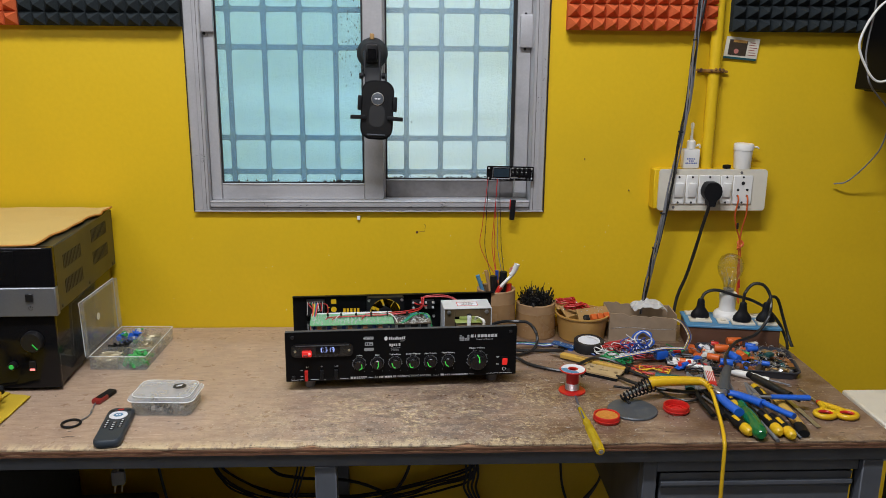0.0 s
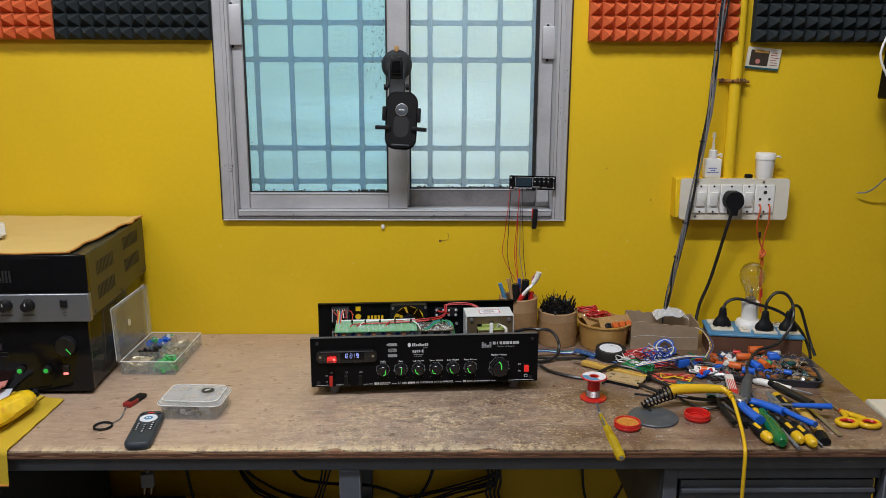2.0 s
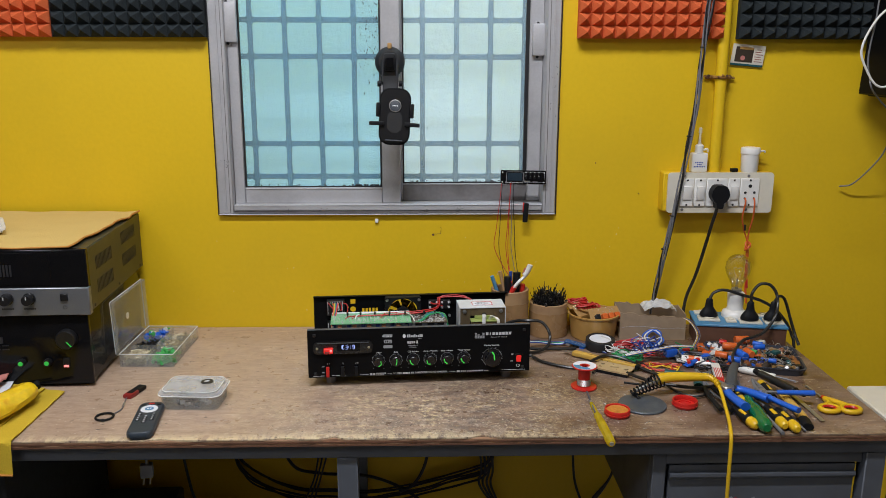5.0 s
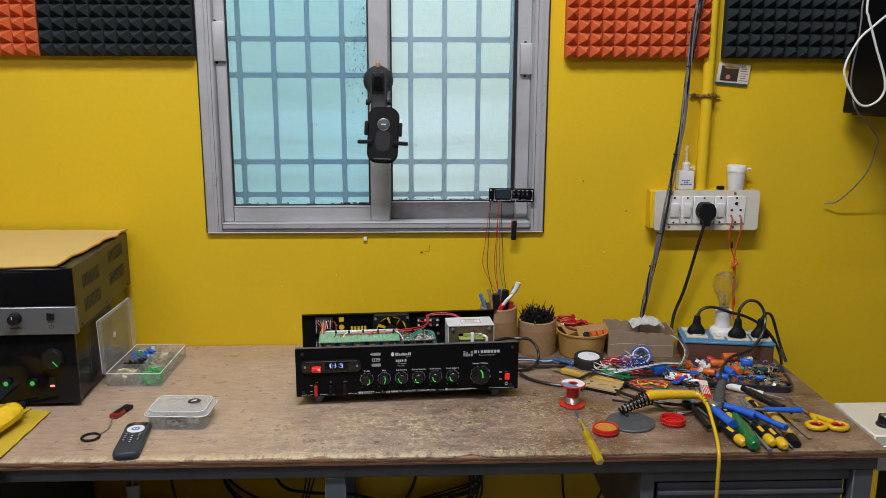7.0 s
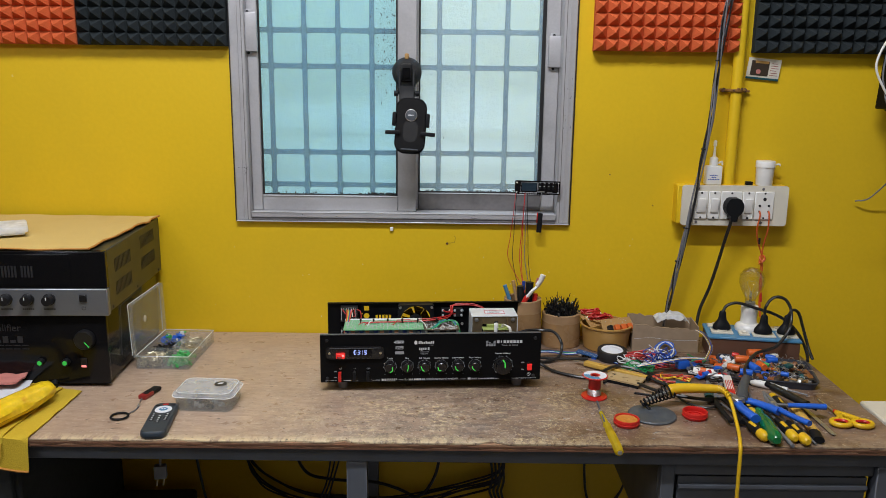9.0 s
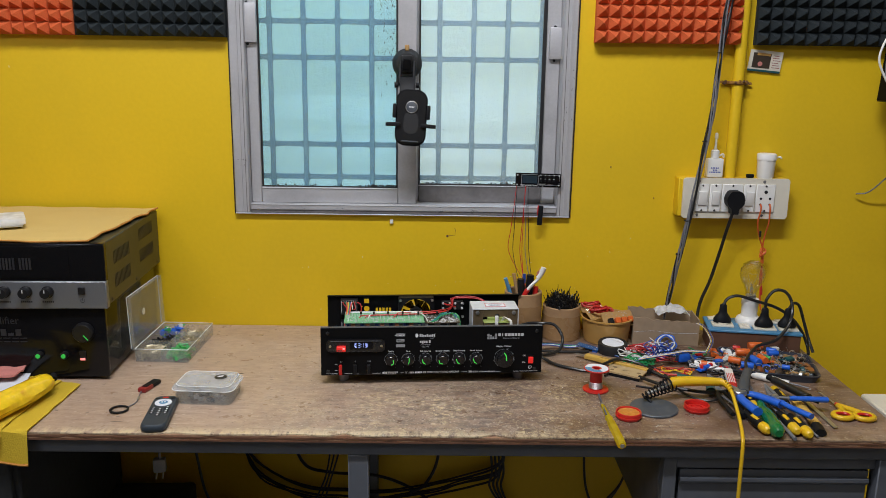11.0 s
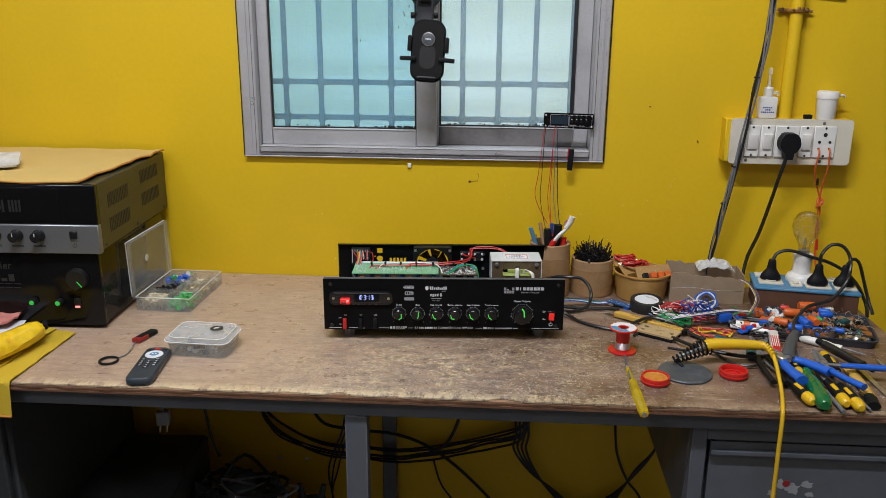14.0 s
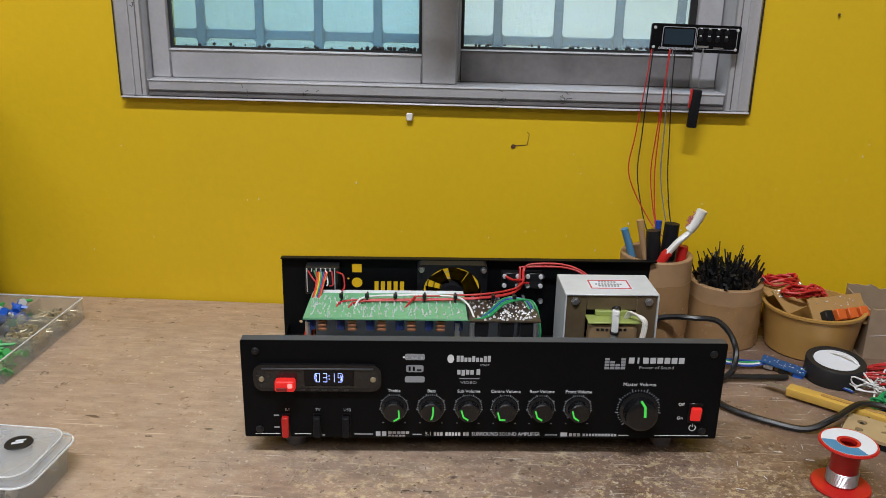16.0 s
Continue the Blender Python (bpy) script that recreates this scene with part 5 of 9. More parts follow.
def lower_amp():
    a = thing("stereo_amplifier", "glossy black stereo amplifier with green-lit knobs under another", "amplifier", at(-0.600, -0.374, 0.76, 1.5))
    W = 0.43
    for x in (-W + 0.04, -0.04):
        for y in (0.03, 0.30):
            part("foot", lathe(B(), [(0, 0), (0.016, 0), (0.017, 0.010), (0, 0.010)], 18, Matrix.Translation((x, y, 0))), M["soft_black"], a)
    part("case", bx(B(), -W + 0.003, -0.003, 0.004, 0.34, 0.010, 0.158, 0.003, 2), M["black_gloss"], a)
    f = part("front_panel", bx(B(), -W, 0, -0.006, 0.004, 0.008, 0.160, 0.0025, 2), M["black_gloss"], a, "mirror-black front panel")
    kb = B()
    lathe(kb, [(0.021, 0), (0.021, 0.010), (0.0185, 0.014), (0, 0.014)], 36, Matrix.Translation((-0.045, -0.006, 0.107)) @ FRONT)
    k = part("volume_knob", kb, M["black_plastic"], f)
    part("pointer", bx(B(), -0.001, 0.001, -0.0150, -0.0138, 0.004, 0.018, 0, 1, Matrix.Translation((-0.045, -0.006, 0.107)) @ Matrix.Rotation(radians(140), 4, "Y")), M["led_green"], k)
    for x in (-0.140, -0.088):
        kk = part("tone_knob", lathe(B(), [(0.008, 0), (0.008, 0.009), (0.007, 0.011), (0, 0.011)], 20, Matrix.Translation((x, -0.006, 0.057)) @ FRONT), M["black_plastic"], f)
        part("knob_cap", lathe(B(), [(0.0048, 0.011), (0.0044, 0.0122), (0, 0.0122)], 20, Matrix.Translation((x, -0.006, 0.057)) @ FRONT), M["led_green"], kk, "glowing green knob end")
    r = part("rocker_switch", bx(B(), -0.058, -0.045, -0.009, -0.006, 0.044, 0.066, 0.001), M["black_plastic"], f)
    part("rocker", bx(B(), -0.0565, -0.0465, -0.0110, -0.009, 0.046, 0.0505, 0.0008), M["led_red"], r)
    words("Amplifier", 0.022, M["print_dim"], f, Matrix.Translation((-0.176, -0.0063, 0.130)) @ FRONT, align="RIGHT")
    b = B()
    for k in range(6):
        bx(b, -0.260 + k * 0.015, -0.249 + k * 0.015, -0.0066, -0.006, 0.098, 0.104 + 0.008 * (k % 2))
        bx(b, -0.262 + k * 0.017, -0.248 + k * 0.017, -0.0066, -0.006, 0.084, 0.0855)
        bx(b, -0.262 + k * 0.017, -0.248 + k * 0.017, -0.0066, -0.006, 0.092, 0.0935)
    part("print", b, M["print_dim"], f)


lower_amp()


def upper_amp():
    a = thing("receiver", "black receiver with silver control strip stacked on another amplifier", "amplifier", at(-0.590, -0.379, 0.92, 2.2))
    W, D, H = 0.44, 0.365, 0.136
    part("cover", bx(B(), -W + 0.002, 0, 0.004, D, 0.004, H, 0.002), M["dark_cover"], a, "olive-black sheet metal cover")
    f = part("front_panel", bx(B(), -W, 0.001, -0.010, 0.004, 0.058, H, 0.0015), M["black_gloss"], a, "gloss black display front")
    s = part("control_strip", bx(B(), -W, 0.001, -0.012, 0.004, 0.0, 0.058, 0.002), M["silver"], a, "brushed silver control strip")
    part("display_window", bx(B(), -W + 0.01, -0.070, -0.0112, -0.010, 0.064, H - 0.006, 0.0004), M["black_gloss"], f)
    b = B()
    for k in range(22):
        if k % 6 == 5:
            continue
        h = 0.020 + 0.006 * noise.noise(Vector((k, 2, 1)))
        bx(b, -0.285 + k * 0.0065, -0.281 + k * 0.0065, -0.0118, -0.0112, 0.082, 0.082 + h + 0.004)
    part("level_bars", b, M["print_dim"], f, "unlit grey level bars")
    for x in (-0.116, -0.159, -0.202, -0.245):
        k = part("knob", lathe(B(), [(0.0125, 0), (0.0125, 0.003), (0.0105, 0.004), (0.0100, 0.017), (0, 0.018)], 24, Matrix.Translation((x, -0.012, 0.036)) @ FRONT), M["black_plastic"], s)
        part("pointer", bx(B(), -0.0006, 0.0006, -0.0188, -0.0176, 0.002, 0.0085, 0, 1, Matrix.Translation((x, -0.012, 0.036))), M["print_white"], k)
        pr = B()
        for j in range(6):
            bx(pr, x - 0.012 + j * 0.004, x - 0.0095 + j * 0.004, -0.0124, -0.012, 0.0135, 0.0170)
        part("print", pr, M["wire_black"], s)
    part("power_button", bx(B(), -0.055, -0.041, -0.016, -0.012, 0.031, 0.046, 0.001), M["black_plastic"], s)
    pm = B()
    sweep(pm, [(-0.048 + 0.004 * math.cos(q), -0.0123, 0.0175 + 0.004 * math.sin(q)) for q in [radians(125 + 290 * j / 14) for j in range(15)]], 0.0004, 4, 1)
    bx(pm, -0.0484, -0.0476, -0.0126, -0.012, 0.018, 0.0225)
    part("power_mark", pm, M["wire_black"], s)
    for y0 in (0.045, 0.215):
        for z0 in (0.030, 0.080):
            vents(a, 0.0, y0, z0 + (0.012 if y0 > 0.1 else 0), 0.105, 0.028, 13)
    for y, z in ((0.02, 0.012), (0.34, 0.012), (0.18, 0.012)):
        part("screw", lathe(B(), [(0, 0.0016), (0.003, 0.0012), (0.0036, 0)], 12, Matrix.Translation((0.0, y, z)) @ Matrix.Rotation(radians(90), 4, "Y")), M["rubber"], a)


upper_amp()


def sheet(outline_w, outline_d, nx, ny, fn, thick=0.002):
    """A soft sheet with thickness: fn maps (u, v) in 0..1 to a place."""
    bm = B()
    g = [[bm.verts.new(fn(i / nx, j / ny)) for j in range(ny + 1)] for i in range(nx + 1)]
    h = [[bm.verts.new(Vector(fn(i / nx, j / ny)) + Vector((0, 0, thick))) for j in range(ny + 1)] for i in range(nx + 1)]
    for i in range(nx):
        for j in range(ny):
            bm.faces.new((g[i][j], g[i][j + 1], g[i + 1][j + 1], g[i + 1][j]))
            bm.faces.new((h[i][j], h[i + 1][j], h[i + 1][j + 1], h[i][j + 1]))
    rim = [(i, 0) for i in range(nx)] + [(nx, j) for j in range(ny)] + [(i, ny) for i in range(nx, 0, -1)] + [(0, j) for j in range(ny, 0, -1)]
    for (a, b), (c, d) in zip(rim, rim[1:] + rim[:1]):
        bm.faces.new((g[a][b], g[c][d], h[c][d], h[a][b]))
    return bm


def duster():
    def f(u, v):
        x = -1.02 + u * (0.40 + 0.012 * noise.noise(Vector((v * 7, 4, 0))) + 0.02 * v)
        y = -0.390 + v * 0.368 + 0.006 * noise.noise(Vector((u * 5, 1, 7)))
        z = 1.0575 + 0.0022 * (1 + noise.noise(Vector((u * 6, v * 6, 3)))) + 0.004 * max(0, u - 0.93) / 0.07 * (0.5 + noise.noise(Vector((v * 9, 2, 2))))
        if v < 0.03:
            z -= 0.001
        return (x, y, z)
    c = thing("dust_cloth", "yellow woven dust cloth lying on the receiver", "cloth", at(0, 0, 0))
    part("cloth", sheet(1, 1, 40, 34, f, 0.0022), M["cloth"], c)
    part("hem", sweep(B(), [Vector(f(1, v / 14)) + Vector((0.0005, 0, 0.001)) for v in range(15)] , 0.0022, 6, 4), M["cloth_hem"], c)
    part("hem", sweep(B(), [Vector(f(0.45 + 0.55 * u / 14, 0)) + Vector((0, -0.0005, 0.001)) for u in range(15)], 0.0018, 6, 4), M["cloth_hem"], c)
    p = thing("plastic_packet", "clear plastic packet with white papers on the cloth", "packet", at(-0.868, -0.27, 1.067, 28))
    part("paper", bx(B(), -0.06, 0.055, -0.045, 0.040, 0.0, 0.004, 0.001), M["paper"], p)
    part("wrap", bx(B(), -0.066, 0.062, -0.05, 0.048, 0.0042, 0.018, 0.006, 2), M["tape_film"], p)


duster()


def organiser():
    o = thing("organiser_box", "clear plastic organiser box, lid open, holding screws and wall plugs", "organiser box", at(-0.524, -0.176, 0.76, -1.5))
    W, D, H = 0.118, 0.192, 0.030
    part("tray_floor", bx(B(), -W / 2, W / 2, -D / 2, D / 2, 0.0, 0.0015), M["clear_plastic"], o, "milky clear tray floor")
    for x in (-W / 2, W / 2 - 0.0015):
        part("tray_side", bx(B(), x, x + 0.0015, -D / 2, D / 2, 0.0015, H), M["clear_plastic"], o)
    for y in (-D / 2, D / 2 - 0.0015):
        part("tray_side", bx(B(), -W / 2 + 0.0015, W / 2 - 0.0015, y, y + 0.0015, 0.0015, H), M["clear_plastic"], o)
    part("divider", bx(B(), -0.0008, 0.0008, -D / 2 + 0.0015, D / 2 - 0.0015, 0.0015, H - 0.003), M["clear_plastic"], o)
    for y in (-0.030, 0.035):
        part("divider", bx(B(), -W / 2 + 0.0015, -0.0008, y, y + 0.0014, 0.0015, H - 0.003), M["clear_plastic"], o)
        part("divider", bx(B(), 0.0008, W / 2 - 0.0015, y, y + 0.0014, 0.0015, H - 0.003), M["clear_plastic"], o)
    lid = part("lid", bx(B(), -0.001, 0.001, -D / 2, D / 2, 0.004, 0.122, 0.0006), M["clear_plastic"], o, "open clear lid leaning back", Matrix.Translation((-W / 2 - 0.0075, 0, H - 0.004)) @ Matrix.Rotation(radians(-1.5), 4, "Y"))
    rim = B()
    bx(rim, 0.001, 0.009, -D / 2, D / 2, 0.120, 0.122)
    bx(rim, 0.001, 0.009, -D / 2, -D / 2 + 0.0016, 0.004, 0.120)
    bx(rim, 0.001, 0.009, D / 2 - 0.0016, D / 2, 0.004, 0.120)
    part("rim", rim, M["clear_plastic"], lid)
    part("hinge", sweep(B(), [(-W / 2 - 0.003, -D / 2, H - 0.002), (-W / 2 - 0.003, D / 2, H - 0.002)], 0.0028, 8, 1), M["clear_plastic"], o)
    part("sticker", lathe(B(), [(0, 0.0006), (0.008, 0.0006), (0.008, 0)], 16, Matrix.Translation((0.0012, -0.01, 0.065)) @ Matrix.Rotation(radians(90), 4, "Y")), M["ivory"], lid)

    def fill(x0, x1, y0, y1, n, mat, l, r, name, zt=0.020):
        bm = B()
        for k in range(n):
            m = at(rnd.uniform(x0 + 0.008, x1 - 0.008), rnd.uniform(y0 + 0.008, y1 - 0.008), rnd.uniform(0.004, zt), rnd.uniform(0, 180), 0, rnd.uniform(-25, 25))
            sweep(bm, [m @ Vector((-l / 2, 0, 0)), m @ Vector((l / 2, 0, 0))], (r, r * 0.6), 6, 1)
            bmesh.ops.create_cone(bm, segments=6, radius1=r * 1.7, radius2=r * 1.7, depth=r, cap_ends=True, matrix=m @ Matrix.Translation((-l / 2, 0, 0)) @ Matrix.Rotation(radians(90), 4, "Y"))
        single(name, bm, M[mat], {"screws": "small zinc and brass screws in the organiser box", "wall_plugs": "green plastic wall plugs in the organiser box", "ferrules": "blue and white plastic cable ferrules in the organiser box"}[name], name.replace("_", " "), o.matrix_basis, kind="stuff")
    # thin pale cords paint the bright edges of tray and lid
    part("edge_glint", sweep(B(), [(-W / 2, -D / 2, H), (W / 2, -D / 2, H), (W / 2, D / 2, H), (-W / 2, D / 2, H), (-W / 2, -D / 2, H)], 0.0009, 6, 1), M["plastic_edge_glint"], o)
    part("edge_glint", sweep(B(), [(0.0, -D / 2, 0.004), (0.0, -D / 2, 0.122), (0.0, D / 2, 0.122), (0.0, D / 2, 0.004)], 0.0010, 6, 1), M["plastic_edge_glint"], lid)
    fill(-W / 2, 0, -D / 2, -0.03, 260, "brass", 0.014, 0.0013, "screws")
    fill(0, W / 2, -D / 2, -0.03, 65, "green_plug", 0.020, 0.0028, "wall_plugs", 0.024)
    fill(0, W / 2, -0.03, 0.035, 180, "brass", 0.014, 0.0012, "screws")
    fill(0, W / 2, 0.035, D / 2, 190, "brass", 0.012, 0.0013, "screws", 0.016)
    fill(-W / 2, 0, -0.03, 0.035, 55, "black_plastic", 0.012, 0.002, "screws")
    fill(-W / 2, 0, 0.035, D / 2, 26, "blue", 0.012, 0.0032, "ferrules", 0.026)
    fill(-W / 2, 0, 0.035, D / 2, 12, "green_plug", 0.012, 0.0032, "wall_plugs", 0.028)
    fill(-W / 2, 0, 0.035, D / 2, 12, "white_plastic", 0.012, 0.0032, "ferrules", 0.030)


organiser()


def snap_box():
    o = thing("snap_lid_box", "clear plastic snap-lid box of small metal connectors", "plastic box", at(-0.3715, -0.4610, 0.76, -3))
    W, D, H = 0.117, 0.086, 0.030
    b = B()
    prism(b, rounded(W * 0.94, D * 0.92, 0.014, 5), 0.0, 0.0012)
    lo, hi = rounded(W * 0.94, D * 0.92, 0.014, 5), rounded(W, D, 0.016, 5)
    n = len(lo)
    rows = [[b.verts.new((x, y, z)) for x, y in ring] for ring, z in ((lo, 0.0012), (hi, H), ([(x * 0.975, y * 0.97) for x, y in hi], H), ([(x * 0.975, y * 0.97) for x, y in lo], 0.0024))]
    for p, q in zip(rows, rows[1:]):
        for k in range(n):
            b.faces.new((p[k], p[(k + 1) % n], q[(k + 1) % n], q[k]))
    part("base", b, M["clear_plastic"], o, "milky clear base")
    l = B()
    prism(l, rounded(W * 1.05, D * 1.06, 0.018, 5), H + 0.0005, H + 0.0035)
    prism(l, rounded(W * 0.93, D * 0.90, 0.014, 5), H + 0.0036, H + 0.0085)
    lid = part("lid", l, M["frosted"], o, "closed milky clear lid")
    # pale cords round lid and base paint their bright edges
    for s, z, r in ((1.05, H + 0.0005, 0.0010), (0.93, H + 0.0085, 0.0007), (0.97, H - 0.001, 0.0007)):
        ring = [(x, y, z) for x, y in rounded(W * s, D * (s + 0.01), 0.016, 5)]
        part("edge_glint", sweep(B(), ring + ring[:1], r, 6, 1), M["plastic_edge_glint"], lid)
    part("sticker", lathe(B(), [(0, 0.0008), (0.0118, 0.0008), (0.0125, 0)], 24, Matrix.Translation((0.022, 0.012, H + 0.0087))), M["rubber"], lid, "round black and white sticker")
    st = B()
    bx(st, -0.006, 0.004, -0.002, 0.0015, 0.0008, 0.0011, 0, 1, at(0.022, 0.012, H + 0.0087, 25))
    bx(st, -0.003, 0.006, 0.0022, 0.0045, 0.0008, 0.0011, 0, 1, at(0.022, 0.012, H + 0.0087, 25))
    part("sticker_print", st, M["paper"], lid)
    for k in range(2):
        part("clip", bx(B(), -0.010 + k * 0.055 - 0.02, 0.004 + k * 0.055 - 0.02, -D * 0.54, -D * 0.5, H - 0.010, H + 0.003, 0.001), M["clear_plastic"], lid)
    for k in range(26):
        m = o.matrix_basis @ at(rnd.uniform(-0.046, 0.046), rnd.uniform(-0.031, 0.031), 0.0095 + rnd.uniform(-0.003, 0.006), rnd.uniform(0, 360), rnd.uniform(-40, 40))
        bm = B()
        lathe(bm, [(0, -0.007), (0.0042, -0.007), (0.0046, 0.000), (0.0032, 0.001), (0.0032, 0.007), (0, 0.007)], 10, Matrix.Rotation(radians(90), 4, "X"))
        bx(bm, -0.005, 0.005, -0.0018, 0.0018, -0.004, 0.004, 0.0008)
        single("connector", bm, M[("zinc", "black_plastic", "soft_black", "zinc")[k % 4]], "small metal and plastic connector inside a clear box", "connector", m, "connectors in the box")


snap_box()


def remote():
    ang = 6.5
    o = thing("remote_control", "dark grey remote control with a white ring pad on the bench", "remote control", at(-0.4370, -0.5600, 0.7605, ang))
    L, W = 0.138, 0.047
    body = B()
    ring = lambda s, z: [(x * s, y * (1 - (1 - s) * W / L), z) for x, y in rounded(W, L, 0.014, 6)]
    rows = [[body.verts.new(p) for p in ring(s, z)] for s, z in ((0.86, 0.0), (0.98, 0.003), (1.0, 0.008), (0.97, 0.0125), (0.88, 0.0148))]
    n = len(rows[0])
    for p, q in zip(rows, rows[1:]):
        for k in range(n):
            body.faces.new((p[k], p[(k + 1) % n], q[(k + 1) % n], q[k]))
    body.faces.new(rows[0][::-1])
    body.faces.new(rows[-1])
    part("case", body, material("remote_grey", (0.028, 0.039, 0.052), 0.45, 0, 250, 0.1, 0.05), o)
    part("pad_ring", lathe(B(), [(0.0085, 0.0148), (0.0085, 0.0160), (0.0155, 0.0160), (0.0162, 0.0148)], 30, Matrix.Translation((0, 0.034, 0))), M["paper"], o, "pale ring pad")
    part("pad_centre", lathe(B(), [(0, 0.0162), (0.0078, 0.0158), (0.0082, 0.0148)], 24, Matrix.Translation((0, 0.034, 0))), M["blue_board"], o)
    pb = B()
    bx(pb, -0.004, -0.001, 0.032, 0.036, 0.0161, 0.0166)
    bx(pb, 0.001, 0.004, 0.032, 0.036, 0.0161, 0.0166)
    part("pad_mark", pb, M["print_white"], o)
    part("button", bx(B(), -0.0055, 0.0055, 0.0545, 0.0600, 0.0148, 0.0164, 0.001), M["red"], o, "red power button")
    for x in (-0.0145, 0.0145):
        part("button", bx(B(), x - 0.004, x + 0.004, 0.0515, 0.0560, 0.0148, 0.0162, 0.001), M["black_plastic"], o)
    for r in range(5):
        for c in range(3):
            if (r == 0 and c == 1) or (r == 4 and c != 1):
                continue
            x, y = (c - 1) * 0.0125, 0.010 - r * 0.0085
            k = part("button", bx(B(), x - 0.0042, x + 0.0042, y - 0.0022, y + 0.0026, 0.0148, 0.0162, 0.0009), M["black_plastic"], o)
            part("print", bx(B(), x - 0.0018, x + 0.0018, y - 0.0006, y + 0.0012, 0.0162, 0.0165), M["print_white"], k)


remote()


def pen_drive():
    o = thing("usb_stick", "red and black USB stick on a lanyard ring", "usb stick", at(0, 0, 0.7605))
    m = at(-0.5053, -0.4204, 0.0, 75)
    part("body", bx(B(), -0.026, 0.004, -0.009, 0.009, 0.0, 0.009, 0.0025, 2, m), M["maroon"], o)
    part("cap", bx(B(), 0.0042, 0.031, -0.0088, 0.0088, 0.0004, 0.0085, 0.0025, 2, m), M["soft_black"], o)
    part("top_plate", bx(B(), -0.016, 0.004, -0.006, 0.006, 0.009, 0.0100, 0.0004, 1, m), M["soft_black"], o)
    part("cord", sweep(B(), [(-0.512, -0.4455, 0.003), (-0.5115, -0.456, 0.002), (-0.508, -0.472, 0.002), (-0.505, -0.488, 0.002), (-0.506, -0.504, 0.002), (-0.513, -0.520, 0.002)], 0.0011, 6, 6), M["wire_grey"], o)
    part("ferrule", sweep(B(), [(-0.5085, -0.470, 0.0025), (-0.5055, -0.485, 0.0025)], 0.0022, 8, 1), M["zinc"], o)
    part("ring", sweep(B(), [(-0.5245 + 0.0160 * math.cos(q), -0.5325 + 0.0160 * math.sin(q), 0.0026) for q in [6.2832 * k / 28 for k in range(29)]], 0.0022, 8, 1), M["soft_black"], o)


pen_drive()


def left_cloths():
    def f(u, v):
        # u runs across, v from the back of the bench over its front edge
        xr = -0.648 - 0.006 * v
        x = xr - (1 - u) * (0.17 + 0.02 * v)
        s = v * 0.298
        y, z = -0.398 - s + (1 - u) * 0.02, 0.7612
        y -= 0.03 * (u - 0.5) * (1 - v)
        over = -(y + 0.632)
        if over > 0:
            y, z = -0.6335 - 0.003 * math.sin(u * 9) - 0.004 * over / 0.07, 0.7612 - over
        z += 0.0016 * (1 + noise.noise(Vector((u * 7, v * 9, 5))))
        return (x, y, z)
    c = thing("duster", "mustard yellow duster hanging over the bench edge", "cloth", at(0, 0, 0))
    part("cloth", sheet(1, 1, 26, 44, f, 0.0022), M["cloth_old"], c)
    part("hem", sweep(B(), [Vector(f(u / 12, 1.0)) + Vector((0, -0.001, 0.001)) for u in range(13)], 0.0022, 6, 4), M["cloth_hem"], c)

    def g(u, v):
        x, y, z = f(u * 0.82, v * 0.93)
        return (x - 0.012, y - 0.004 * (1 if z < 0.75 else 0), z + 0.0042 + 0.0015 * noise.noise(Vector((u * 8, v * 5, 11))))
    part("fold", sheet(1, 1, 22, 36, g, 0.0022), M["cloth_old"], c)
    single("paper_sheet", sheet(1, 1, 8, 8, lambda u, v: (-0.94 + u * 0.20 - 0.03 * v, -0.50 + v * 0.115 + 0.03 * u, 0.771 + 0.004 * u * u), 0.0006), M["paper"], "sheet of white paper lying on the duster", "paper")
    single("paper_sheet", sheet(1, 1, 8, 8, lambda u, v: (-0.97 + u * 0.20 - 0.03 * v, -0.56 + v * 0.115 + 0.03 * u, 0.7685 + 0.002 * u * u), 0.0006), M["print_grey"], "sheet of greyish paper under another", "paper")
    single("pink_cloth", sheet(1, 1, 16, 16, lambda u, v: (-0.92 + u * 0.15, -0.455 + v * 0.07 + 0.02 * u, 0.778 + 0.006 * (1 + noise.noise(Vector((u * 5, v * 5, 9)))) + 0.004 * u), 0.003), M["pink_cloth"], "crumpled pink rag on papers", "rag")
    # yellow polythene tube of stuff
    bm = B()
    pts = [(-0.79, -0.700, 0.785), (-0.745, -0.630, 0.790), (-0.715, -0.560, 0.795), (-0.694, -0.492, 0.797), (-0.684, -0.465, 0.795)]
    line = smooth_path(pts, 10)
    seg = 26
    rings = []
    for i, q in enumerate(line):
        t = (line[min(i + 1, len(line) - 1)] - line[max(0, i - 1)]).normalized()
        s = t.cross(Vector((0, 0, 1))).normalized()
        n = s.cross(t)
        fr = i / (len(line) - 1)
        r = 0.019 + 0.008 * math.sin(min(1, fr * 1.1) * 3.1)
        if fr > 0.93:
            r *= 1 - (fr - 0.93) * 7
        rings.append([bm.verts.new(q + r * (1 + 0.16 * noise.noise(Vector((k * 0.9, i * 0.10, 1)))) * (math.cos(6.2832 * k / seg) * s + 0.8 * math.sin(6.2832 * k / seg) * n)) for k in range(seg)])
    for p, q in zip(rings, rings[1:]):
        for k in range(seg):
            bm.faces.new((p[k], p[(k + 1) % seg], q[(k + 1) % seg], q[k]))
    bm.faces.new(rings[0])
    bm.faces.new(rings[-1][::-1])
    y = thing("yellow_packet", "wrinkled yellow plastic packet with a black tip on the duster", "packet", at(0, 0, -0.003))
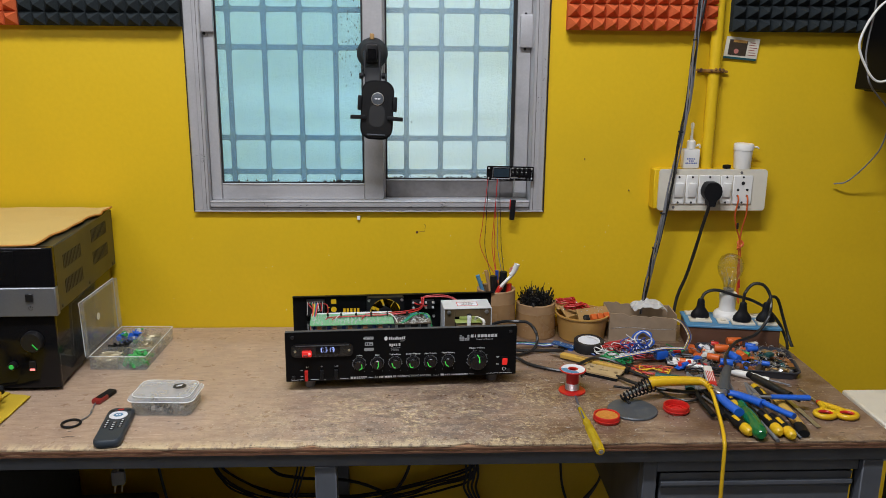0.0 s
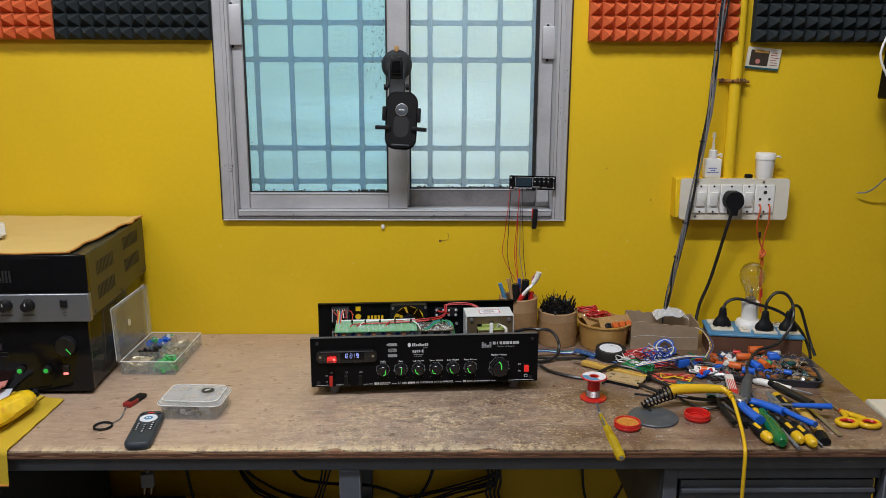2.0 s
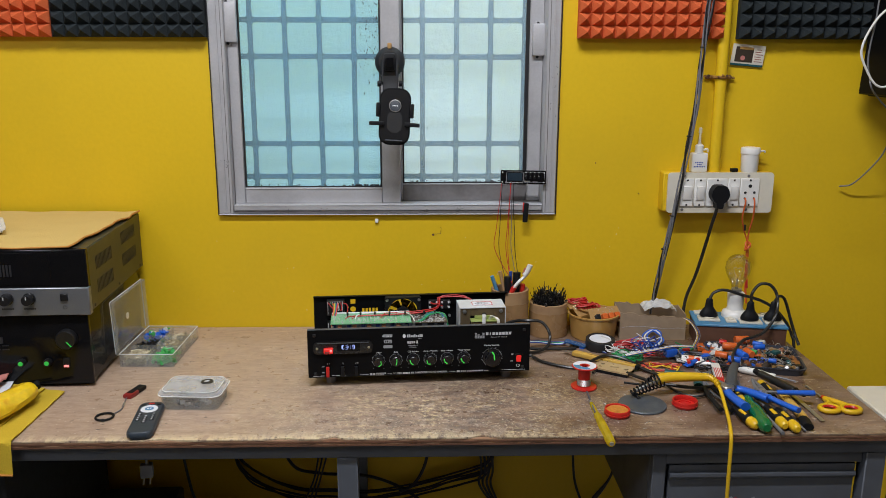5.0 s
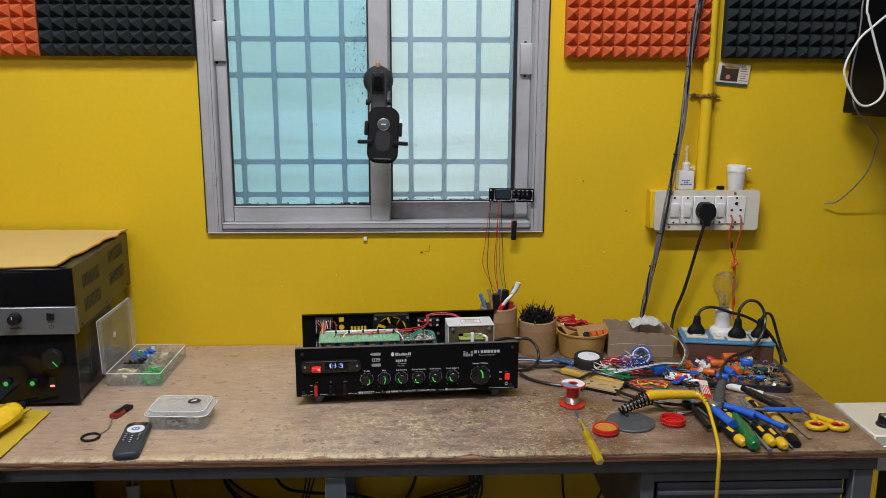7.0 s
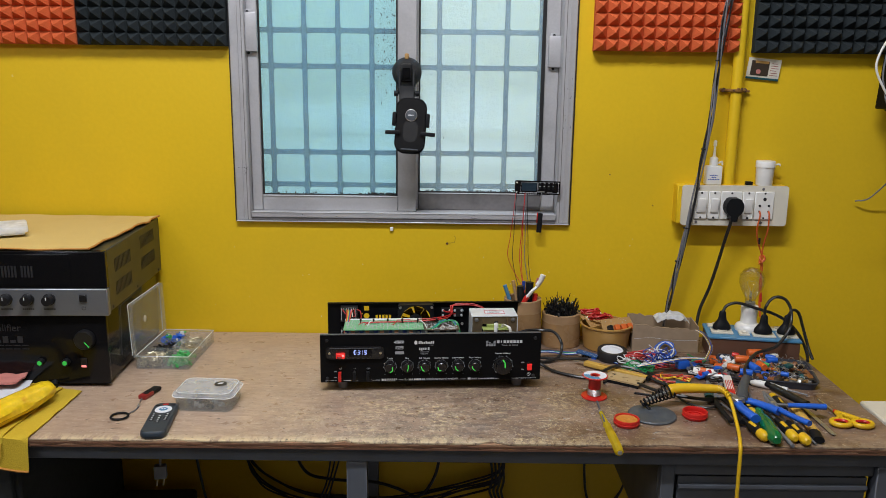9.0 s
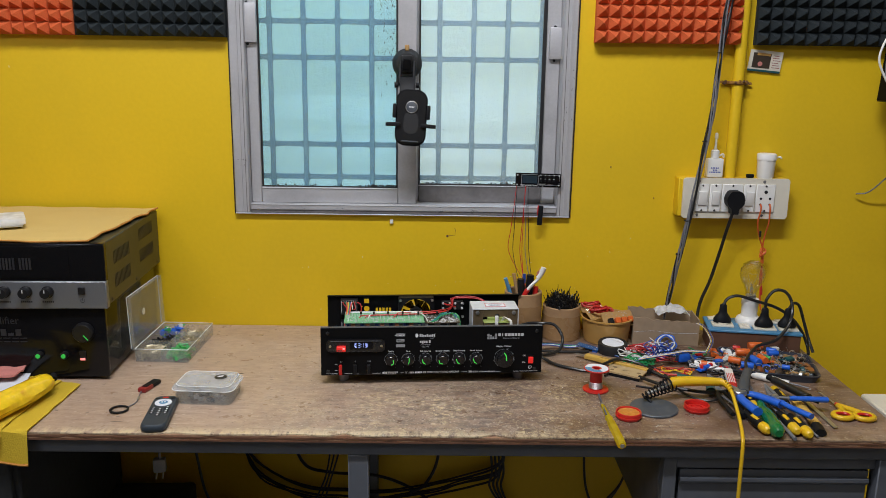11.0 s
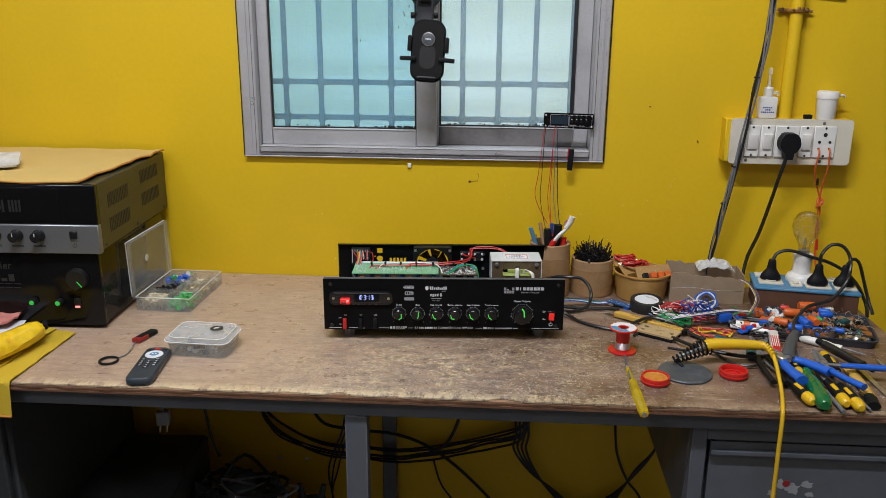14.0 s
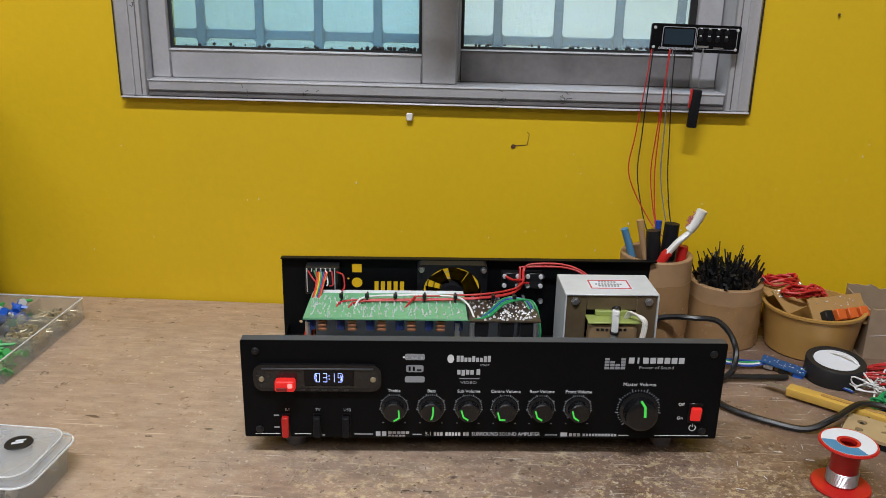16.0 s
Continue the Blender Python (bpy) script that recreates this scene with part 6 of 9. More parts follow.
    part("wrap", bm, material("yellow_polythene", (0.80, 0.54, 0.015), 0.22, 0, 70, 0.3, 0.8, 0.8, (0.60, 0.24, 0.01), 42, coat=0.4), y)
    part("tip", lathe(B(), [(0, -0.006), (0.006, -0.006), (0.006, 0.008), (0.004, 0.010), (0, 0.010)], 12, at(-0.680, -0.458, 0.800, 30, -70)), M["soft_black"], y)


left_cloths()

# ---- tubs and boxes at the back of the bench ----
def card_tube(x, y, r, h, label, tape=True):
    t = thing("cardboard_tube", label, "cardboard tube", at(x, y, 0.76))
    part("wall", lathe(B(), [(r - 0.004, 0.004), (r, 0.0), (r + 0.0006, h * 0.5), (r, h - 0.001), (r - 0.001, h), (r - 0.006, h), (r - 0.007, h - 0.001), (r - 0.007, 0.004)], 48), M["kraft"], t)
    part("bottom", lathe(B(), [(0, 0.0005), (r - 0.007, 0.0005), (r - 0.007, 0.004), (0, 0.004)], 32), M["carton"], t)
    if tape:
        # crinkled brown packing tape low on the tube
        bm = B()
        n, m = 40, 8
        g = [[bm.verts.new(((r + 0.0012 + 0.0014 * noise.noise(Vector((i * 0.6, j * 0.7, x)))) * math.cos(2 * math.pi * i / n), (r + 0.0012 + 0.0014 * noise.noise(Vector((i * 0.6, j * 0.7, x)))) * math.sin(2 * math.pi * i / n), h * (0.03 + 0.72 * j / m + 0.03 * noise.noise(Vector((i * 0.3, 0, 4))) * (j == m)))) for j in range(m + 1)] for i in range(n)]
        for i in range(n):
            for j in range(m):
                bm.faces.new((g[i][j], g[(i + 1) % n][j], g[(i + 1) % n][j + 1], g[i][j + 1]))
        part("packing_tape", bm, M["brown_tape"], t, "crinkled brown packing tape")
    return t


card_tube(0.2935, -0.082, 0.0450, 0.122, "brown cardboard tube used as a pen holder")
card_tube(0.3915, -0.062, 0.0465, 0.082, "short wide cardboard tube full of cable ties")


def pen(name, label, base, top, r, mats, cat):
    """A slim stick from base to top with differently coloured ends."""
    o = thing(name, label, cat, at(*base))
    v = Vector(top) - Vector(base)
    cuts = [0] + [c for c, _ in mats]
    for (c, mat), c0 in zip(mats, cuts):
        part("cap" if c >= 1 and len(mats) > 1 else "barrel", sweep(B(), [v * c0, v * (c0 + (c - c0) * 0.5), v * c], r if c < 1 or len(mats) == 1 else r * 1.12, 10, 1), M[mat], o)


Z0 = 0.766
pen("ballpoint_pen", "clear ballpoint pen with a blue cap in a tube", (0.300, -0.088, Z0), (0.248, -0.094, 0.916), 0.0042, ((0.75, "clear_lens"), (1.0, "blue_board")), "pen")
pen("ballpoint_pen", "blue ballpoint pen in a cardboard tube", (0.290, -0.066, Z0), (0.259, -0.070, 0.893), 0.0042, ((0.8, "wire_blue"), (1.0, "clear_lens")), "pen")
pen("pencil", "plain wooden pencil in a cardboard tube", (0.302, -0.085, Z0), (0.269, -0.080, 0.924), 0.0042, ((0.92, "kraft"), (1.0, "paxolin")), "pencil")
pen("marker_pen", "black marker pen in a cardboard tube", (0.297, -0.090, Z0), (0.286, -0.084, 0.912), 0.0078, ((0.7, "soft_black"), (1.0, "black_plastic")), "marker")
pen("marker_pen", "dark grey marker pen in a cardboard tube", (0.303, -0.084, Z0), (0.310, -0.078, 0.920), 0.0085, ((0.7, "disc_grey"), (1.0, "soft_black")), "marker")
pen("ballpoint_pen", "slim blue pen in a cardboard tube", (0.296, -0.066, Z0), (0.297, -0.060, 0.918), 0.0038, ((0.8, "wire_blue"), (1.0, "wire_blue")), "pen")
pen("marker_pen", "red marker pen in a cardboard tube", (0.312, -0.098, Z0), (0.322, -0.098, 0.897), 0.0062, ((1.0, "red"),), "marker")


def toothbrush():
    o = thing("toothbrush", "white and red toothbrush in a cardboard tube", "toothbrush", at(0, 0, 0))
    b = Vector((0.329, -0.106, 0.924))
    part("handle", sweep(B(), [(0.272, -0.108, 0.770), (0.281, -0.110, 0.840), (0.296, -0.111, 0.884), (0.302, -0.111, 0.893)], (0.0060, 0.0062), 10, 6), M["red"], o)
    part("neck", sweep(B(), [(0.300, -0.111, 0.891), (0.312, -0.110, 0.906), (0.322, -0.108, 0.915), b], (0.0064, 0.0048), 10, 6, 0.7), M["white_plastic"], o)
    part("head", sweep(B(), [b + Vector((-0.004, 0, -0.004)), b + Vector((0.003, 0, 0.007)), b + Vector((0.009, 0, 0.022))], 0.0080, 12, 5, 0.75), M["white_plastic"], o)
    br = B()
    for k in range(60):
        p = b + Vector((rnd.uniform(-0.002, 0.008), rnd.uniform(-0.004, 0.004), 0)) 
        p.z += (p.x - b.x) * 1.3 + rnd.uniform(-0.004, 0.004)
        sweep(br, [p, p + Vector((-0.008, 0.001, 0.006))], 0.0006, 4, 1)
    part("bristles", br, M["pink_cloth"], o)


toothbrush()


def zip_ties():
    bm = B()
    for k in range(460):
        an, rr = rnd.uniform(0, 6.283), 0.035 * math.sqrt(rnd.random())
        x, y = rr * math.cos(an), rr * math.sin(an)
        tall = rnd.random() < 0.14
        l = rnd.uniform(0.026, 0.044) if tall else rnd.uniform(0.008, 0.022)
        lean = Vector((rnd.gauss(x * 7, 0.3), rnd.gauss(y * 7, 0.3), 1)).normalized()
        p0 = Vector((x, y, rnd.uniform(0.066, 0.080) + 0.010 * (1 - rr / 0.035)))
        p1 = p0 + lean * l
        sweep(bm, [p0 - Vector((0, 0, 0.02)), p0, (p0 + p1) / 2 + Vector((rnd.gauss(0, 0.0015), 0, 0)), p1], 0.0014, 4, 1, 0.5)
        if not tall and rnd.random() < 0.6:
            bx(bm, -0.0024, 0.0024, -0.0018, 0.0018, -0.0030, 0.0016, 0, 1, Matrix.Translation(p1) @ lean.to_track_quat("Z", "Y").to_matrix().to_4x4() @ Matrix.Rotation(rnd.uniform(0, 3), 4, "Z"))
    single("cable_ties", bm, M["black_plastic"], "dense bunch of black cable ties in a cardboard tube", "cable ties", at(0.3915, -0.062, 0.76), kind="stuff")


zip_ties()


def parts_bowl():
    o = thing("plastic_tub", "round amber plastic tub of old boards and red wire", "tub", at(0.500, -0.082, 0.76, 12))
    lathe_b = lathe(B(), [(0, 0.001), (0.050, 0.0), (0.053, 0.002), (0.0605, 0.056), (0.0635, 0.058), (0.0635, 0.061), (0.0590, 0.061), (0.0500, 0.004), (0, 0.004)], 44)
    part("body", lathe_b, M["amber"], o)
    part("divider", bx(B(), -0.055, 0.055, -0.0006, 0.0006, 0.004, 0.058, 0, 1, at(0, 0.004, 0, 30)), M["amber"], o)

    def board(m, w, d, label):
        b = thing("relay_board", label, "circuit board", m)
        part("board", bx(B(), -w / 2, w / 2, -d / 2, d / 2, 0, 0.0016), M["paxolin"], b)
        return b
    b1 = board(o.matrix_basis @ at(0.016, -0.028, 0.060, 8, 52), 0.082, 0.040, "brown board with three orange relays in a tub")
    for k in range(3):
        part("relay", bx(B(), -0.012 + k * 0.0175, 0.001 + k * 0.0175, -0.013, 0.001, 0.0018, 0.012, 0.001), M["orange"], b1)
    part("relay", bx(B(), -0.030, -0.018, -0.013, 0.001, 0.0018, 0.012, 0.001), M["black_plastic"], b1)
    part("terminal", bx(B(), -0.026, -0.014, -0.0190, -0.0135, 0.0018, 0.008, 0.0006), M["white_plastic"], b1)
    b2 = board(o.matrix_basis @ at(-0.022, 0.010, 0.064, 25, 40), 0.062, 0.036, "brown board with soldered red leads")
    b3 = board(o.matrix_basis @ at(-0.028, 0.040, 0.070, 8, 14), 0.060, 0.040, "brown board under a coil of red wire")
    for b, n in ((b1, 12), (b2, 40), (b3, 24)):
        so = B()
        for k in range(n):
            r = rnd.uniform(0.0006, 0.0013)
            bmesh.ops.create_icosphere(so, subdivisions=1, radius=r, matrix=Matrix.Translation((rnd.uniform(-0.03, 0.03), rnd.uniform(0.006, 0.018), 0.0018)))
        part("solder", so, M["solder"], b)
    for (cx, cy, cz, s, n) in ((-0.026, 0.040, 0.078, 0.021, 9), (-0.020, 0.002, 0.076, 0.020, 8), (0.004, 0.006, 0.070, 0.016, 5)):
        bm = B()
        for k in range(n):
            a0, sc = rnd.uniform(0, 6.28), rnd.uniform(0.6, 1.1)
            sweep(bm, [(cx + s * sc * math.cos(a0 + q) * 1.2, cy + 0.6 * s * sc * math.sin(a0 + q), cz + rnd.uniform(-0.004, 0.008)) for q in (0, 0.9, 1.8, 2.7, 3.6, 4.6)], 0.0016, 6, 5)
        single("wire_coil", bm, M["wire_red"], "tangled coil of red hookup wire in the tub", "wire", o.matrix_basis, kind="stuff")


parts_bowl()


def carton():
    o = thing("carton", "small torn brown carton holding crumpled clear film", "carton", at(0.640, -0.074, 0.76, -3))
    W, D, H = 0.158, 0.086, 0.064
    part("bottom", bx(B(), -W / 2, W / 2, -D / 2, D / 2, 0, 0.002), M["carton"], o)
    for y0, h, slope in ((-D / 2, H - 0.002, 0.09), (D / 2 - 0.0025, H + 0.001, 0.06)):
        n = 26
        top = [(W / 2 - W * k / n, h + slope * W * (k / n - 0.5) + 0.007 * noise.noise(Vector((k * 0.30, y0 * 50, 1))) + 0.003 * noise.noise(Vector((k * 1.3, y0 * 50, 6)))) for k in range(n + 1)]
        part("side", prism(B(), [(-W / 2, 0.002), (W / 2, 0.002)] + top, 0, 0.0025, Matrix.Translation((0, y0 + 0.0025, 0)) @ FRONT), M["carton"], o)
    for x in (-W / 2, W / 2 - 0.0025):
        part("side", bx(B(), x, x + 0.0025, -D / 2 + 0.0026, D / 2 - 0.0026, 0.002, H), M["carton"], o)
    part("crease", sweep(B(), [(-W / 2 + 0.004, -D / 2 - 0.0004, 0.031), (-0.03, -D / 2 - 0.0004, 0.0345), (0.02, -D / 2 - 0.0004, 0.030), (W / 2 - 0.004, -D / 2 - 0.0004, 0.031)], 0.0003, 5, 5), M["paper"], o)
    def f(u, v):
        return (-0.016 + u * 0.078, -0.018 + v * 0.056, H + 0.001 + 0.010 * (1 + noise.noise(Vector((u * 4, v * 4, 2)))) * (1 - (2 * u - 1) ** 4) + 0.006 * noise.noise(Vector((u * 9, v * 9, 8))))
    single("clear_film", sheet(1, 1, 26, 18, f, 0.0008), M["tape_film"], "crumpled clear plastic film stuffed in a carton", "plastic film", o.matrix_basis)


carton()

# ---- extension board with plugs and lamp ----
def plug_top(o, m, cord):
    """A round-shouldered black mains plug pushed down into a socket, and its cord."""
    p = part("plug", lathe(B(), [(0.0200, 0.0), (0.0215, 0.003), (0.0205, 0.009), (0.0150, 0.017), (0.0105, 0.023), (0.0090, 0.031), (0.0078, 0.042), (0.0048, 0.045), (0, 0.045)], 20, m @ Matrix.Diagonal((1, 0.62, 1, 1))), M["soft_black"], o, "black mains plug")
    part("cord", sweep(B(), cord, 0.0036, 8, 8), M["wire_black"], p)


def extension_board():
    R = at(0.838, -0.128, 0.76, -9)
    o = thing("extension_board", "wooden extension board with a blue top and ivory sockets", "extension board", R)
    W, D, H = 0.205, 0.098, 0.050
    part("box", bx(B(), -W / 2, W / 2, -D / 2, D / 2, 0, H, 0.0015), M["brown"], o, "dark wooden box")
    part("top", bx(B(), -W / 2 - 0.003, W / 2 + 0.003, -D / 2 - 0.003, D / 2 + 0.003, H, H + 0.006, 0.0015), M["blue_board"], o, "blue edged top plate")
    for x, y, w, d in ((-0.070, -0.014, 0.050, 0.034), (-0.020, -0.020, 0.024, 0.030), (0.024, -0.022, 0.052, 0.036), (0.078, -0.018, 0.044, 0.038), (-0.075, 0.030, 0.044, 0.024), (0.070, 0.028, 0.050, 0.024)):
        s = part("socket", bx(B(), x - w / 2, x + w / 2, y - d / 2, y + d / 2, H + 0.006, H + 0.011, 0.002, 2), M["ivory"], o, "yellowed ivory socket plate")
        part("rocker", bx(B(), x - w * 0.22, x + w * 0.22, y - d * 0.28, y + d * 0.28, H + 0.011, H + 0.0145, 0.0015), M["ivory"], s)
    t = H + 0.013
    plug_top(o, Matrix.Translation((-0.070, -0.010, t)), [(-0.070, -0.010, t + 0.043), (-0.060, -0.006, t + 0.058), (-0.035, -0.002, t + 0.064), (0.010, 0.000, t + 0.052), (0.050, 0.004, t + 0.040), (0.085, 0.004, t + 0.020), (0.112, -0.002, t - 0.010), (0.128, -0.012, t - 0.045), (0.125, -0.040, t - 0.058)])
    plug_top(o, Matrix.Translation((0.022, -0.024, t)), [(0.022, -0.024, t + 0.043), (0.024, -0.022, t + 0.066), (0.042, -0.016, t + 0.086), (0.066, -0.016, t + 0.083), (0.080, -0.026, t + 0.058), (0.074, -0.050, t + 0.022), (0.046, -0.076, t - 0.010), (0.022, -0.092, t - 0.018), (-0.010, -0.115, t - 0.022), (-0.045, -0.185, t - 0.030), (-0.060, -0.260, t - 0.030), (-0.085, -0.315, t - 0.045), (-0.150, -0.335, t - 0.052), (-0.235, -0.310, t - 0.052), (-0.280, -0.270, t - 0.053)])
    plug_top(o, Matrix.Translation((0.076, -0.018, t)), [(0.076, -0.018, t + 0.043), (0.088, -0.010, t + 0.056), (0.104, 0.000, t + 0.046), (0.118, 0.002, t + 0.010), (0.130, -0.010, t - 0.030), (0.138, -0.030, t - 0.056)])
    # batten lamp holder and clear bulb
    h = part("lamp_holder", lathe(B(), [(0, 0.0), (0.030, 0.0), (0.031, 0.006), (0.028, 0.014), (0.020, 0.019), (0.0185, 0.024), (0.0190, 0.046), (0.0200, 0.048), (0.0200, 0.060), (0.0175, 0.062), (0, 0.062)], 32, Matrix.Translation((-0.004, 0.018, H + 0.006))), M["white_plastic"], o, "white batten lamp holder")
    bz = H + 0.062
    b = thing("light_bulb", "clear filament bulb, unlit, in a white batten holder", "light bulb", R @ Matrix.Translation((-0.004, 0.018, bz)))
    part("cap", lathe(B(), [(0, 0.0), (0.0115, 0.0), (0.0118, 0.010), (0.0125, 0.014), (0, 0.014)], 24), M["zinc"], b, "dull metal bulb cap")
    prof = [(0.0122, 0.014), (0.0135, 0.024), (0.0190, 0.036), (0.0265, 0.050), (0.0300, 0.064), (0.0288, 0.078), (0.0225, 0.090), (0.0120, 0.0965), (0, 0.0985)]
    gl = part("glass", lathe(B(), prof, 32), M["bulb_glass"], b)
    gl.visible_shadow = False
    fil = B()
    lathe(fil, [(0.004, 0.014), (0.0035, 0.030), (0.0015, 0.040), (0, 0.041)], 10)
    part("stem", fil, M["clear_lens"], b)
    part("filament", sweep(B(), [(-0.002, 0, 0.038), (-0.010, 0.002, 0.062), (-0.005, 0, 0.066), (0, 0.002, 0.063), (0.005, 0, 0.066), (0.010, -0.002, 0.062), (0.002, 0, 0.038)], 0.0004, 4, 3), M["zinc"], b)


extension_board()


def component_tray():
    R = at(0.826, -0.266, 0.7602, -13)
    o = thing("component_tray", "shallow dark plastic tray heaped with salvaged components", "tray", R)
    pts = rounded(0.200, 0.152, 0.02, 5)
    b = B()
    n = len(pts)
    rows = [[b.verts.new((x * s, y * s, z)) for x, y in pts] for s, z in ((0.95, 0.0), (1.0, 0.014), (1.015, 0.0145), (1.015, 0.0165), (0.975, 0.0165), (0.93, 0.003))]
    for p, q in zip(rows, rows[1:]):
        for k in range(n):
            b.faces.new((p[k], p[(k + 1) % n], q[(k + 1) % n], q[k]))
    b.faces.new(rows[0][::-1])
    b.faces.new(rows[-1])
    part("body", b, material("tray_plastic", (0.035, 0.040, 0.055), 0.45, 0, 120, 0.2, 0.05), o)
    # component shapes, each built once
    def leads(bm, l, s):
        for sx in (-s, s):
            sweep(bm, [(sx, 0, -l / 2), (sx * 1.3, 0.001, -l / 2 - 0.008), (sx * 1.6, 0.003, -l / 2 - 0.015)], 0.0004, 4, 3)
    kinds = {}
    for nm, r, l in (("big", 0.0080, 0.028), ("mid", 0.0055, 0.016), ("small", 0.0036, 0.009)):
        bm = B()
        lathe(bm, [(0, -l / 2), (r * 0.94, -l / 2), (r, -l / 2 + 0.001), (r * 0.95, -l / 2 + 0.003), (r, -l / 2 + 0.004), (r, l / 2 - 0.001), (r * 0.92, l / 2), (0, l / 2)], 14)
        kinds["cyl_" + nm] = bm
    bm = B()
    bx(bm, -0.011, 0.011, -0.0045, 0.0045, -0.008, 0.008, 0.002, 2)
    kinds["film"] = bm
    bm = B()
    bx(bm, -0.0075, 0.0075, -0.0023, 0.0023, -0.009, 0.009, 0.0006)
    bx(bm, -0.0075, 0.0075, -0.0023, -0.0012, 0.0092, 0.014)
    kinds["power"] = bm
    bm = B()
    lathe(bm, [(0.004, -0.004), (0.010, -0.004), (0.011, 0), (0.010, 0.004), (0.004, 0.004), (0.004, -0.004)], 18)
    kinds["ring"] = bm
    shared = {}
    def comp(kind, mat, m, label, cat="electronic component"):
        key = (kind, mat)
        if key not in shared:
            c = kinds[kind].copy()
            shared[key] = mesh_of("component", c, M[mat])
        ob = new("capacitor" if kind.startswith("cyl") or kind == "film" else "transistor" if kind == "power" else "coil", shared[key])
        ob.matrix_basis = m
        tagged(ob, label, cat, "loose components in the tray")
    words_for = {"orange": "orange", "blue": "blue", "black_plastic": "black", "pcb_dark": "dark", "red": "red", "zinc": "silver", "green_plug": "green", "copper": "copper", "white_plastic": "white", "navy": "navy blue", "resistor": "brown", "teal": "teal", "paxolin": "tan"}
    for k in range(210):
        x, y = rnd.uniform(-0.086, 0.086), rnd.uniform(-0.061, 0.058)
        right = x > 0.02
        heap = 0.009 + 0.010 * math.exp(-((x + 0.02) / 0.06) ** 2 - ((y - 0.01) / 0.06) ** 2)
        z = rnd.uniform(0.008, heap + 0.004)
        if right:
            kind = rnd.choice(("cyl_small", "cyl_small", "power", "film", "ring", "cyl_mid"))
            mat = rnd.choice(("black_plastic", "pcb_dark", "zinc", "copper", "black_plastic", "teal", "paxolin", "resistor", "zinc"))
        else:
            kind = rnd.choice(("cyl_mid", "cyl_big", "cyl_mid", "film", "power", "cyl_small"))
            mat = rnd.choice(("orange", "navy", "black_plastic", "resistor", "pcb_dark", "white_plastic", "blue", "pcb_dark", "paxolin", "zinc", "copper", "black_plastic", "navy"))
        comp(kind, mat, R @ at(x, y, z, rnd.uniform(0, 360), rnd.uniform(60, 115), rnd.uniform(-15, 15)), f"loose {words_for[mat]} component with bent leads in the tray")
    for x, y, z, rz, mat, kind, size in ((0.822, -0.203, 0.790, 90, "orange", "cyl_big", 1.35), (0.777, -0.248, 0.791, 82, "orange", "cyl_big", 1.25), (0.742, -0.296, 0.789, 56, "orange", "cyl_big", 1.1), (0.807, -0.287, 0.790, 8, "orange", "cyl_big", 1.15),
                                         (0.760, -0.324, 0.788, 68, "blue", "cyl_big", 1.1), (0.787, -0.296, 0.789, 14, "blue", "cyl_big", 1.3), (0.844, -0.251, 0.790, 90, "blue", "cyl_big", 1.0), (0.842, -0.330, 0.787, 62, "blue", "cyl_mid", 1.2), (0.848, -0.232, 0.790, 60, "blue", "cyl_big", 0.9),
                                         (0.819, -0.285, 0.792, 40, "green_plug", "cyl_mid", 0.9), (0.870, -0.281, 0.788, 30, "teal", "film", 1.0), (0.775, -0.212, 0.788, 70, "red", "cyl_mid", 1.2), (0.862, -0.214, 0.788, 20, "white_plastic", "film", 1.0), (0.748, -0.262, 0.786, 30, "white_plastic", "cyl_mid", 1.0)):
        comp(kind, mat, at(x, y, z, rz, 90) @ Matrix.Scale(size * 0.84, 4), f"{words_for[mat]} {'large capacitor' if kind == 'cyl_big' else 'component'} on top of the heap in the tray", "capacitor")
    lm = B()
    for k in range(220):
        p = Vector((rnd.uniform(-0.086, 0.086), rnd.uniform(-0.062, 0.060), rnd.uniform(0.014, 0.028)))
        d = Vector((rnd.gauss(0, 1), rnd.gauss(0, 1), rnd.gauss(0.1, 0.4))).normalized() * rnd.uniform(0.006, 0.018)
        sweep(lm, [p, p + d * 0.5 + Vector((0, 0, 0.002)), p + d], 0.0005, 4, 2)
    single("component_leads", lm, M["zinc"], "bright wire leads of the heaped components", "wire leads", R, kind="stuff")
    # loose bits that spilled out in front of the tray
    for k in range(34):
        x, y = rnd.uniform(0.66, 0.76), rnd.uniform(-0.30, -0.19)
        comp(rnd.choice(("cyl_small", "cyl_mid", "film", "power")), rnd.choice(("orange", "black_plastic", "blue", "zinc", "pcb_dark", "red")), at(x, y, 0.7665 + rnd.uniform(0, 0.008), rnd.uniform(0, 360), 90), "loose small component beside the tray")
    for kd in kinds.values():
        kd.free()


component_tray()

# ---- wires and small things between the tubs and the tools ----
def wire(mat, pts, r, label, name="hookup_wire", steps=8):
    return single(name, sweep(B(), pts, r, 7, steps), M[mat], label, "wire")


def tangle(mat, cx, cy, n, sx, sy, r, label, z=0.765, h=0.016, seed=1):
    g = random.Random(seed)
    bm = B()
    for k in range(n):
        a0, d = g.uniform(0, 6.28), g.choice((-1, 1))
        pts = []
        for q in range(7):
            a = a0 + d * q * g.uniform(0.6, 1.0)
            s = g.uniform(0.55, 1.15)
            pts.append((cx + sx * s * math.cos(a), cy + sy * s * math.sin(a), z + abs(g.gauss(0, h * 0.5))))
        sweep(bm, pts, r, 6, 5)
    single("wire_coil", bm, M[mat], label, "wire", kind="stuff")


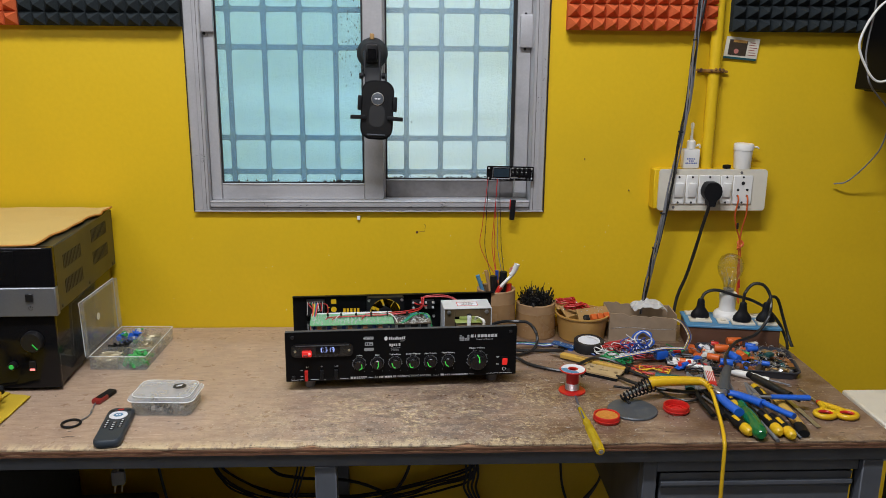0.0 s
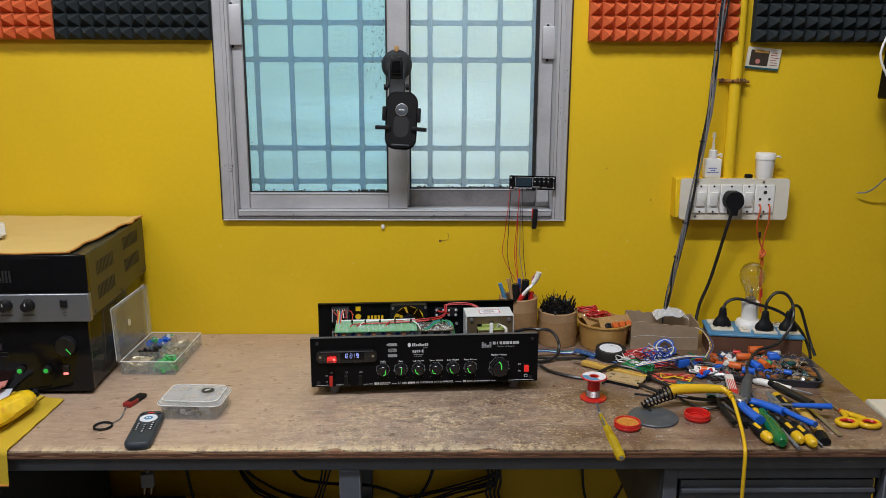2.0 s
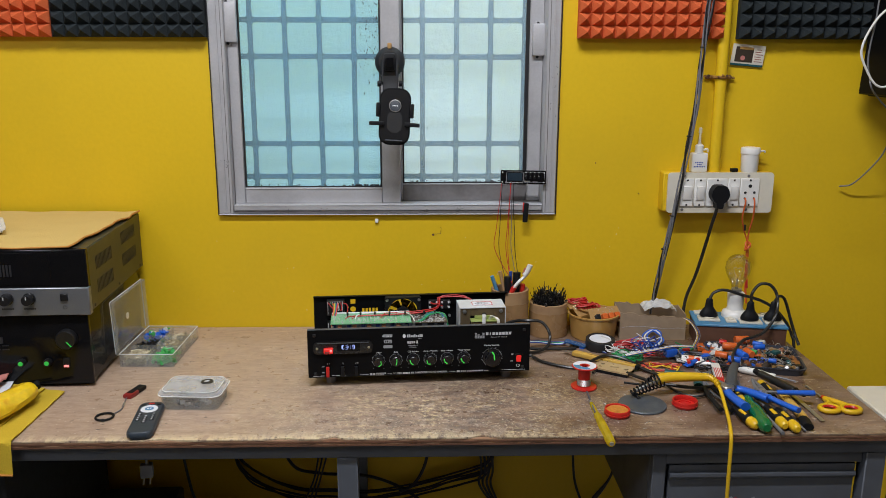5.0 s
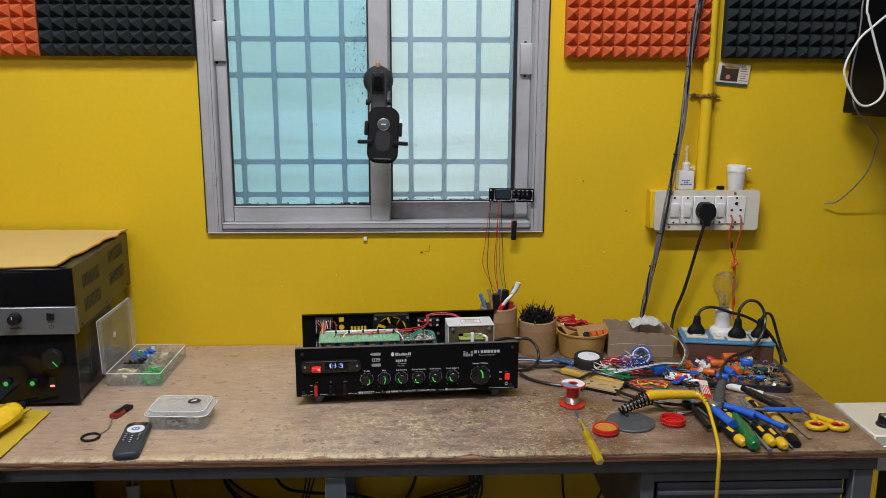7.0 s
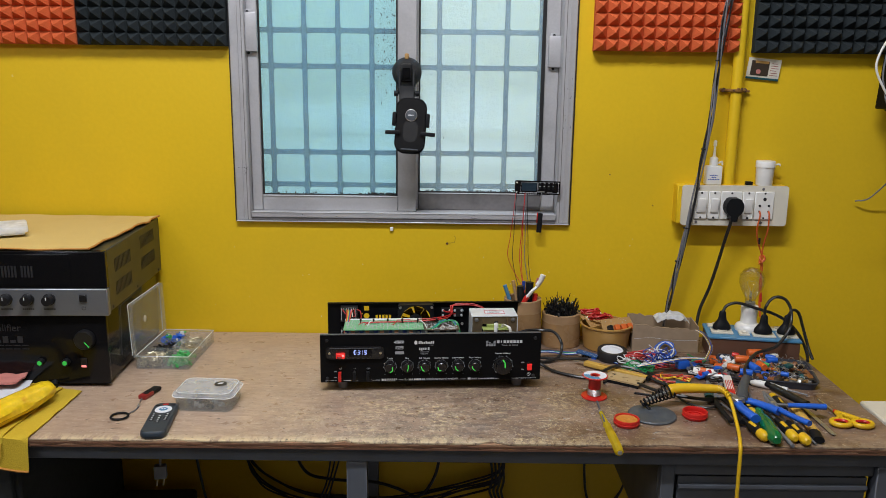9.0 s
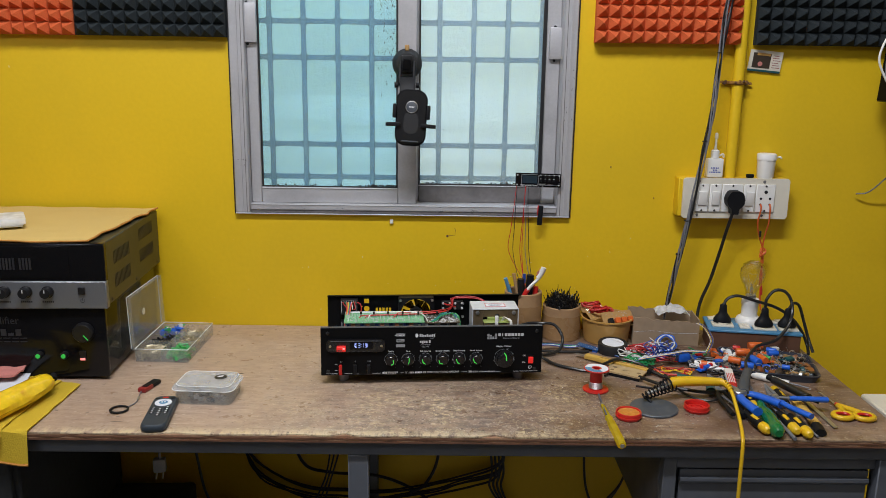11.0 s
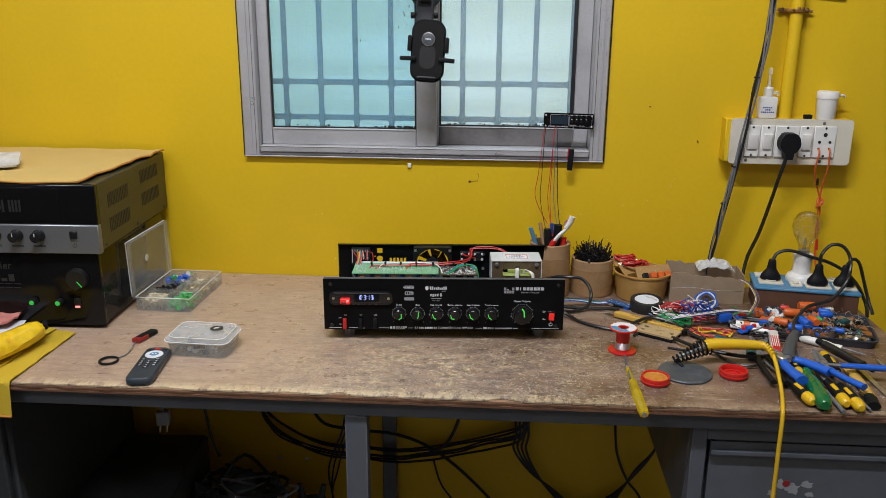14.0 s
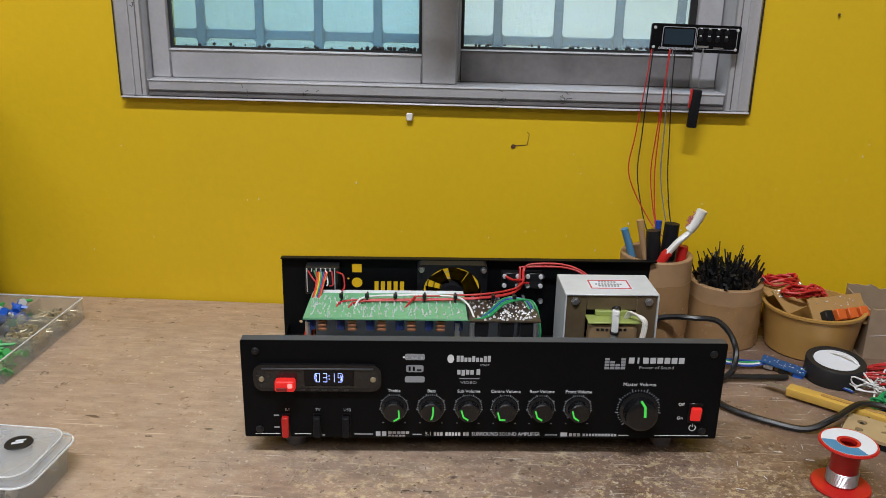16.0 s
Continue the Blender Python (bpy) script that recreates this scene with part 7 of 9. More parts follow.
tangle("wire_red", 0.556, -0.182, 9, 0.045, 0.024, 0.0013, "tangled red hookup wire on the bench", seed=3)
tangle("wire_white", 0.560, -0.215, 8, 0.050, 0.028, 0.0010, "tangled white hookup wire on the bench", seed=4)
tangle("wire_blue", 0.598, -0.205, 6, 0.030, 0.035, 0.0014, "tangled blue hookup wire on the bench", h=0.03, seed=5)
tangle("wire_green", 0.540, -0.262, 10, 0.036, 0.020, 0.0014, "coil of green hookup wire on the bench", seed=6)
tangle("wire_yellow", 0.605, -0.318, 4, 0.040, 0.024, 0.0013, "loop of yellow hookup wire on the bench", z=0.763, h=0.008, seed=7)
tangle("wire_red", 0.605, -0.312, 4, 0.042, 0.024, 0.0014, "loop of dark red hookup wire on the bench", z=0.763, h=0.008, seed=8)
tangle("wire_grey", 0.695, -0.250, 5, 0.050, 0.045, 0.0014, "loops of grey wire beside the tray", seed=9)
tangle("wire_black", 0.720, -0.330, 3, 0.050, 0.030, 0.0018, "loops of thin black cable on the bench", seed=10)
tangle("wire_green", 0.680, -0.205, 3, 0.030, 0.022, 0.0013, "bit of green wire by the carton", seed=11)
tangle("wire_black", 0.600, -0.200, 5, 0.055, 0.035, 0.0015, "loops of thin black wire under the others", seed=12)
tangle("wire_white", 0.605, -0.190, 3, 0.034, 0.022, 0.0010, "springy white hookup wire standing off the bench", h=0.04, seed=13)
tangle("wire_red", 0.610, -0.225, 5, 0.040, 0.024, 0.0012, "loose red hookup wire among the others", h=0.012, seed=14)
tangle("wire_orange", 0.600, -0.300, 3, 0.048, 0.026, 0.0010, "thin orange hookup wire looped on the bench", z=0.763, h=0.006, seed=15)
for k, mat in enumerate(("wire_white", "wire_blue", "wire_white", "wire_yellow", "wire_blue")):
    d = k * 0.0024
    wire(mat, [(0.510, -0.262 - d, 0.772), (0.545, -0.272 - d, 0.784), (0.600, -0.262 - d, 0.790), (0.650, -0.240 - d, 0.790), (0.695, -0.232 - d, 0.786)], 0.0009, "strand of a flat multicolour ribbon cable on the bench", "ribbon_strand")
for k, mat in enumerate(("wire_white", "wire_yellow", "wire_blue", "wire_grey")):
    d = k * 0.0026
    wire(mat, [(0.700 + d, -0.225, 0.780), (0.716 + d, -0.205, 0.800), (0.714 + d, -0.185, 0.815), (0.703 + d, -0.178, 0.828), (0.690 + d, -0.172, 0.834)], 0.0006, "strand of flat cable rising by the carton", "ribbon_strand")
wire("wire_white", [(0.498, -0.155, 0.786), (0.515, -0.175, 0.7875), (0.530, -0.205, 0.772), (0.520, -0.235, 0.765)], 0.0012, "white wire trailing off the roll of tape")
wire("wire_black", [(0.262, -0.126, 0.800), (0.300, -0.136, 0.816), (0.330, -0.150, 0.822), (0.362, -0.150, 0.818), (0.380, -0.165, 0.795), (0.372, -0.190, 0.772), (0.340, -0.210, 0.766), (0.312, -0.215, 0.768)], 0.0036, "thick black mains cord behind the amplifier", "mains_cord")
wire("wire_black", [(0.305, -0.200, 0.772), (0.350, -0.195, 0.768), (0.400, -0.190, 0.766), (0.440, -0.185, 0.765)], 0.0034, "black signal cable behind the amplifier", "signal_cable")
wire("wire_black", [(0.308, -0.230, 0.775), (0.330, -0.245, 0.768), (0.350, -0.268, 0.7645), (0.385, -0.292, 0.764), (0.420, -0.305, 0.7645), (0.450, -0.300, 0.777), (0.490, -0.272, 0.7795), (0.530, -0.285, 0.776), (0.560, -0.320, 0.768), (0.590, -0.352, 0.7645)], 0.0036, "black mains cord snaking over the bench", "mains_cord")
for k, mat in enumerate(("wire_blue", "wire_white", "wire_green", "wire_blue")):
    wire(mat, [(0.306, -0.185 + k * 0.003, 0.778), (0.350, -0.168 + k * 0.003, 0.774), (0.398, -0.160 + k * 0.003, 0.7655 + k * 0.001), (0.425, -0.158 + k * 0.002, 0.769)], 0.0013, "thin signal wire running to a small blue board")
    wire(mat, [(0.462, -0.165 - k * 0.002, 0.768), (0.485, -0.190 - k * 0.001, 0.764), (0.505, -0.215 + k * 0.002, 0.7635)], 0.0012, "thin signal wire leaving a small blue board")


def blue_board():
    o = thing("small_board", "small blue circuit board with sockets on the bench", "circuit board", at(0.443, -0.160, 0.7635, -28, 0, 6))
    part("board", bx(B(), -0.026, 0.026, -0.011, 0.011, 0.004, 0.0056), M["pcb_blue"], o)
    for x, mat in ((-0.016, "zinc"), (0.002, "black_plastic"), (0.019, "blue")):
        part("socket", bx(B(), x - 0.006, x + 0.006, -0.009, 0.006, -0.003, 0.0038, 0.0008), M[mat], o)
    so = B()
    for k in range(26):
        bmesh.ops.create_icosphere(so, subdivisions=1, radius=0.0008, matrix=Matrix.Translation((rnd.uniform(-0.024, 0.024), rnd.uniform(-0.009, 0.009), 0.0058)))
    part("solder", so, M["solder"], o)


blue_board()


def tape_roll():
    o = thing("tape_roll", "roll of black insulating tape with a white face", "tape", at(0.4985, -0.172, 0.7605, 0, 4))
    part("tape", lathe(B(), [(0.020, 0), (0.0335, 0), (0.034, 0.001), (0.034, 0.0235), (0.0332, 0.0245), (0.0265, 0.0246), (0.0255, 0.0230), (0.020, 0.0225), (0.020, 0)], 44), M["rubber"], o)
    part("core", lathe(B(), [(0.0, 0.0228), (0.0195, 0.0234), (0.0250, 0.0240), (0.0253, 0.0232), (0.0195, 0.0226), (0, 0.0222)], 40), M["paper"], o, "white paper face")


tape_roll()


def cutter():
    o = thing("cutter_knife", "yellow snap-off cutter knife, blade out, on the bench", "cutter knife", at(0.480, -0.262, 0.768, -36.5))
    part("handle", bx(B(), -0.066, 0.085, -0.0085, 0.0085, -0.0045, 0.0055, 0.0025, 2), M["cutter_tan"], o)
    part("slide", bx(B(), -0.030, 0.080, -0.0022, 0.0022, 0.0056, 0.0066, 0.0004), M["amber"], o)
    part("end_cap", bx(B(), 0.0852, 0.0935, -0.0088, 0.0088, -0.0045, 0.0058, 0.0025, 2), M["soft_black"], o)
    part("blade", prism(B(), [(-0.094, -0.0045), (-0.066, -0.0045), (-0.066, 0.0045), (-0.088, 0.0045)], 0.0002, 0.0009), M["zinc"], o, "bright snap-off blade")


cutter()


def perf_board():
    o = thing("mounting_plate", "tan drilled mounting plate lying on the bench", "mounting plate", at(0.497, -0.318, 0.7605, -33))
    holes = [circle(-0.026, 0.008, 0.0050, 16), circle(-0.026, -0.010, 0.0042, 16), circle(0.030, 0.000, 0.005, 16), circle(-0.004, 0.014, 0.0018, 8), circle(0.012, -0.012, 0.0018, 8), [(-0.006, -0.004), (0.012, 0.002), (0.012, 0.006), (-0.006, 0.000)]]
    part("plate", sheet_with_holes(rounded(0.082, 0.046, 0.002, 3), holes, 0.0035), M["plate_tan"], o, m=Matrix.Translation((0, 0, 0.0085)))
    part("edge_block", bx(B(), -0.040, 0.040, -0.0225, -0.0185, 0.0, 0.0066, 0.0006), M["soft_black"], o)
    part("edge_block", bx(B(), -0.040, 0.040, 0.0185, 0.0225, 0.0, 0.0066, 0.0006), M["soft_black"], o)


perf_board()


def solder_spool():
    o = thing("solder_spool", "red plastic spool of solder wire standing on the bench", "solder spool", at(0.4165, -0.402, 0.7602))
    part("base_flange", lathe(B(), [(0, 0), (0.0262, 0), (0.0270, 0.0015), (0.0262, 0.0034), (0.0150, 0.0040), (0, 0.0040)], 40), M["red"], o)
    part("drum", lathe(B(), [(0.0128, 0.004), (0.0128, 0.0445)], 30), M["red"], o)
    w = B()
    line = [(0.0136 * math.cos(q), 0.0136 * math.sin(q), 0.0055 + q / 6.283 * 0.0012) for q in [k * 0.35 for k in range(200)]]
    sweep(w, line, 0.0008, 5, 1)
    part("solder_wire", w, M["zinc"], o, "bright wound solder wire")
    part("top_flange", lathe(B(), [(0.0075, 0.0440), (0.0255, 0.0450), (0.0265, 0.0462), (0.0258, 0.0478), (0.0075, 0.0478), (0.0075, 0.0440)], 40), M["red"], o)
    part("label", lathe(B(), [(0.0105, 0.0479), (0.0105, 0.0483), (0.0240, 0.0483), (0.0240, 0.0479)], 40), M["paper"], o, "round paper label in white and blue")
    bl = B()
    n = 16
    a0, a1 = radians(170), radians(290)
    ring = [(0.0112 * math.cos(a0 + (a1 - a0) * k / n), 0.0112 * math.sin(a0 + (a1 - a0) * k / n)) for k in range(n + 1)] + [(0.0238 * math.cos(a1 + (a0 - a1) * k / n), 0.0238 * math.sin(a1 + (a0 - a1) * k / n)) for k in range(n + 1)]
    prism(bl, ring, 0.0483, 0.0485)
    part("label_print", bl, M["blue_board"], o)


solder_spool()


def yellow_driver():
    o = thing("screwdriver", "small screwdriver with a clear yellow handle on the bench", "screwdriver", at(0, 0, 0))
    part("shaft", sweep(B(), [(0.4170, -0.434, 0.7632), (0.4124, -0.540, 0.7655)], 0.0021, 8, 1), M["steel"], o)
    m = Matrix.Translation((0.4137, -0.462, 0.7640)) @ Matrix.Rotation(radians(1.3), 4, "Z") @ Matrix.Rotation(radians(91.6), 4, "X")
    part("collar", lathe(B(), [(0.0021, 0.020), (0.0034, 0.021), (0.0034, 0.0279), (0.0021, 0.0279)], 12, m), M["zinc"], o)
    part("handle", lathe(B(), [(0, 0.028), (0.0036, 0.028), (0.0042, 0.040), (0.0050, 0.062), (0.0056, 0.078), (0.0080, 0.088), (0.0064, 0.096), (0.0080, 0.106), (0.0088, 0.130), (0.0090, 0.180), (0.0084, 0.190), (0.0060, 0.194), (0, 0.194)], 8, m), M["clear_amber"], o, "clear yellow fluted handle")
    part("end", lathe(B(), [(0, 0.1941), (0.0042, 0.1941), (0.0038, 0.1956), (0, 0.1956)], 12, m), M["zinc"], o)


yellow_driver()


def flux_lid(x, y, label, full):
    o = thing("red_lid", label, "lid", at(x, y, 0.7602))
    part("lid", lathe(B(), [(0, 0), (0.0225, 0), (0.0238, 0.0015), (0.0245, 0.0125), (0.0238, 0.0135), (0.0218, 0.0135), (0.0212, 0.0125), (0.0210, 0.004), (0, 0.004)], 40), M["red"], o)
    part("rib", lathe(B(), [(0.0238, 0.004), (0.0252, 0.0046), (0.0252, 0.0062), (0.0240, 0.0068)], 40), M["red"], o)
    if full:
        bm = lathe(B(), [(0, 0.0105), (0.008, 0.0112), (0.016, 0.0106), (0.0206, 0.0110), (0.0208, 0.0042)], 30)
        for v in bm.verts:
            if v.co.z > 0.006:
                v.co.z += 0.0012 * noise.noise(v.co * 220)
        part("flux", bm, M["flux"], o, "amber soldering flux")
    else:
        part("ring", lathe(B(), [(0.013, 0.004), (0.013, 0.006), (0.0145, 0.006), (0.0145, 0.004)], 30), M["red"], o)


flux_lid(0.455, -0.538, "red plastic lid filled with amber flux", True)
flux_lid(0.598, -0.500, "empty red plastic lid lying open side up", False)


def iron_and_stand():
    s = thing("iron_stand", "grey round iron stand with a black coil holder", "soldering iron stand", at(0.515, -0.496, 0.7602))
    part("base", lathe(B(), [(0, 0), (0.0455, 0), (0.047, 0.001), (0.047, 0.003), (0.0455, 0.0045), (0, 0.0045)], 56), M["disc_grey"], s)
    c = B()
    p0, p1 = Vector((-0.016, 0.028, 0.012)), Vector((0.046, 0.046, 0.036))
    d = (p1 - p0).normalized()
    u = d.cross(Vector((0, 0, 1))).normalized()
    w = u.cross(d)
    pts = []
    for k in range(150):
        f = k / 149
        r = 0.0065 + 0.0095 * f ** 1.3
        q = f * 2 * math.pi * 9
        pts.append(p0 + (p1 - p0) * f + r * (math.cos(q) * u + math.sin(q) * w))
    sweep(c, pts, 0.0018, 6, 1)
    part("coil", c, M["soft_black"], s, "blackened spring coil")
    part("bracket", sweep(B(), [(0.0, 0.020, 0.0045), (-0.006, 0.026, 0.010), (-0.010, 0.028, 0.016)], 0.003, 8, 5), M["soft_black"], s)
    i = thing("soldering_iron", "yellow soldering iron resting in its coil stand", "soldering iron", at(0, 0, 0))
    a = Vector((0.515, -0.496, 0.7602)) + p1
    part("barrel", sweep(B(), [Vector((0.515, -0.496, 0.7602)) + p0 + Vector((0.01, 0.004, 0.006)), a + Vector((0.006, 0.001, 0.001))], 0.0038, 10, 1), M["zinc"], i)
    part("handle", sweep(B(), [a, a + Vector((0.018, 0.001, 0.003)), a + Vector((0.060, 0.001, 0.004)), a + Vector((0.092, -0.001, 0.004))], (0.0118, 0.0084), 16, 8), M["yellow"], i, "yellow moulded handle")
    part("collar", sweep(B(), [a + Vector((-0.004, 0, -0.001)), a + Vector((0.001, 0, 0))], 0.0110, 16, 1), M["yellow"], i)
    h = a + Vector((0.090, -0.001, 0.004))
    for k in range(8):
        f = k / 8
        q = h + Vector((0.016 * math.sin(f * 1.7), -0.040 * f * f - 0.006 * f, 0.004 * math.sin(f * 3) - 0.004 * f))
        part("strain_rib", lathe(B(), [(0.0035, -0.0020), (0.0086 - 0.0026 * f, -0.0014), (0.0086 - 0.0026 * f, 0.0014), (0.0035, 0.0020)], 12, Matrix.Translation(q) @ Matrix.Rotation(radians(90), 4, "Y") @ Matrix.Rotation(radians(70 * f), 4, "X")), M["yellow"], i)
    part("cord", sweep(B(), [h, h + Vector((0.010, -0.010, 0.003)), h + Vector((0.016, -0.040, -0.004)), (0.664, -0.545, 0.772), (0.652, -0.598, 0.7665), (0.643, -0.628, 0.7655), (0.6405, -0.640, 0.752), (0.6395, -0.644, 0.70), (0.640, -0.646, 0.55), (0.636, -0.650, 0.30), (0.62, -0.660, 0.05), (0.60, -0.70, 0.006)], 0.0036, 10, 8), M["yellow"], i, "yellow power cord over the bench edge")


iron_and_stand()

# ---- hand tools ----
def grip(o, pts, r, mat, flat=0.75):
    return part("handle", sweep(B(), pts, r, 12, 8, flat), M[mat], o)


def pliers(label, jaw, pivot, ends, mat, r, z):
    """Two curved sleeved handles, a riveted joint and tapered jaws."""
    o = thing("pliers", label, "pliers", at(0, 0, z))
    J, P = Vector((*jaw, 0.004)), Vector((*pivot, 0.004))
    d = (J - P)
    side = Vector((-d.y, d.x, 0)).normalized()
    for s, e in zip((1, -1), ends):
        E = Vector((*e, 0.004))
        mid = P + (E - P) * 0.45 + side * s * -0.007
        part("shank", sweep(B(), [P + side * s * 0.003, P + (mid - P) * 0.45, mid], 0.0042, 8, 5, 0.7), M["wire_grey"], o)
        grip(o, [P + (mid - P) * 0.55, mid, P + (E - P) * 0.75 + side * s * -0.004, E], (r * 0.8, r), mat)
        part("jaw", sweep(B(), [P + side * s * 0.005, P + d * 0.4 + side * s * 0.005, J + side * s * 0.0008], (0.0062, 0.0020), 8, 4, 0.8), M["wire_grey"], o)
    part("rivet", lathe(B(), [(0, 0.0095), (0.0055, 0.009), (0.0065, 0.003), (0, 0.003)], 16, Matrix.Translation(P - Vector((0, 0, 0.004)))), M["zinc"], o)


pliers("cutting pliers with thick blue grips on the bench", (0.674, -0.412), (0.690, -0.456), ((0.754, -0.524), (0.695, -0.560)), "blue", 0.0112, 0.780)
pliers("slim pliers with long blue grips on the bench", (0.758, -0.430), (0.751, -0.496), ((0.852, -0.505), (0.786, -0.585)), "blue", 0.0080, 0.783)
pliers("old side cutters with worn black grips", (0.672, -0.338), (0.667, -0.398), ((0.674, -0.548), (0.654, -0.545)), "soft_black", 0.0055, 0.768)
pliers("old combination pliers with dark teal grips", (0.700, -0.350), (0.676, -0.378), ((0.600, -0.354), (0.648, -0.432)), "teal", 0.0100, 0.768)


def driver(label, a, b, tip, r, mats, z=0.771, cat="screwdriver"):
    """A screwdriver: fluted handle from a to b (its end), shaft from a to tip."""
    o = thing("screwdriver", label, cat, at(0, 0, 0))
    A, Bv, T = Vector((*a, z)), Vector((*b, z)), Vector((*tip, z - 0.002))
    v = Bv - A
    rot = v.to_track_quat("Z", "Y").to_matrix().to_4x4()
    L = v.length
    m = Matrix.Translation(A) @ rot
    part("handle", lathe(B(), [(0, 0), (r * 0.62, 0), (r * 0.68, L * 0.10), (r * 0.58, L * 0.18), (r * 0.92, L * 0.36), (r, L * 0.55), (r * 0.97, L * 0.72)], 14, m), M[mats[0]], o)
    part("end", lathe(B(), [(r * 0.99, L * 0.72), (r, L * 0.88), (r * 0.85, L * 0.96), (r * 0.5, L), (0, L)], 14, m), M[mats[1]], o)
    if mats[0] != mats[1]:
        part("inlay", bx(B(), -r * 0.35, r * 0.35, r * 0.55, r * 0.99, L * 0.30, L * 0.60, 0.001, 1, m @ Matrix.Rotation(radians(20), 4, "Z")), M[mats[1]], o)
    part("shaft", sweep(B(), [T, A], (r * 0.22, r * 0.26), 8, 1), M["wire_grey"], o)


driver("screwdriver with black and yellow grip on the bench", (0.682, -0.536), (0.6955, -0.616), (0.666, -0.450), 0.0098, ("soft_black", "yellow"))
driver("screwdriver with black and yellow grip on the bench", (0.746, -0.534), (0.748, -0.618), (0.743, -0.440), 0.0100, ("soft_black", "yellow"))
driver("screwdriver with black and yellow grip on the bench", (0.763, -0.546), (0.765, -0.632), (0.761, -0.460), 0.0098, ("soft_black", "yellow"))
driver("large screwdriver with a clear green handle", (0.722, -0.500), (0.708, -0.632), (0.738, -0.405), 0.0138, ("green", "green"), 0.774)
driver("screwdriver with black and yellow grip under the pliers", (0.783, -0.484), (0.784, -0.408), (0.782, -0.545), 0.0090, ("soft_black", "yellow"), 0.770)
driver("stub of a yellow-ended screwdriver among the pliers", (0.716, -0.452), (0.708, -0.512), (0.724, -0.400), 0.0090, ("soft_black", "yellow"), 0.772)
driver("screwdriver with a white handle on the bench", (0.833, -0.372), (0.770, -0.327), (0.866, -0.396), 0.0078, ("white_plastic", "white_plastic"), 0.768)
wire("wire_black", [(0.449, -0.335, 0.765), (0.478, -0.296, 0.766), (0.518, -0.266, 0.769), (0.554, -0.275, 0.769), (0.576, -0.315, 0.767), (0.587, -0.364, 0.765), (0.593, -0.423, 0.765), (0.610, -0.453, 0.765), (0.636, -0.467, 0.766), (0.664, -0.456, 0.768)], 0.0026, "thin black cable curling over the bench", "loose_cable")
wire("wire_white", [(0.530, -0.118, 0.769), (0.545, -0.167, 0.768), (0.558, -0.198, 0.768), (0.585, -0.210, 0.768)], 0.0022, "short white lead curling out of the tangle")
for mat, dx in (("blue", 0.0), ("wire_white", 0.006), ("blue", 0.012)):
    wire(mat, [(0.596 + dx, -0.135, 0.768), (0.592 + dx, -0.180, 0.772), (0.604 + dx, -0.210, 0.776), (0.632 + dx, -0.190, 0.784), (0.650 - dx, -0.140, 0.788), (0.628, -0.126 - dx, 0.788), (0.602 + dx, -0.158, 0.780), (0.612 + dx, -0.216, 0.772), (0.660, -0.222 + dx, 0.768)], 0.0018, "blue and white looped lead standing up from the tangle")


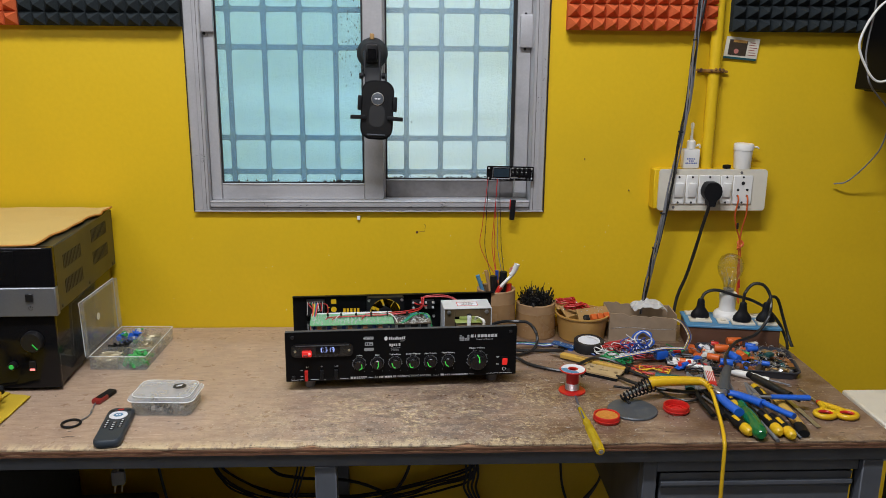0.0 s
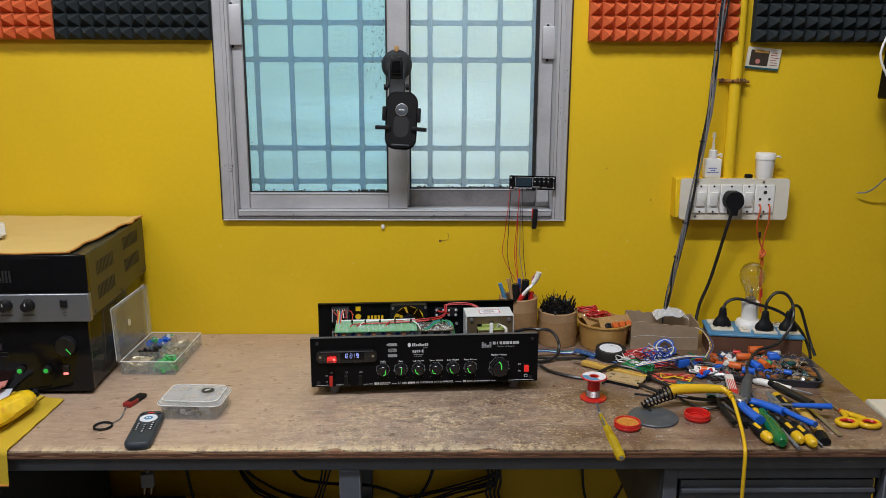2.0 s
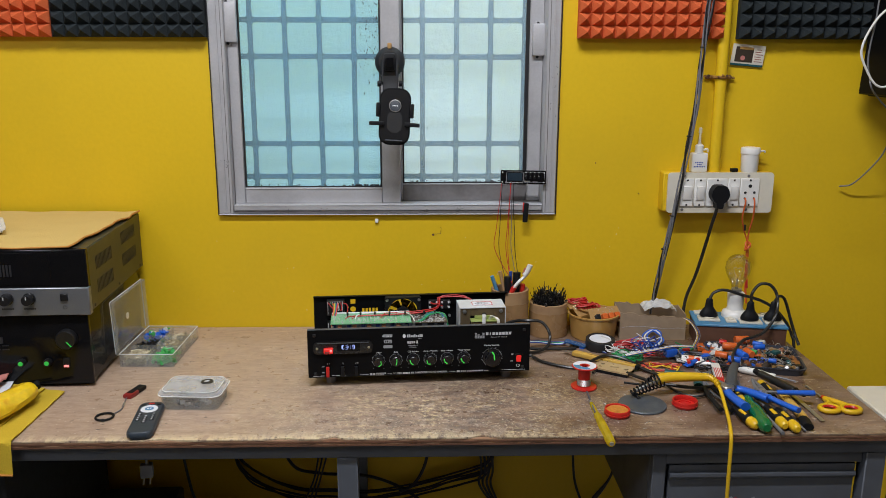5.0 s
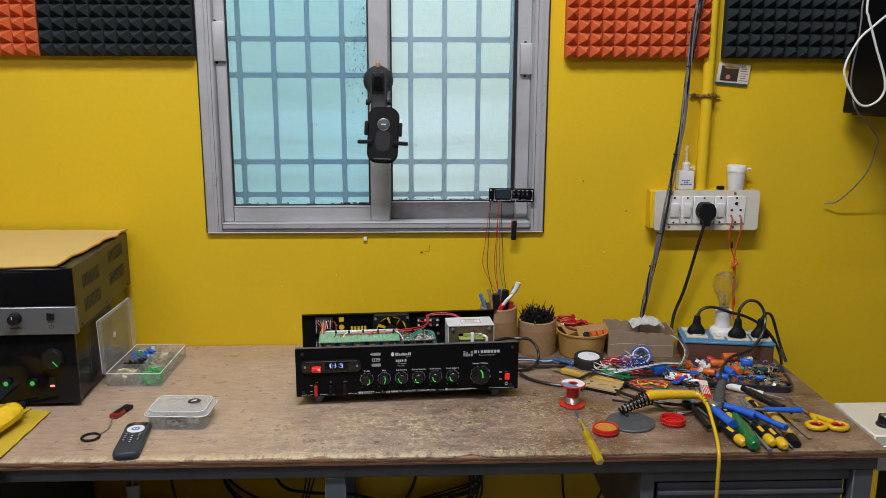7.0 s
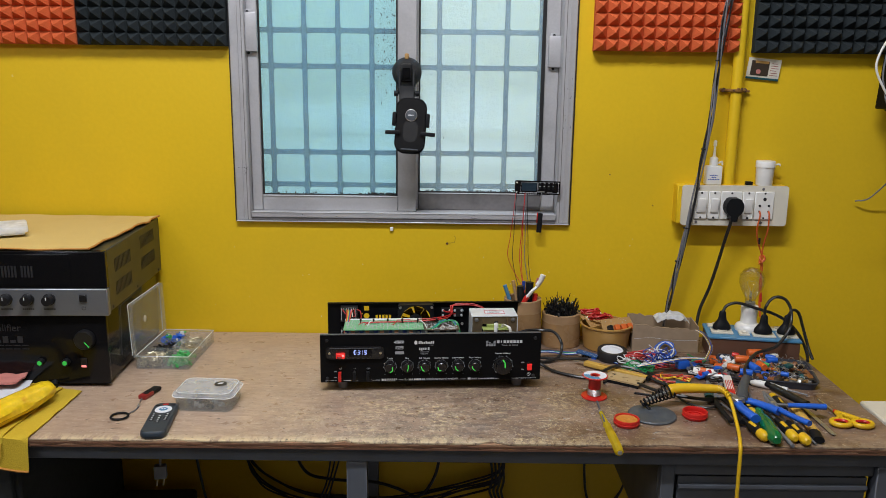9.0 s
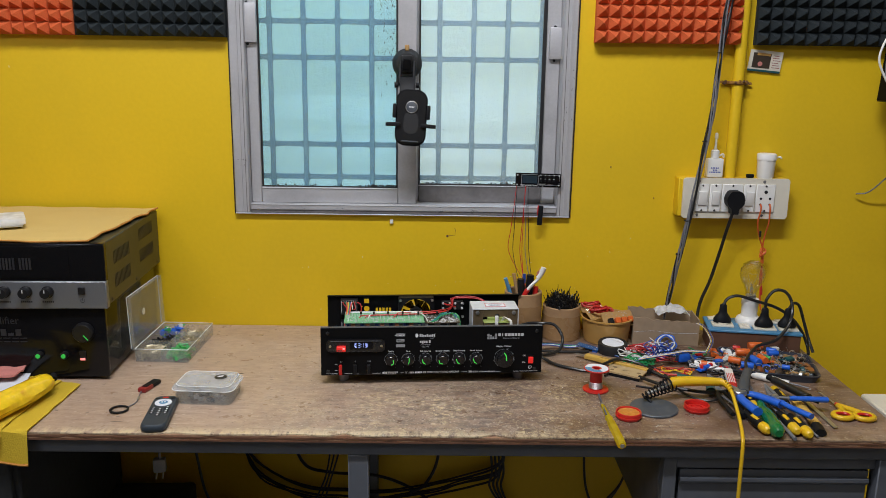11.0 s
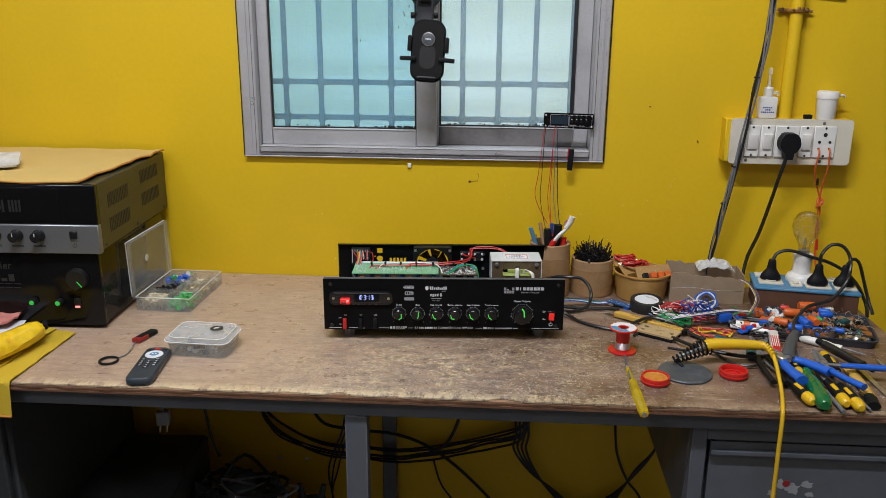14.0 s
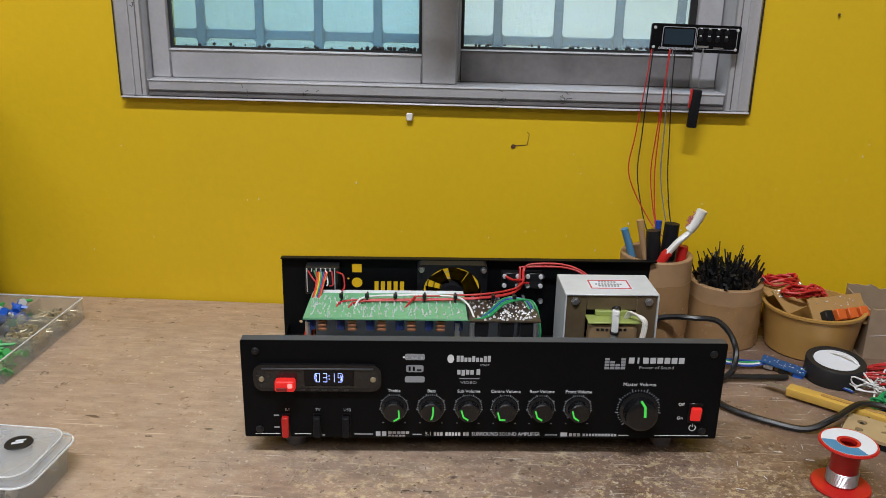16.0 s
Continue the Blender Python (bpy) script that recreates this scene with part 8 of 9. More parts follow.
def misc_tools():
    o = thing("craft_knife", "tan-handled craft knife with a black end", "craft knife", at(0, 0, 0.7685))
    part("handle", sweep(B(), [(0.807, -0.468, 0), (0.804, -0.530, 0), (0.799, -0.586, 0)], 0.0098, 10, 5, 0.7), M["cutter_tan"], o)
    part("end", sweep(B(), [(0.7985, -0.582, 0), (0.792, -0.616, 0)], 0.0104, 10, 1, 0.7), M["soft_black"], o)
    single("punch", sweep(B(), [(0.737, -0.560, 0.765), (0.737, -0.634, 0.765)], 0.0036, 10, 1), M["wire_grey"], "dark steel punch lying by the screwdrivers", "punch")
    single("punch", sweep(B(), [(0.779, -0.540, 0.765), (0.783, -0.624, 0.765)], (0.0046, 0.0020), 10, 1), M["wire_grey"], "tapered dark steel punch lying by the screwdrivers", "punch")
    single("metal_rule", bx(B(), -0.0045, 0.0045, -0.076, 0.076, 0, 0.001, 0, 1, at(0.8345, -0.505, 0.763, 1.5)), M["zinc"], "thin bright steel strip on the bench", "steel strip")
    c = thing("desolder_pump", "dark slate desoldering pump lying on the pliers", "desoldering pump", at(0, 0, 0))
    part("body", sweep(B(), [(0.789, -0.397, 0.784), (0.824, -0.486, 0.783)], 0.0082, 14, 1), M["wire_black"], c)
    part("nozzle", sweep(B(), [(0.824, -0.486, 0.783), (0.833, -0.508, 0.782)], (0.0052, 0.0026), 12, 1), M["soft_black"], c)
    part("plunger", sweep(B(), [(0.783, -0.382, 0.785), (0.789, -0.397, 0.784)], 0.0062, 12, 1), M["soft_black"], c)
    g = thing("wire_stripper", "grey wire stripper handle among the pliers", "wire stripper", at(0, 0, 0))
    part("handle", sweep(B(), [(0.746, -0.365, 0.792), (0.728, -0.402, 0.795), (0.711, -0.440, 0.794), (0.697, -0.476, 0.788)], (0.0085, 0.0115), 14, 7, 0.8), M["disc_grey"], g)
    part("head", bx(B(), -0.012, 0.012, -0.010, 0.010, 0, 0.012, 0.002, 1, at(0.688, -0.478, 0.782, 30)), M["zinc"], g)
    t = thing("component_tester", "red and white striped clip tool on the bench", "clip tool", at(0, 0, 0))
    m = at(0.705, -0.379, 0.776, 77)
    part("body", bx(B(), -0.052, 0.052, -0.009, 0.009, -0.004, 0.008, 0.004, 2, m), M["white_plastic"], t)
    for k in range(5):
        part("stripe", bx(B(), -0.045, 0.018, -0.0078 + k * 0.0034, -0.0062 + k * 0.0034, 0.0081, 0.0088, 0, 1, m), M["red"], t)
    part("end", bx(B(), -0.058, -0.030, -0.0082, 0.0082, -0.003, 0.0084, 0.004, 2, m), M["red"], t)
    w = thing("blue_plug", "blue connector on a clear sleeve among the wires", "connector", at(0.643, -0.247, 0.768, 18))
    part("body", bx(B(), -0.014, 0.014, -0.009, 0.009, 0, 0.018, 0.003, 2), M["blue"], w)
    part("sleeve", lathe(B(), [(0, 0), (0.007, 0), (0.008, 0.022), (0, 0.022)], 12, at(-0.014, 0, 0.009, 0, 0, -90)), M["clear_lens"], w)
    a = thing("fuse_holder", "white fuse holder with an orange band on its cord", "fuse holder", at(0, 0, 0))
    part("body", sweep(B(), [(0.662, -0.270, 0.772), (0.703, -0.284, 0.772)], 0.0072, 12, 1), M["white_plastic"], a)
    part("band", sweep(B(), [(0.676, -0.2748, 0.772), (0.688, -0.2789, 0.772)], 0.0078, 12, 1), M["orange"], a)
    part("cord", sweep(B(), [(0.703, -0.284, 0.772), (0.716, -0.292, 0.768), (0.735, -0.300, 0.765)], 0.003, 8, 5), M["white_plastic"], a)
    wire("white_plastic", [(0.652, -0.272, 0.768), (0.672, -0.288, 0.770), (0.694, -0.300, 0.771), (0.718, -0.308, 0.772)], 0.0042, "white plastic sleeve lying among the wires", "plastic_sleeve")
    single("black_pick", sweep(B(), [(0.505, -0.385, 0.7625), (0.560, -0.405, 0.7625)], 0.0022, 8, 1), M["soft_black"], "short black pick lying by the stand", "pick")
    # clippings of wire and swarf scattered over the bench
    bm = B()
    for k in range(150):
        x, y = rnd.uniform(0.30, 0.94), rnd.uniform(-0.61, -0.18)
        a = rnd.uniform(0, 3.14)
        l = rnd.uniform(0.0015, 0.010)
        sweep(bm, [(x, y, 0.7607), (x + l * math.cos(a), y + l * math.sin(a), 0.7607)], 0.0004, 4, 1)
    single("wire_clippings", bm, M["solder"], "tiny bright clippings of component leads on the bench", "wire clippings", kind="stuff")
    cr = B()
    for k in range(220):
        x, y, s = rnd.gauss(0.15, 0.35), rnd.uniform(-0.61, -0.1), rnd.uniform(0.0004, 0.0014)
        if -1.0 < x < 0.94:
            bmesh.ops.create_icosphere(cr, subdivisions=1, radius=s, matrix=Matrix.Translation((x, y, 0.7603)) @ Matrix.Diagonal((1.5, 1, 0.5, 1)))
    single("crumbs", cr, M["varnish"], "dark crumbs of solder resin on the bench", "crumbs", kind="stuff")


misc_tools()


def scissors():
    o = thing("scissors", "scissors with yellow and red handles on the bench", "scissors", at(0, 0, 0.7645))
    P = Vector((0.886, -0.478, 0))
    part("blade", prism(B(), [(0.877, -0.415), (0.8795, -0.417), (0.890, -0.478), (0.886, -0.482)], -0.001, 0.0005), M["zinc"], o)
    part("blade", prism(B(), [(0.8775, -0.414), (0.881, -0.416), (0.886, -0.480), (0.882, -0.478)], 0.0006, 0.002), M["zinc"], o)
    part("rivet", lathe(B(), [(0, 0.0045), (0.0045, 0.004), (0.005, 0)], 14, Matrix.Translation(P)), M["red"], o)
    for c, a in (((0.872, -0.532), 10), ((0.912, -0.536), 35)):
        pts = [(c[0] + 0.0175 * math.cos(q), c[1] + 0.0145 * math.sin(q), 0.002) for q in [6.2832 * k / 24 for k in range(25)]]
        h = part("handle", sweep(B(), pts, 0.0052, 10, 1), M["yellow"], o, "yellow loop handle")
        pts = [(c[0] + 0.0130 * math.cos(q), c[1] + 0.0100 * math.sin(q), 0.0025) for q in [6.2832 * k / 24 for k in range(25)]]
        part("lining", sweep(B(), pts, 0.0030, 8, 1), M["red"], h)
        part("arm", sweep(B(), [P + Vector((0, -0.004, 0.001)), (P + Vector((*c, 0.002))) / 2 + Vector((0.004, 0, 0.001)), Vector((c[0], c[1] + 0.013, 0.002))], (0.0052, 0.0066), 10, 5), M["yellow"], h)


scissors()

# ---- on the wall ----
def switchboard():
    o = thing("switchboard", "ivory wall switchboard with switches and sockets", "switchboard", at(0.664, 0, 1.059))
    W, H, D = 0.267, 0.098, 0.042
    part("back_box", bx(B(), 0.0, W - 0.002, -D + 0.0045, -0.001, 0.003, H - 0.001, 0.002), M["wall"], o, "box sides painted over in yellow")
    pl = part("plate", prism(B(), rounded(W - 0.010, H, 0.008, 5, W / 2 + 0.005, H / 2), 0, 0.005, Matrix.Translation((0, -D + 0.004, 0)) @ FRONT), M["ivory"], o, "ivory face plate")
    y = -D - 0.001
    def module(x, w, kind):
        m = part("module", bx(B(), x, x + w, y - 0.004, y, 0.016, 0.084, 0.0015), M["white_plastic"], pl, "white switch module")
        if kind == "switch":
            part("rocker", bx(B(), 0.005, w - 0.005, -0.004, 0.004, -0.017, 0.017, 0.002, 2, Matrix.Translation((x, y - 0.006, 0.050)) @ Matrix.Rotation(radians(8), 4, "X")), M["white_plastic"], m)
        else:
            for hx, hz, r in ((w / 2, 0.066, 0.0042), (w / 2 - 0.011, 0.050, 0.003), (w / 2 + 0.011, 0.050, 0.003), (w / 2 - 0.011, 0.036, 0.0026), (w / 2 + 0.011, 0.036, 0.0026)):
                part("pin_hole", lathe(B(), [(0, 0.0008), (r, 0.0008), (r, 0)], 14, Matrix.Translation((x + hx, y - 0.004, hz)) @ FRONT), M["rubber"], m)
        for z in (0.020, 0.080):
            part("screw", lathe(B(), [(0, 0.0012), (0.0022, 0.001), (0.0026, 0)], 10, Matrix.Translation((x + w / 2, y - 0.004, z)) @ FRONT), M["rubber"], m)
    module(0.041, 0.031, "switch")
    module(0.074, 0.028, "switch")
    module(0.104, 0.050, "socket")
    module(0.156, 0.028, "switch")
    module(0.186, 0.046, "socket")
    for x, z in ((0.048, 0.090), (0.205, 0.090), (0.048, 0.008), (0.205, 0.008)):
        part("screw", lathe(B(), [(0, 0.0018), (0.003, 0.0014), (0.0036, 0)], 12, Matrix.Translation((x, y + 0.0, z)) @ FRONT), M["alu_dark"], pl)
    # big three-pin plug
    p = part("plug", prism(B(), [(-0.0075, -0.033), (0.0075, -0.033), (0.0095, -0.020), (0.016, -0.0145), (0.0205, -0.007), (0.0215, 0.002), (0.0195, 0.011), (0.0145, 0.0195), (0.009, 0.0225), (-0.009, 0.0225), (-0.0145, 0.0195), (-0.0195, 0.011), (-0.0215, 0.002), (-0.0205, -0.007), (-0.016, -0.0145), (-0.0095, -0.020)], 0, 0.026, Matrix.Translation((0.130, y - 0.0045, 0.048)) @ FRONT), M["soft_black"], o, "black three-pin plug")
    part("cord", sweep(B(), [(0.128, y - 0.018, 0.030), (0.125, y - 0.020, 0.008), (0.119, y - 0.012, -0.030), (0.112, y + 0.004, -0.090), (0.098, y + 0.012, -0.160), (0.080, y + 0.014, -0.215), (0.070, y + 0.002, -0.262), (0.066, y - 0.02, -0.294)], 0.0040, 10, 8), M["wire_black"], p)
    # bare red leads pushed into the last socket, knotted below
    for dx in (-0.011, 0.011):
        part("test_lead", sweep(B(), [(0.209 + dx, y - 0.006, 0.037), (0.209 + dx, y - 0.012, 0.026), (0.209 + dx * 1.2, y - 0.006, -0.010), (0.214 + dx * 0.6, y + 0.006, -0.045), (0.221, y + 0.012, -0.078), (0.224 + dx * 0.2, y + 0.014, -0.110), (0.226 - dx * 0.2, y + 0.016, -0.150), (0.229 + dx * 0.1, y + 0.018, -0.200), (0.232, y + 0.012, -0.235)], 0.0019, 8, 8), M["wire_orange"], o)
    kn = B()
    for k in range(3):
        sweep(kn, [(0.222 + 0.0065 * math.cos(q), y + 0.010 + 0.004 * math.sin(q), -0.083 - 0.004 * k + 0.007 * math.sin(q + k)) for q in [6.2832 * j / 12 for j in range(13)]], 0.0019, 7, 2)
    part("knot", kn, M["wire_orange"], o)
    part("taped_joint", sweep(B(), [(0.205, y - 0.004, -0.030), (0.207, y, -0.044)], 0.0026, 8, 1), M["rubber"], o)
    part("taped_joint", sweep(B(), [(0.229, y + 0.018, -0.172), (0.231, y + 0.017, -0.196)], 0.0036, 8, 1), M["wire_red"], o)


switchboard()


def glue_bottle():
    o = thing("glue_bottle", "small white glue bottle with a long nozzle on the switchboard", "glue bottle", at(0.7505, -0.022, 1.1565))
    part("body", bx(B(), -0.0195, 0.0195, -0.011, 0.011, 0.0, 0.046, 0.004, 2), M["white_plastic"], o)
    part("cap", lathe(B(), [(0.010, 0.046), (0.010, 0.064), (0.007, 0.066), (0, 0.066)], 20), M["white_plastic"], o)
    part("nozzle", lathe(B(), [(0.005, 0.066), (0.0032, 0.072), (0.0024, 0.092), (0.0042, 0.094), (0.0042, 0.104), (0.002, 0.107), (0, 0.107)], 14), M["tape_film"], o)
    p = B()
    for z, w in ((0.022, 0.022), (0.012, 0.028), (0.017, 0.012)):
        for k in range(int(w / 0.004)):
            bx(p, -w / 2 + k * 0.004, -w / 2 + k * 0.004 + 0.0028, -0.0114, -0.0109, z, z + 0.0028)
    part("print", p, M["wire_blue"], o)
    part("cap_tether", sweep(B(), [(0.010, -0.002, 0.052), (0.018, -0.004, 0.056), (0.020, -0.003, 0.048)], 0.0024, 8, 5), M["tape_film"], o)


glue_bottle()


def white_jar():
    o = thing("white_jar", "white plastic jar with a lid on the switchboard", "jar", at(0.8755, -0.024, 1.1565) @ Matrix.Scale(0.95, 4))
    part("body", lathe(B(), [(0, 0), (0.0195, 0), (0.0205, 0.003), (0.0225, 0.046), (0, 0.046)], 30), M["white_plastic"], o)
    part("lid", lathe(B(), [(0.0238, 0.0462), (0.0240, 0.060), (0.0225, 0.062), (0.0180, 0.0615), (0, 0.0608)], 30), M["white_plastic"], o)
    part("pull_tab", sweep(B(), [(0.023, -0.003, 0.052), (0.032, -0.005, 0.054), (0.036, -0.004, 0.050)], 0.0022, 8, 5), M["white_plastic"], o)
    single("black_clip", bx(B(), -0.008, 0.008, -0.006, 0.006, 0, 0.009, 0.002, 2, at(0.838, -0.026, 1.1565, 12)), M["soft_black"], "small black clip on the switchboard", "clip")


white_jar()


def conduit():
    o = thing("conduit", "round conduit pipe painted yellow with the wall", "conduit", at(0.792, -0.016, 0))
    part("pipe", sweep(B(), [(0, 0, 1.155), (0, 0.0, 1.5), (0.0, 0, 3.2)], 0.0135, 24, 4), M["wall"], o)
    cl = part("clamp", sweep(B(), [(-0.034, 0.014, 1.381), (-0.018, 0.010, 1.381), (-0.0145, -0.006, 1.381), (0, -0.0148, 1.381), (0.0145, -0.006, 1.381), (0.018, 0.010, 1.381), (0.028, 0.014, 1.381)], 0.0042, 8, 6), material("rusty_clamp", (0.30, 0.15, 0.03), 0.7, 0.2, 120, 0.4, 0.4, 0.6, (0.10, 0.04, 0.015), 60), o, "rusty strap clamp")
    rg = random.Random(5)
    for k in range(9):
        x = -0.036 + 0.068 * k / 8
        y = -0.0175 + 28 * x * x if abs(x) < 0.02 else 0.008
        lump = lathe(B(), [(0, 0.003), (0.0026, 0.002), (0.003, -0.001), (0, -0.003)], 9, Matrix.Translation((x, y, 1.381 + rg.uniform(-0.004, 0.005))))
        for v in lump.verts:
            v.co += Vector((rg.uniform(-1, 1), rg.uniform(-0.5, 0.5), rg.uniform(-1, 1))) * 0.0014
        part("rust_flake", lump, M["brown"] if k % 2 else cl.data.materials[0], cl)
    for x in (-0.030, 0.024):
        part("screw", lathe(B(), [(0, 0.004), (0.004, 0.003), (0.005, 0)], 10, Matrix.Translation((x, 0.009, 1.381)) @ FRONT), M["brown"], cl)


conduit()


def cable_bundle():
    o = thing("cable_bundle", "bundle of grey cables tied together down the wall", "cables", at(0, 0, 0))
    base = [(0.775, -0.050, 1.80), (0.757, -0.050, 1.65), (0.742, -0.050, 1.542), (0.732, -0.050, 1.43), (0.727, -0.050, 1.32), (0.714, -0.052, 1.225), (0.700, -0.056, 1.13), (0.6845, -0.058, 1.035), (0.6725, -0.050, 0.95), (0.664, -0.040, 0.88), (0.655, -0.032, 0.80)]
    for k in range(7):
        a = k * 0.9
        pts = [Vector(p) + Vector((0.0052 * math.cos(a + i * (0.8 + 0.21 * k)), 0.0040 * math.sin(a + i * (0.8 + 0.21 * k)), 0)) * (1.0 if i > 2 else 1.5) for i, p in enumerate(base)]
        part("cable", sweep(B(), pts, 0.0019, 7, 8), M["grey_cable" if k % 3 == 1 else "wire_grey" if k % 3 == 2 else "wire_black"], o)
    for i in (3, 5, 7, 8):
        p = Vector(base[i]) + Vector((0, 0, 0.02))
        part("cable_tie", lathe(B(), [(0.0056, -0.0015), (0.0064, -0.0015), (0.0064, 0.0015), (0.0056, 0.0015)], 16, Matrix.Translation(p)), M["rubber"], o)


cable_bundle()


def wall_card():
    o = thing("wall_card", "small printed green and white card tucked on the wall", "card", at(0.8555, -0.006, 1.4315, 0, 4, 5) @ Matrix.Scale(0.85, 4))
    part("card", bx(B(), -0.046, 0.046, -0.0008, 0.0, -0.029, 0.029), M["ivory"], o)
    part("picture", bx(B(), -0.036, 0.014, -0.0016, -0.0008, -0.019, 0.022), M["pcb_dark"], o, "dark printed picture")
    part("heading", bx(B(), -0.026, 0.012, -0.0022, -0.0016, 0.015, 0.022, 0.0002), M["amber"], o)
    part("strip", bx(B(), -0.046, 0.046, -0.0016, -0.0008, -0.029, -0.0235), M["teal"], o)
    part("picture_patch", lathe(B(), [(0, 0.0022), (0.0065, 0.0022), (0.0065, 0.0016)], 18, Matrix.Translation((-0.014, 0, -0.008)) @ FRONT), M["pink_cloth"], o)
    pr = B()
    for k in range(6):
        bx(pr, 0.019 + 0.002 * (k % 2), 0.042 - 0.003 * (k % 3), -0.0014, -0.0008, -0.016 + k * 0.0065, -0.0145 + k * 0.0065)
    part("print", pr, M["maroon"], o)


wall_card()


def player_module():
    o = thing("audio_player_module", "black digital audio player module hung on the window frame", "audio player", at(0.271, -0.020, 1.1275, 0, 0, 1.0))
    W, H = 0.110, 0.0335
    f = part("face", prism(B(), rounded(W, H, 0.003, 4, W / 2, H / 2), 0, 0.004, FRONT), M["black_gloss"], o)
    part("board", bx(B(), 0.004, W - 0.004, 0.0005, 0.010, 0.003, H - 0.003), M["pcb_dark"], o)
    rim = sheet_with_holes(rounded(0.041, 0.026, 0.003, 4), [rounded(0.0395, 0.0245, 0.0025, 4)], 0.0006)
    part("screen_rim", rim, M["print_grey"], f, m=Matrix.Translation((0.0345, -0.0043, H / 2 + 0.0005)) @ FRONT)
    part("screen", bx(B(), 0.0165, 0.0525, -0.0048, -0.0040, 0.0085, 0.0275, 0.0003), material("unlit_screen", (0.02, 0.035, 0.05), 0.12, 0, 60, 0.1, 0.0), f, "unlit blue-black screen")
    rim2 = sheet_with_holes(rounded(0.050, 0.026, 0.003, 4), [rounded(0.0488, 0.0248, 0.0025, 4)], 0.0005)
    part("key_rim", rim2, M["print_grey"], f, m=Matrix.Translation((0.081, -0.0043, H / 2 + 0.0005)) @ FRONT)
    for r in range(2):
        for c in range(4):
            x, z = 0.0610 + c * 0.0106, 0.0250 - r * 0.0088
            b = part("button", lathe(B(), [(0, 0.0012), (0.0026, 0.001), (0.003, 0)], 14, Matrix.Translation((x, -0.0040, z)) @ FRONT), M["soft_black"], f)
            part("print", bx(B(), x - 0.0014, x + 0.0014, -0.0046, -0.0040, z + 0.0035, z + 0.0046), M["print_white"], b)
    for x, z in ((0.0045, 0.0285), (0.0045, 0.005), (0.1055, 0.0285), (0.1055, 0.005)):
        part("screw", lathe(B(), [(0, 0.0012), (0.0015, 0.001), (0.002, 0)], 12, Matrix.Translation((x, -0.0040, z)) @ FRONT), M["solder"], f)
    words("DIGITAL AUDIO PLAYER", 0.0040, M["print_white"], f, Matrix.Translation((0.0325, -0.0043, 0.0038)) @ FRONT)
    part("usb_port", bx(B(), 0.0575, 0.0720, -0.0050, -0.0040, 0.0060, 0.0085), M["zinc"], f)
    part("card_slot", bx(B(), 0.0780, 0.0900, -0.0050, -0.0040, 0.0058, 0.0070), M["zinc"], f)
    # dongle hanging on a chain
    d = thing("usb_dongle", "red and black USB dongle dangling from the player on a chain", "usb stick", at(0, 0, 0))
    ch = B()
    for k in range(14):
        f2 = k / 13
        c = Vector((0.3365 - 0.001 * f2, -0.0262, 1.1290 - 0.045 * f2))
        sweep(ch, [c + Vector((0.0016 * math.cos(q) * (1 if k % 2 else 0.4), 0.0016 * math.cos(q) * (0.3 if k % 2 else 1), 0.0024 * math.sin(q))) for q in [6.2832 * j / 10 for j in range(11)]], 0.0005, 5, 1)
    part("chain", ch, M["zinc"], d)
    part("body", bx(B(), -0.0062, 0.0058, -0.004, 0.004, -0.030, 0.018, 0.002, 2, Matrix.Translation((0.3345, -0.026, 1.063)) @ Matrix.Rotation(radians(3), 4, "Y")), M["soft_black"], d)
    part("side", bx(B(), -0.0082, -0.0060, -0.0038, 0.0038, -0.006, 0.019, 0.001, 1, Matrix.Translation((0.3345, -0.026, 1.063)) @ Matrix.Rotation(radians(3), 4, "Y")), M["red"], d)
    # thin leads drooping to the pen tube
    for k, (mat, x0, sag, x1) in enumerate((("wire_red", 0.274, -0.015, 0.312), ("wire_black", 0.276, -0.006, 0.290), ("wire_red", 0.296, -0.004, 0.298), ("wire_black", 0.303, 0.006, 0.322), ("wire_grey", 0.300, 0.000, 0.318), ("wire_red", 0.297, -0.010, 0.300))):
        pts = [(x0, -0.0235, 1.1295), (x0 - 0.001 + sag * 0.2, -0.026, 1.085), (x0 + sag * 0.7, -0.024, 1.02), (x0 + sag, -0.030, 0.97), ((x0 + x1) / 2 + sag * 0.4, -0.045, 0.915), (x1, -0.070, 0.890)]
        wire(mat, pts, 0.0008, "thin lead drooping from the audio player to the pen tube", "thin_lead")


player_module()


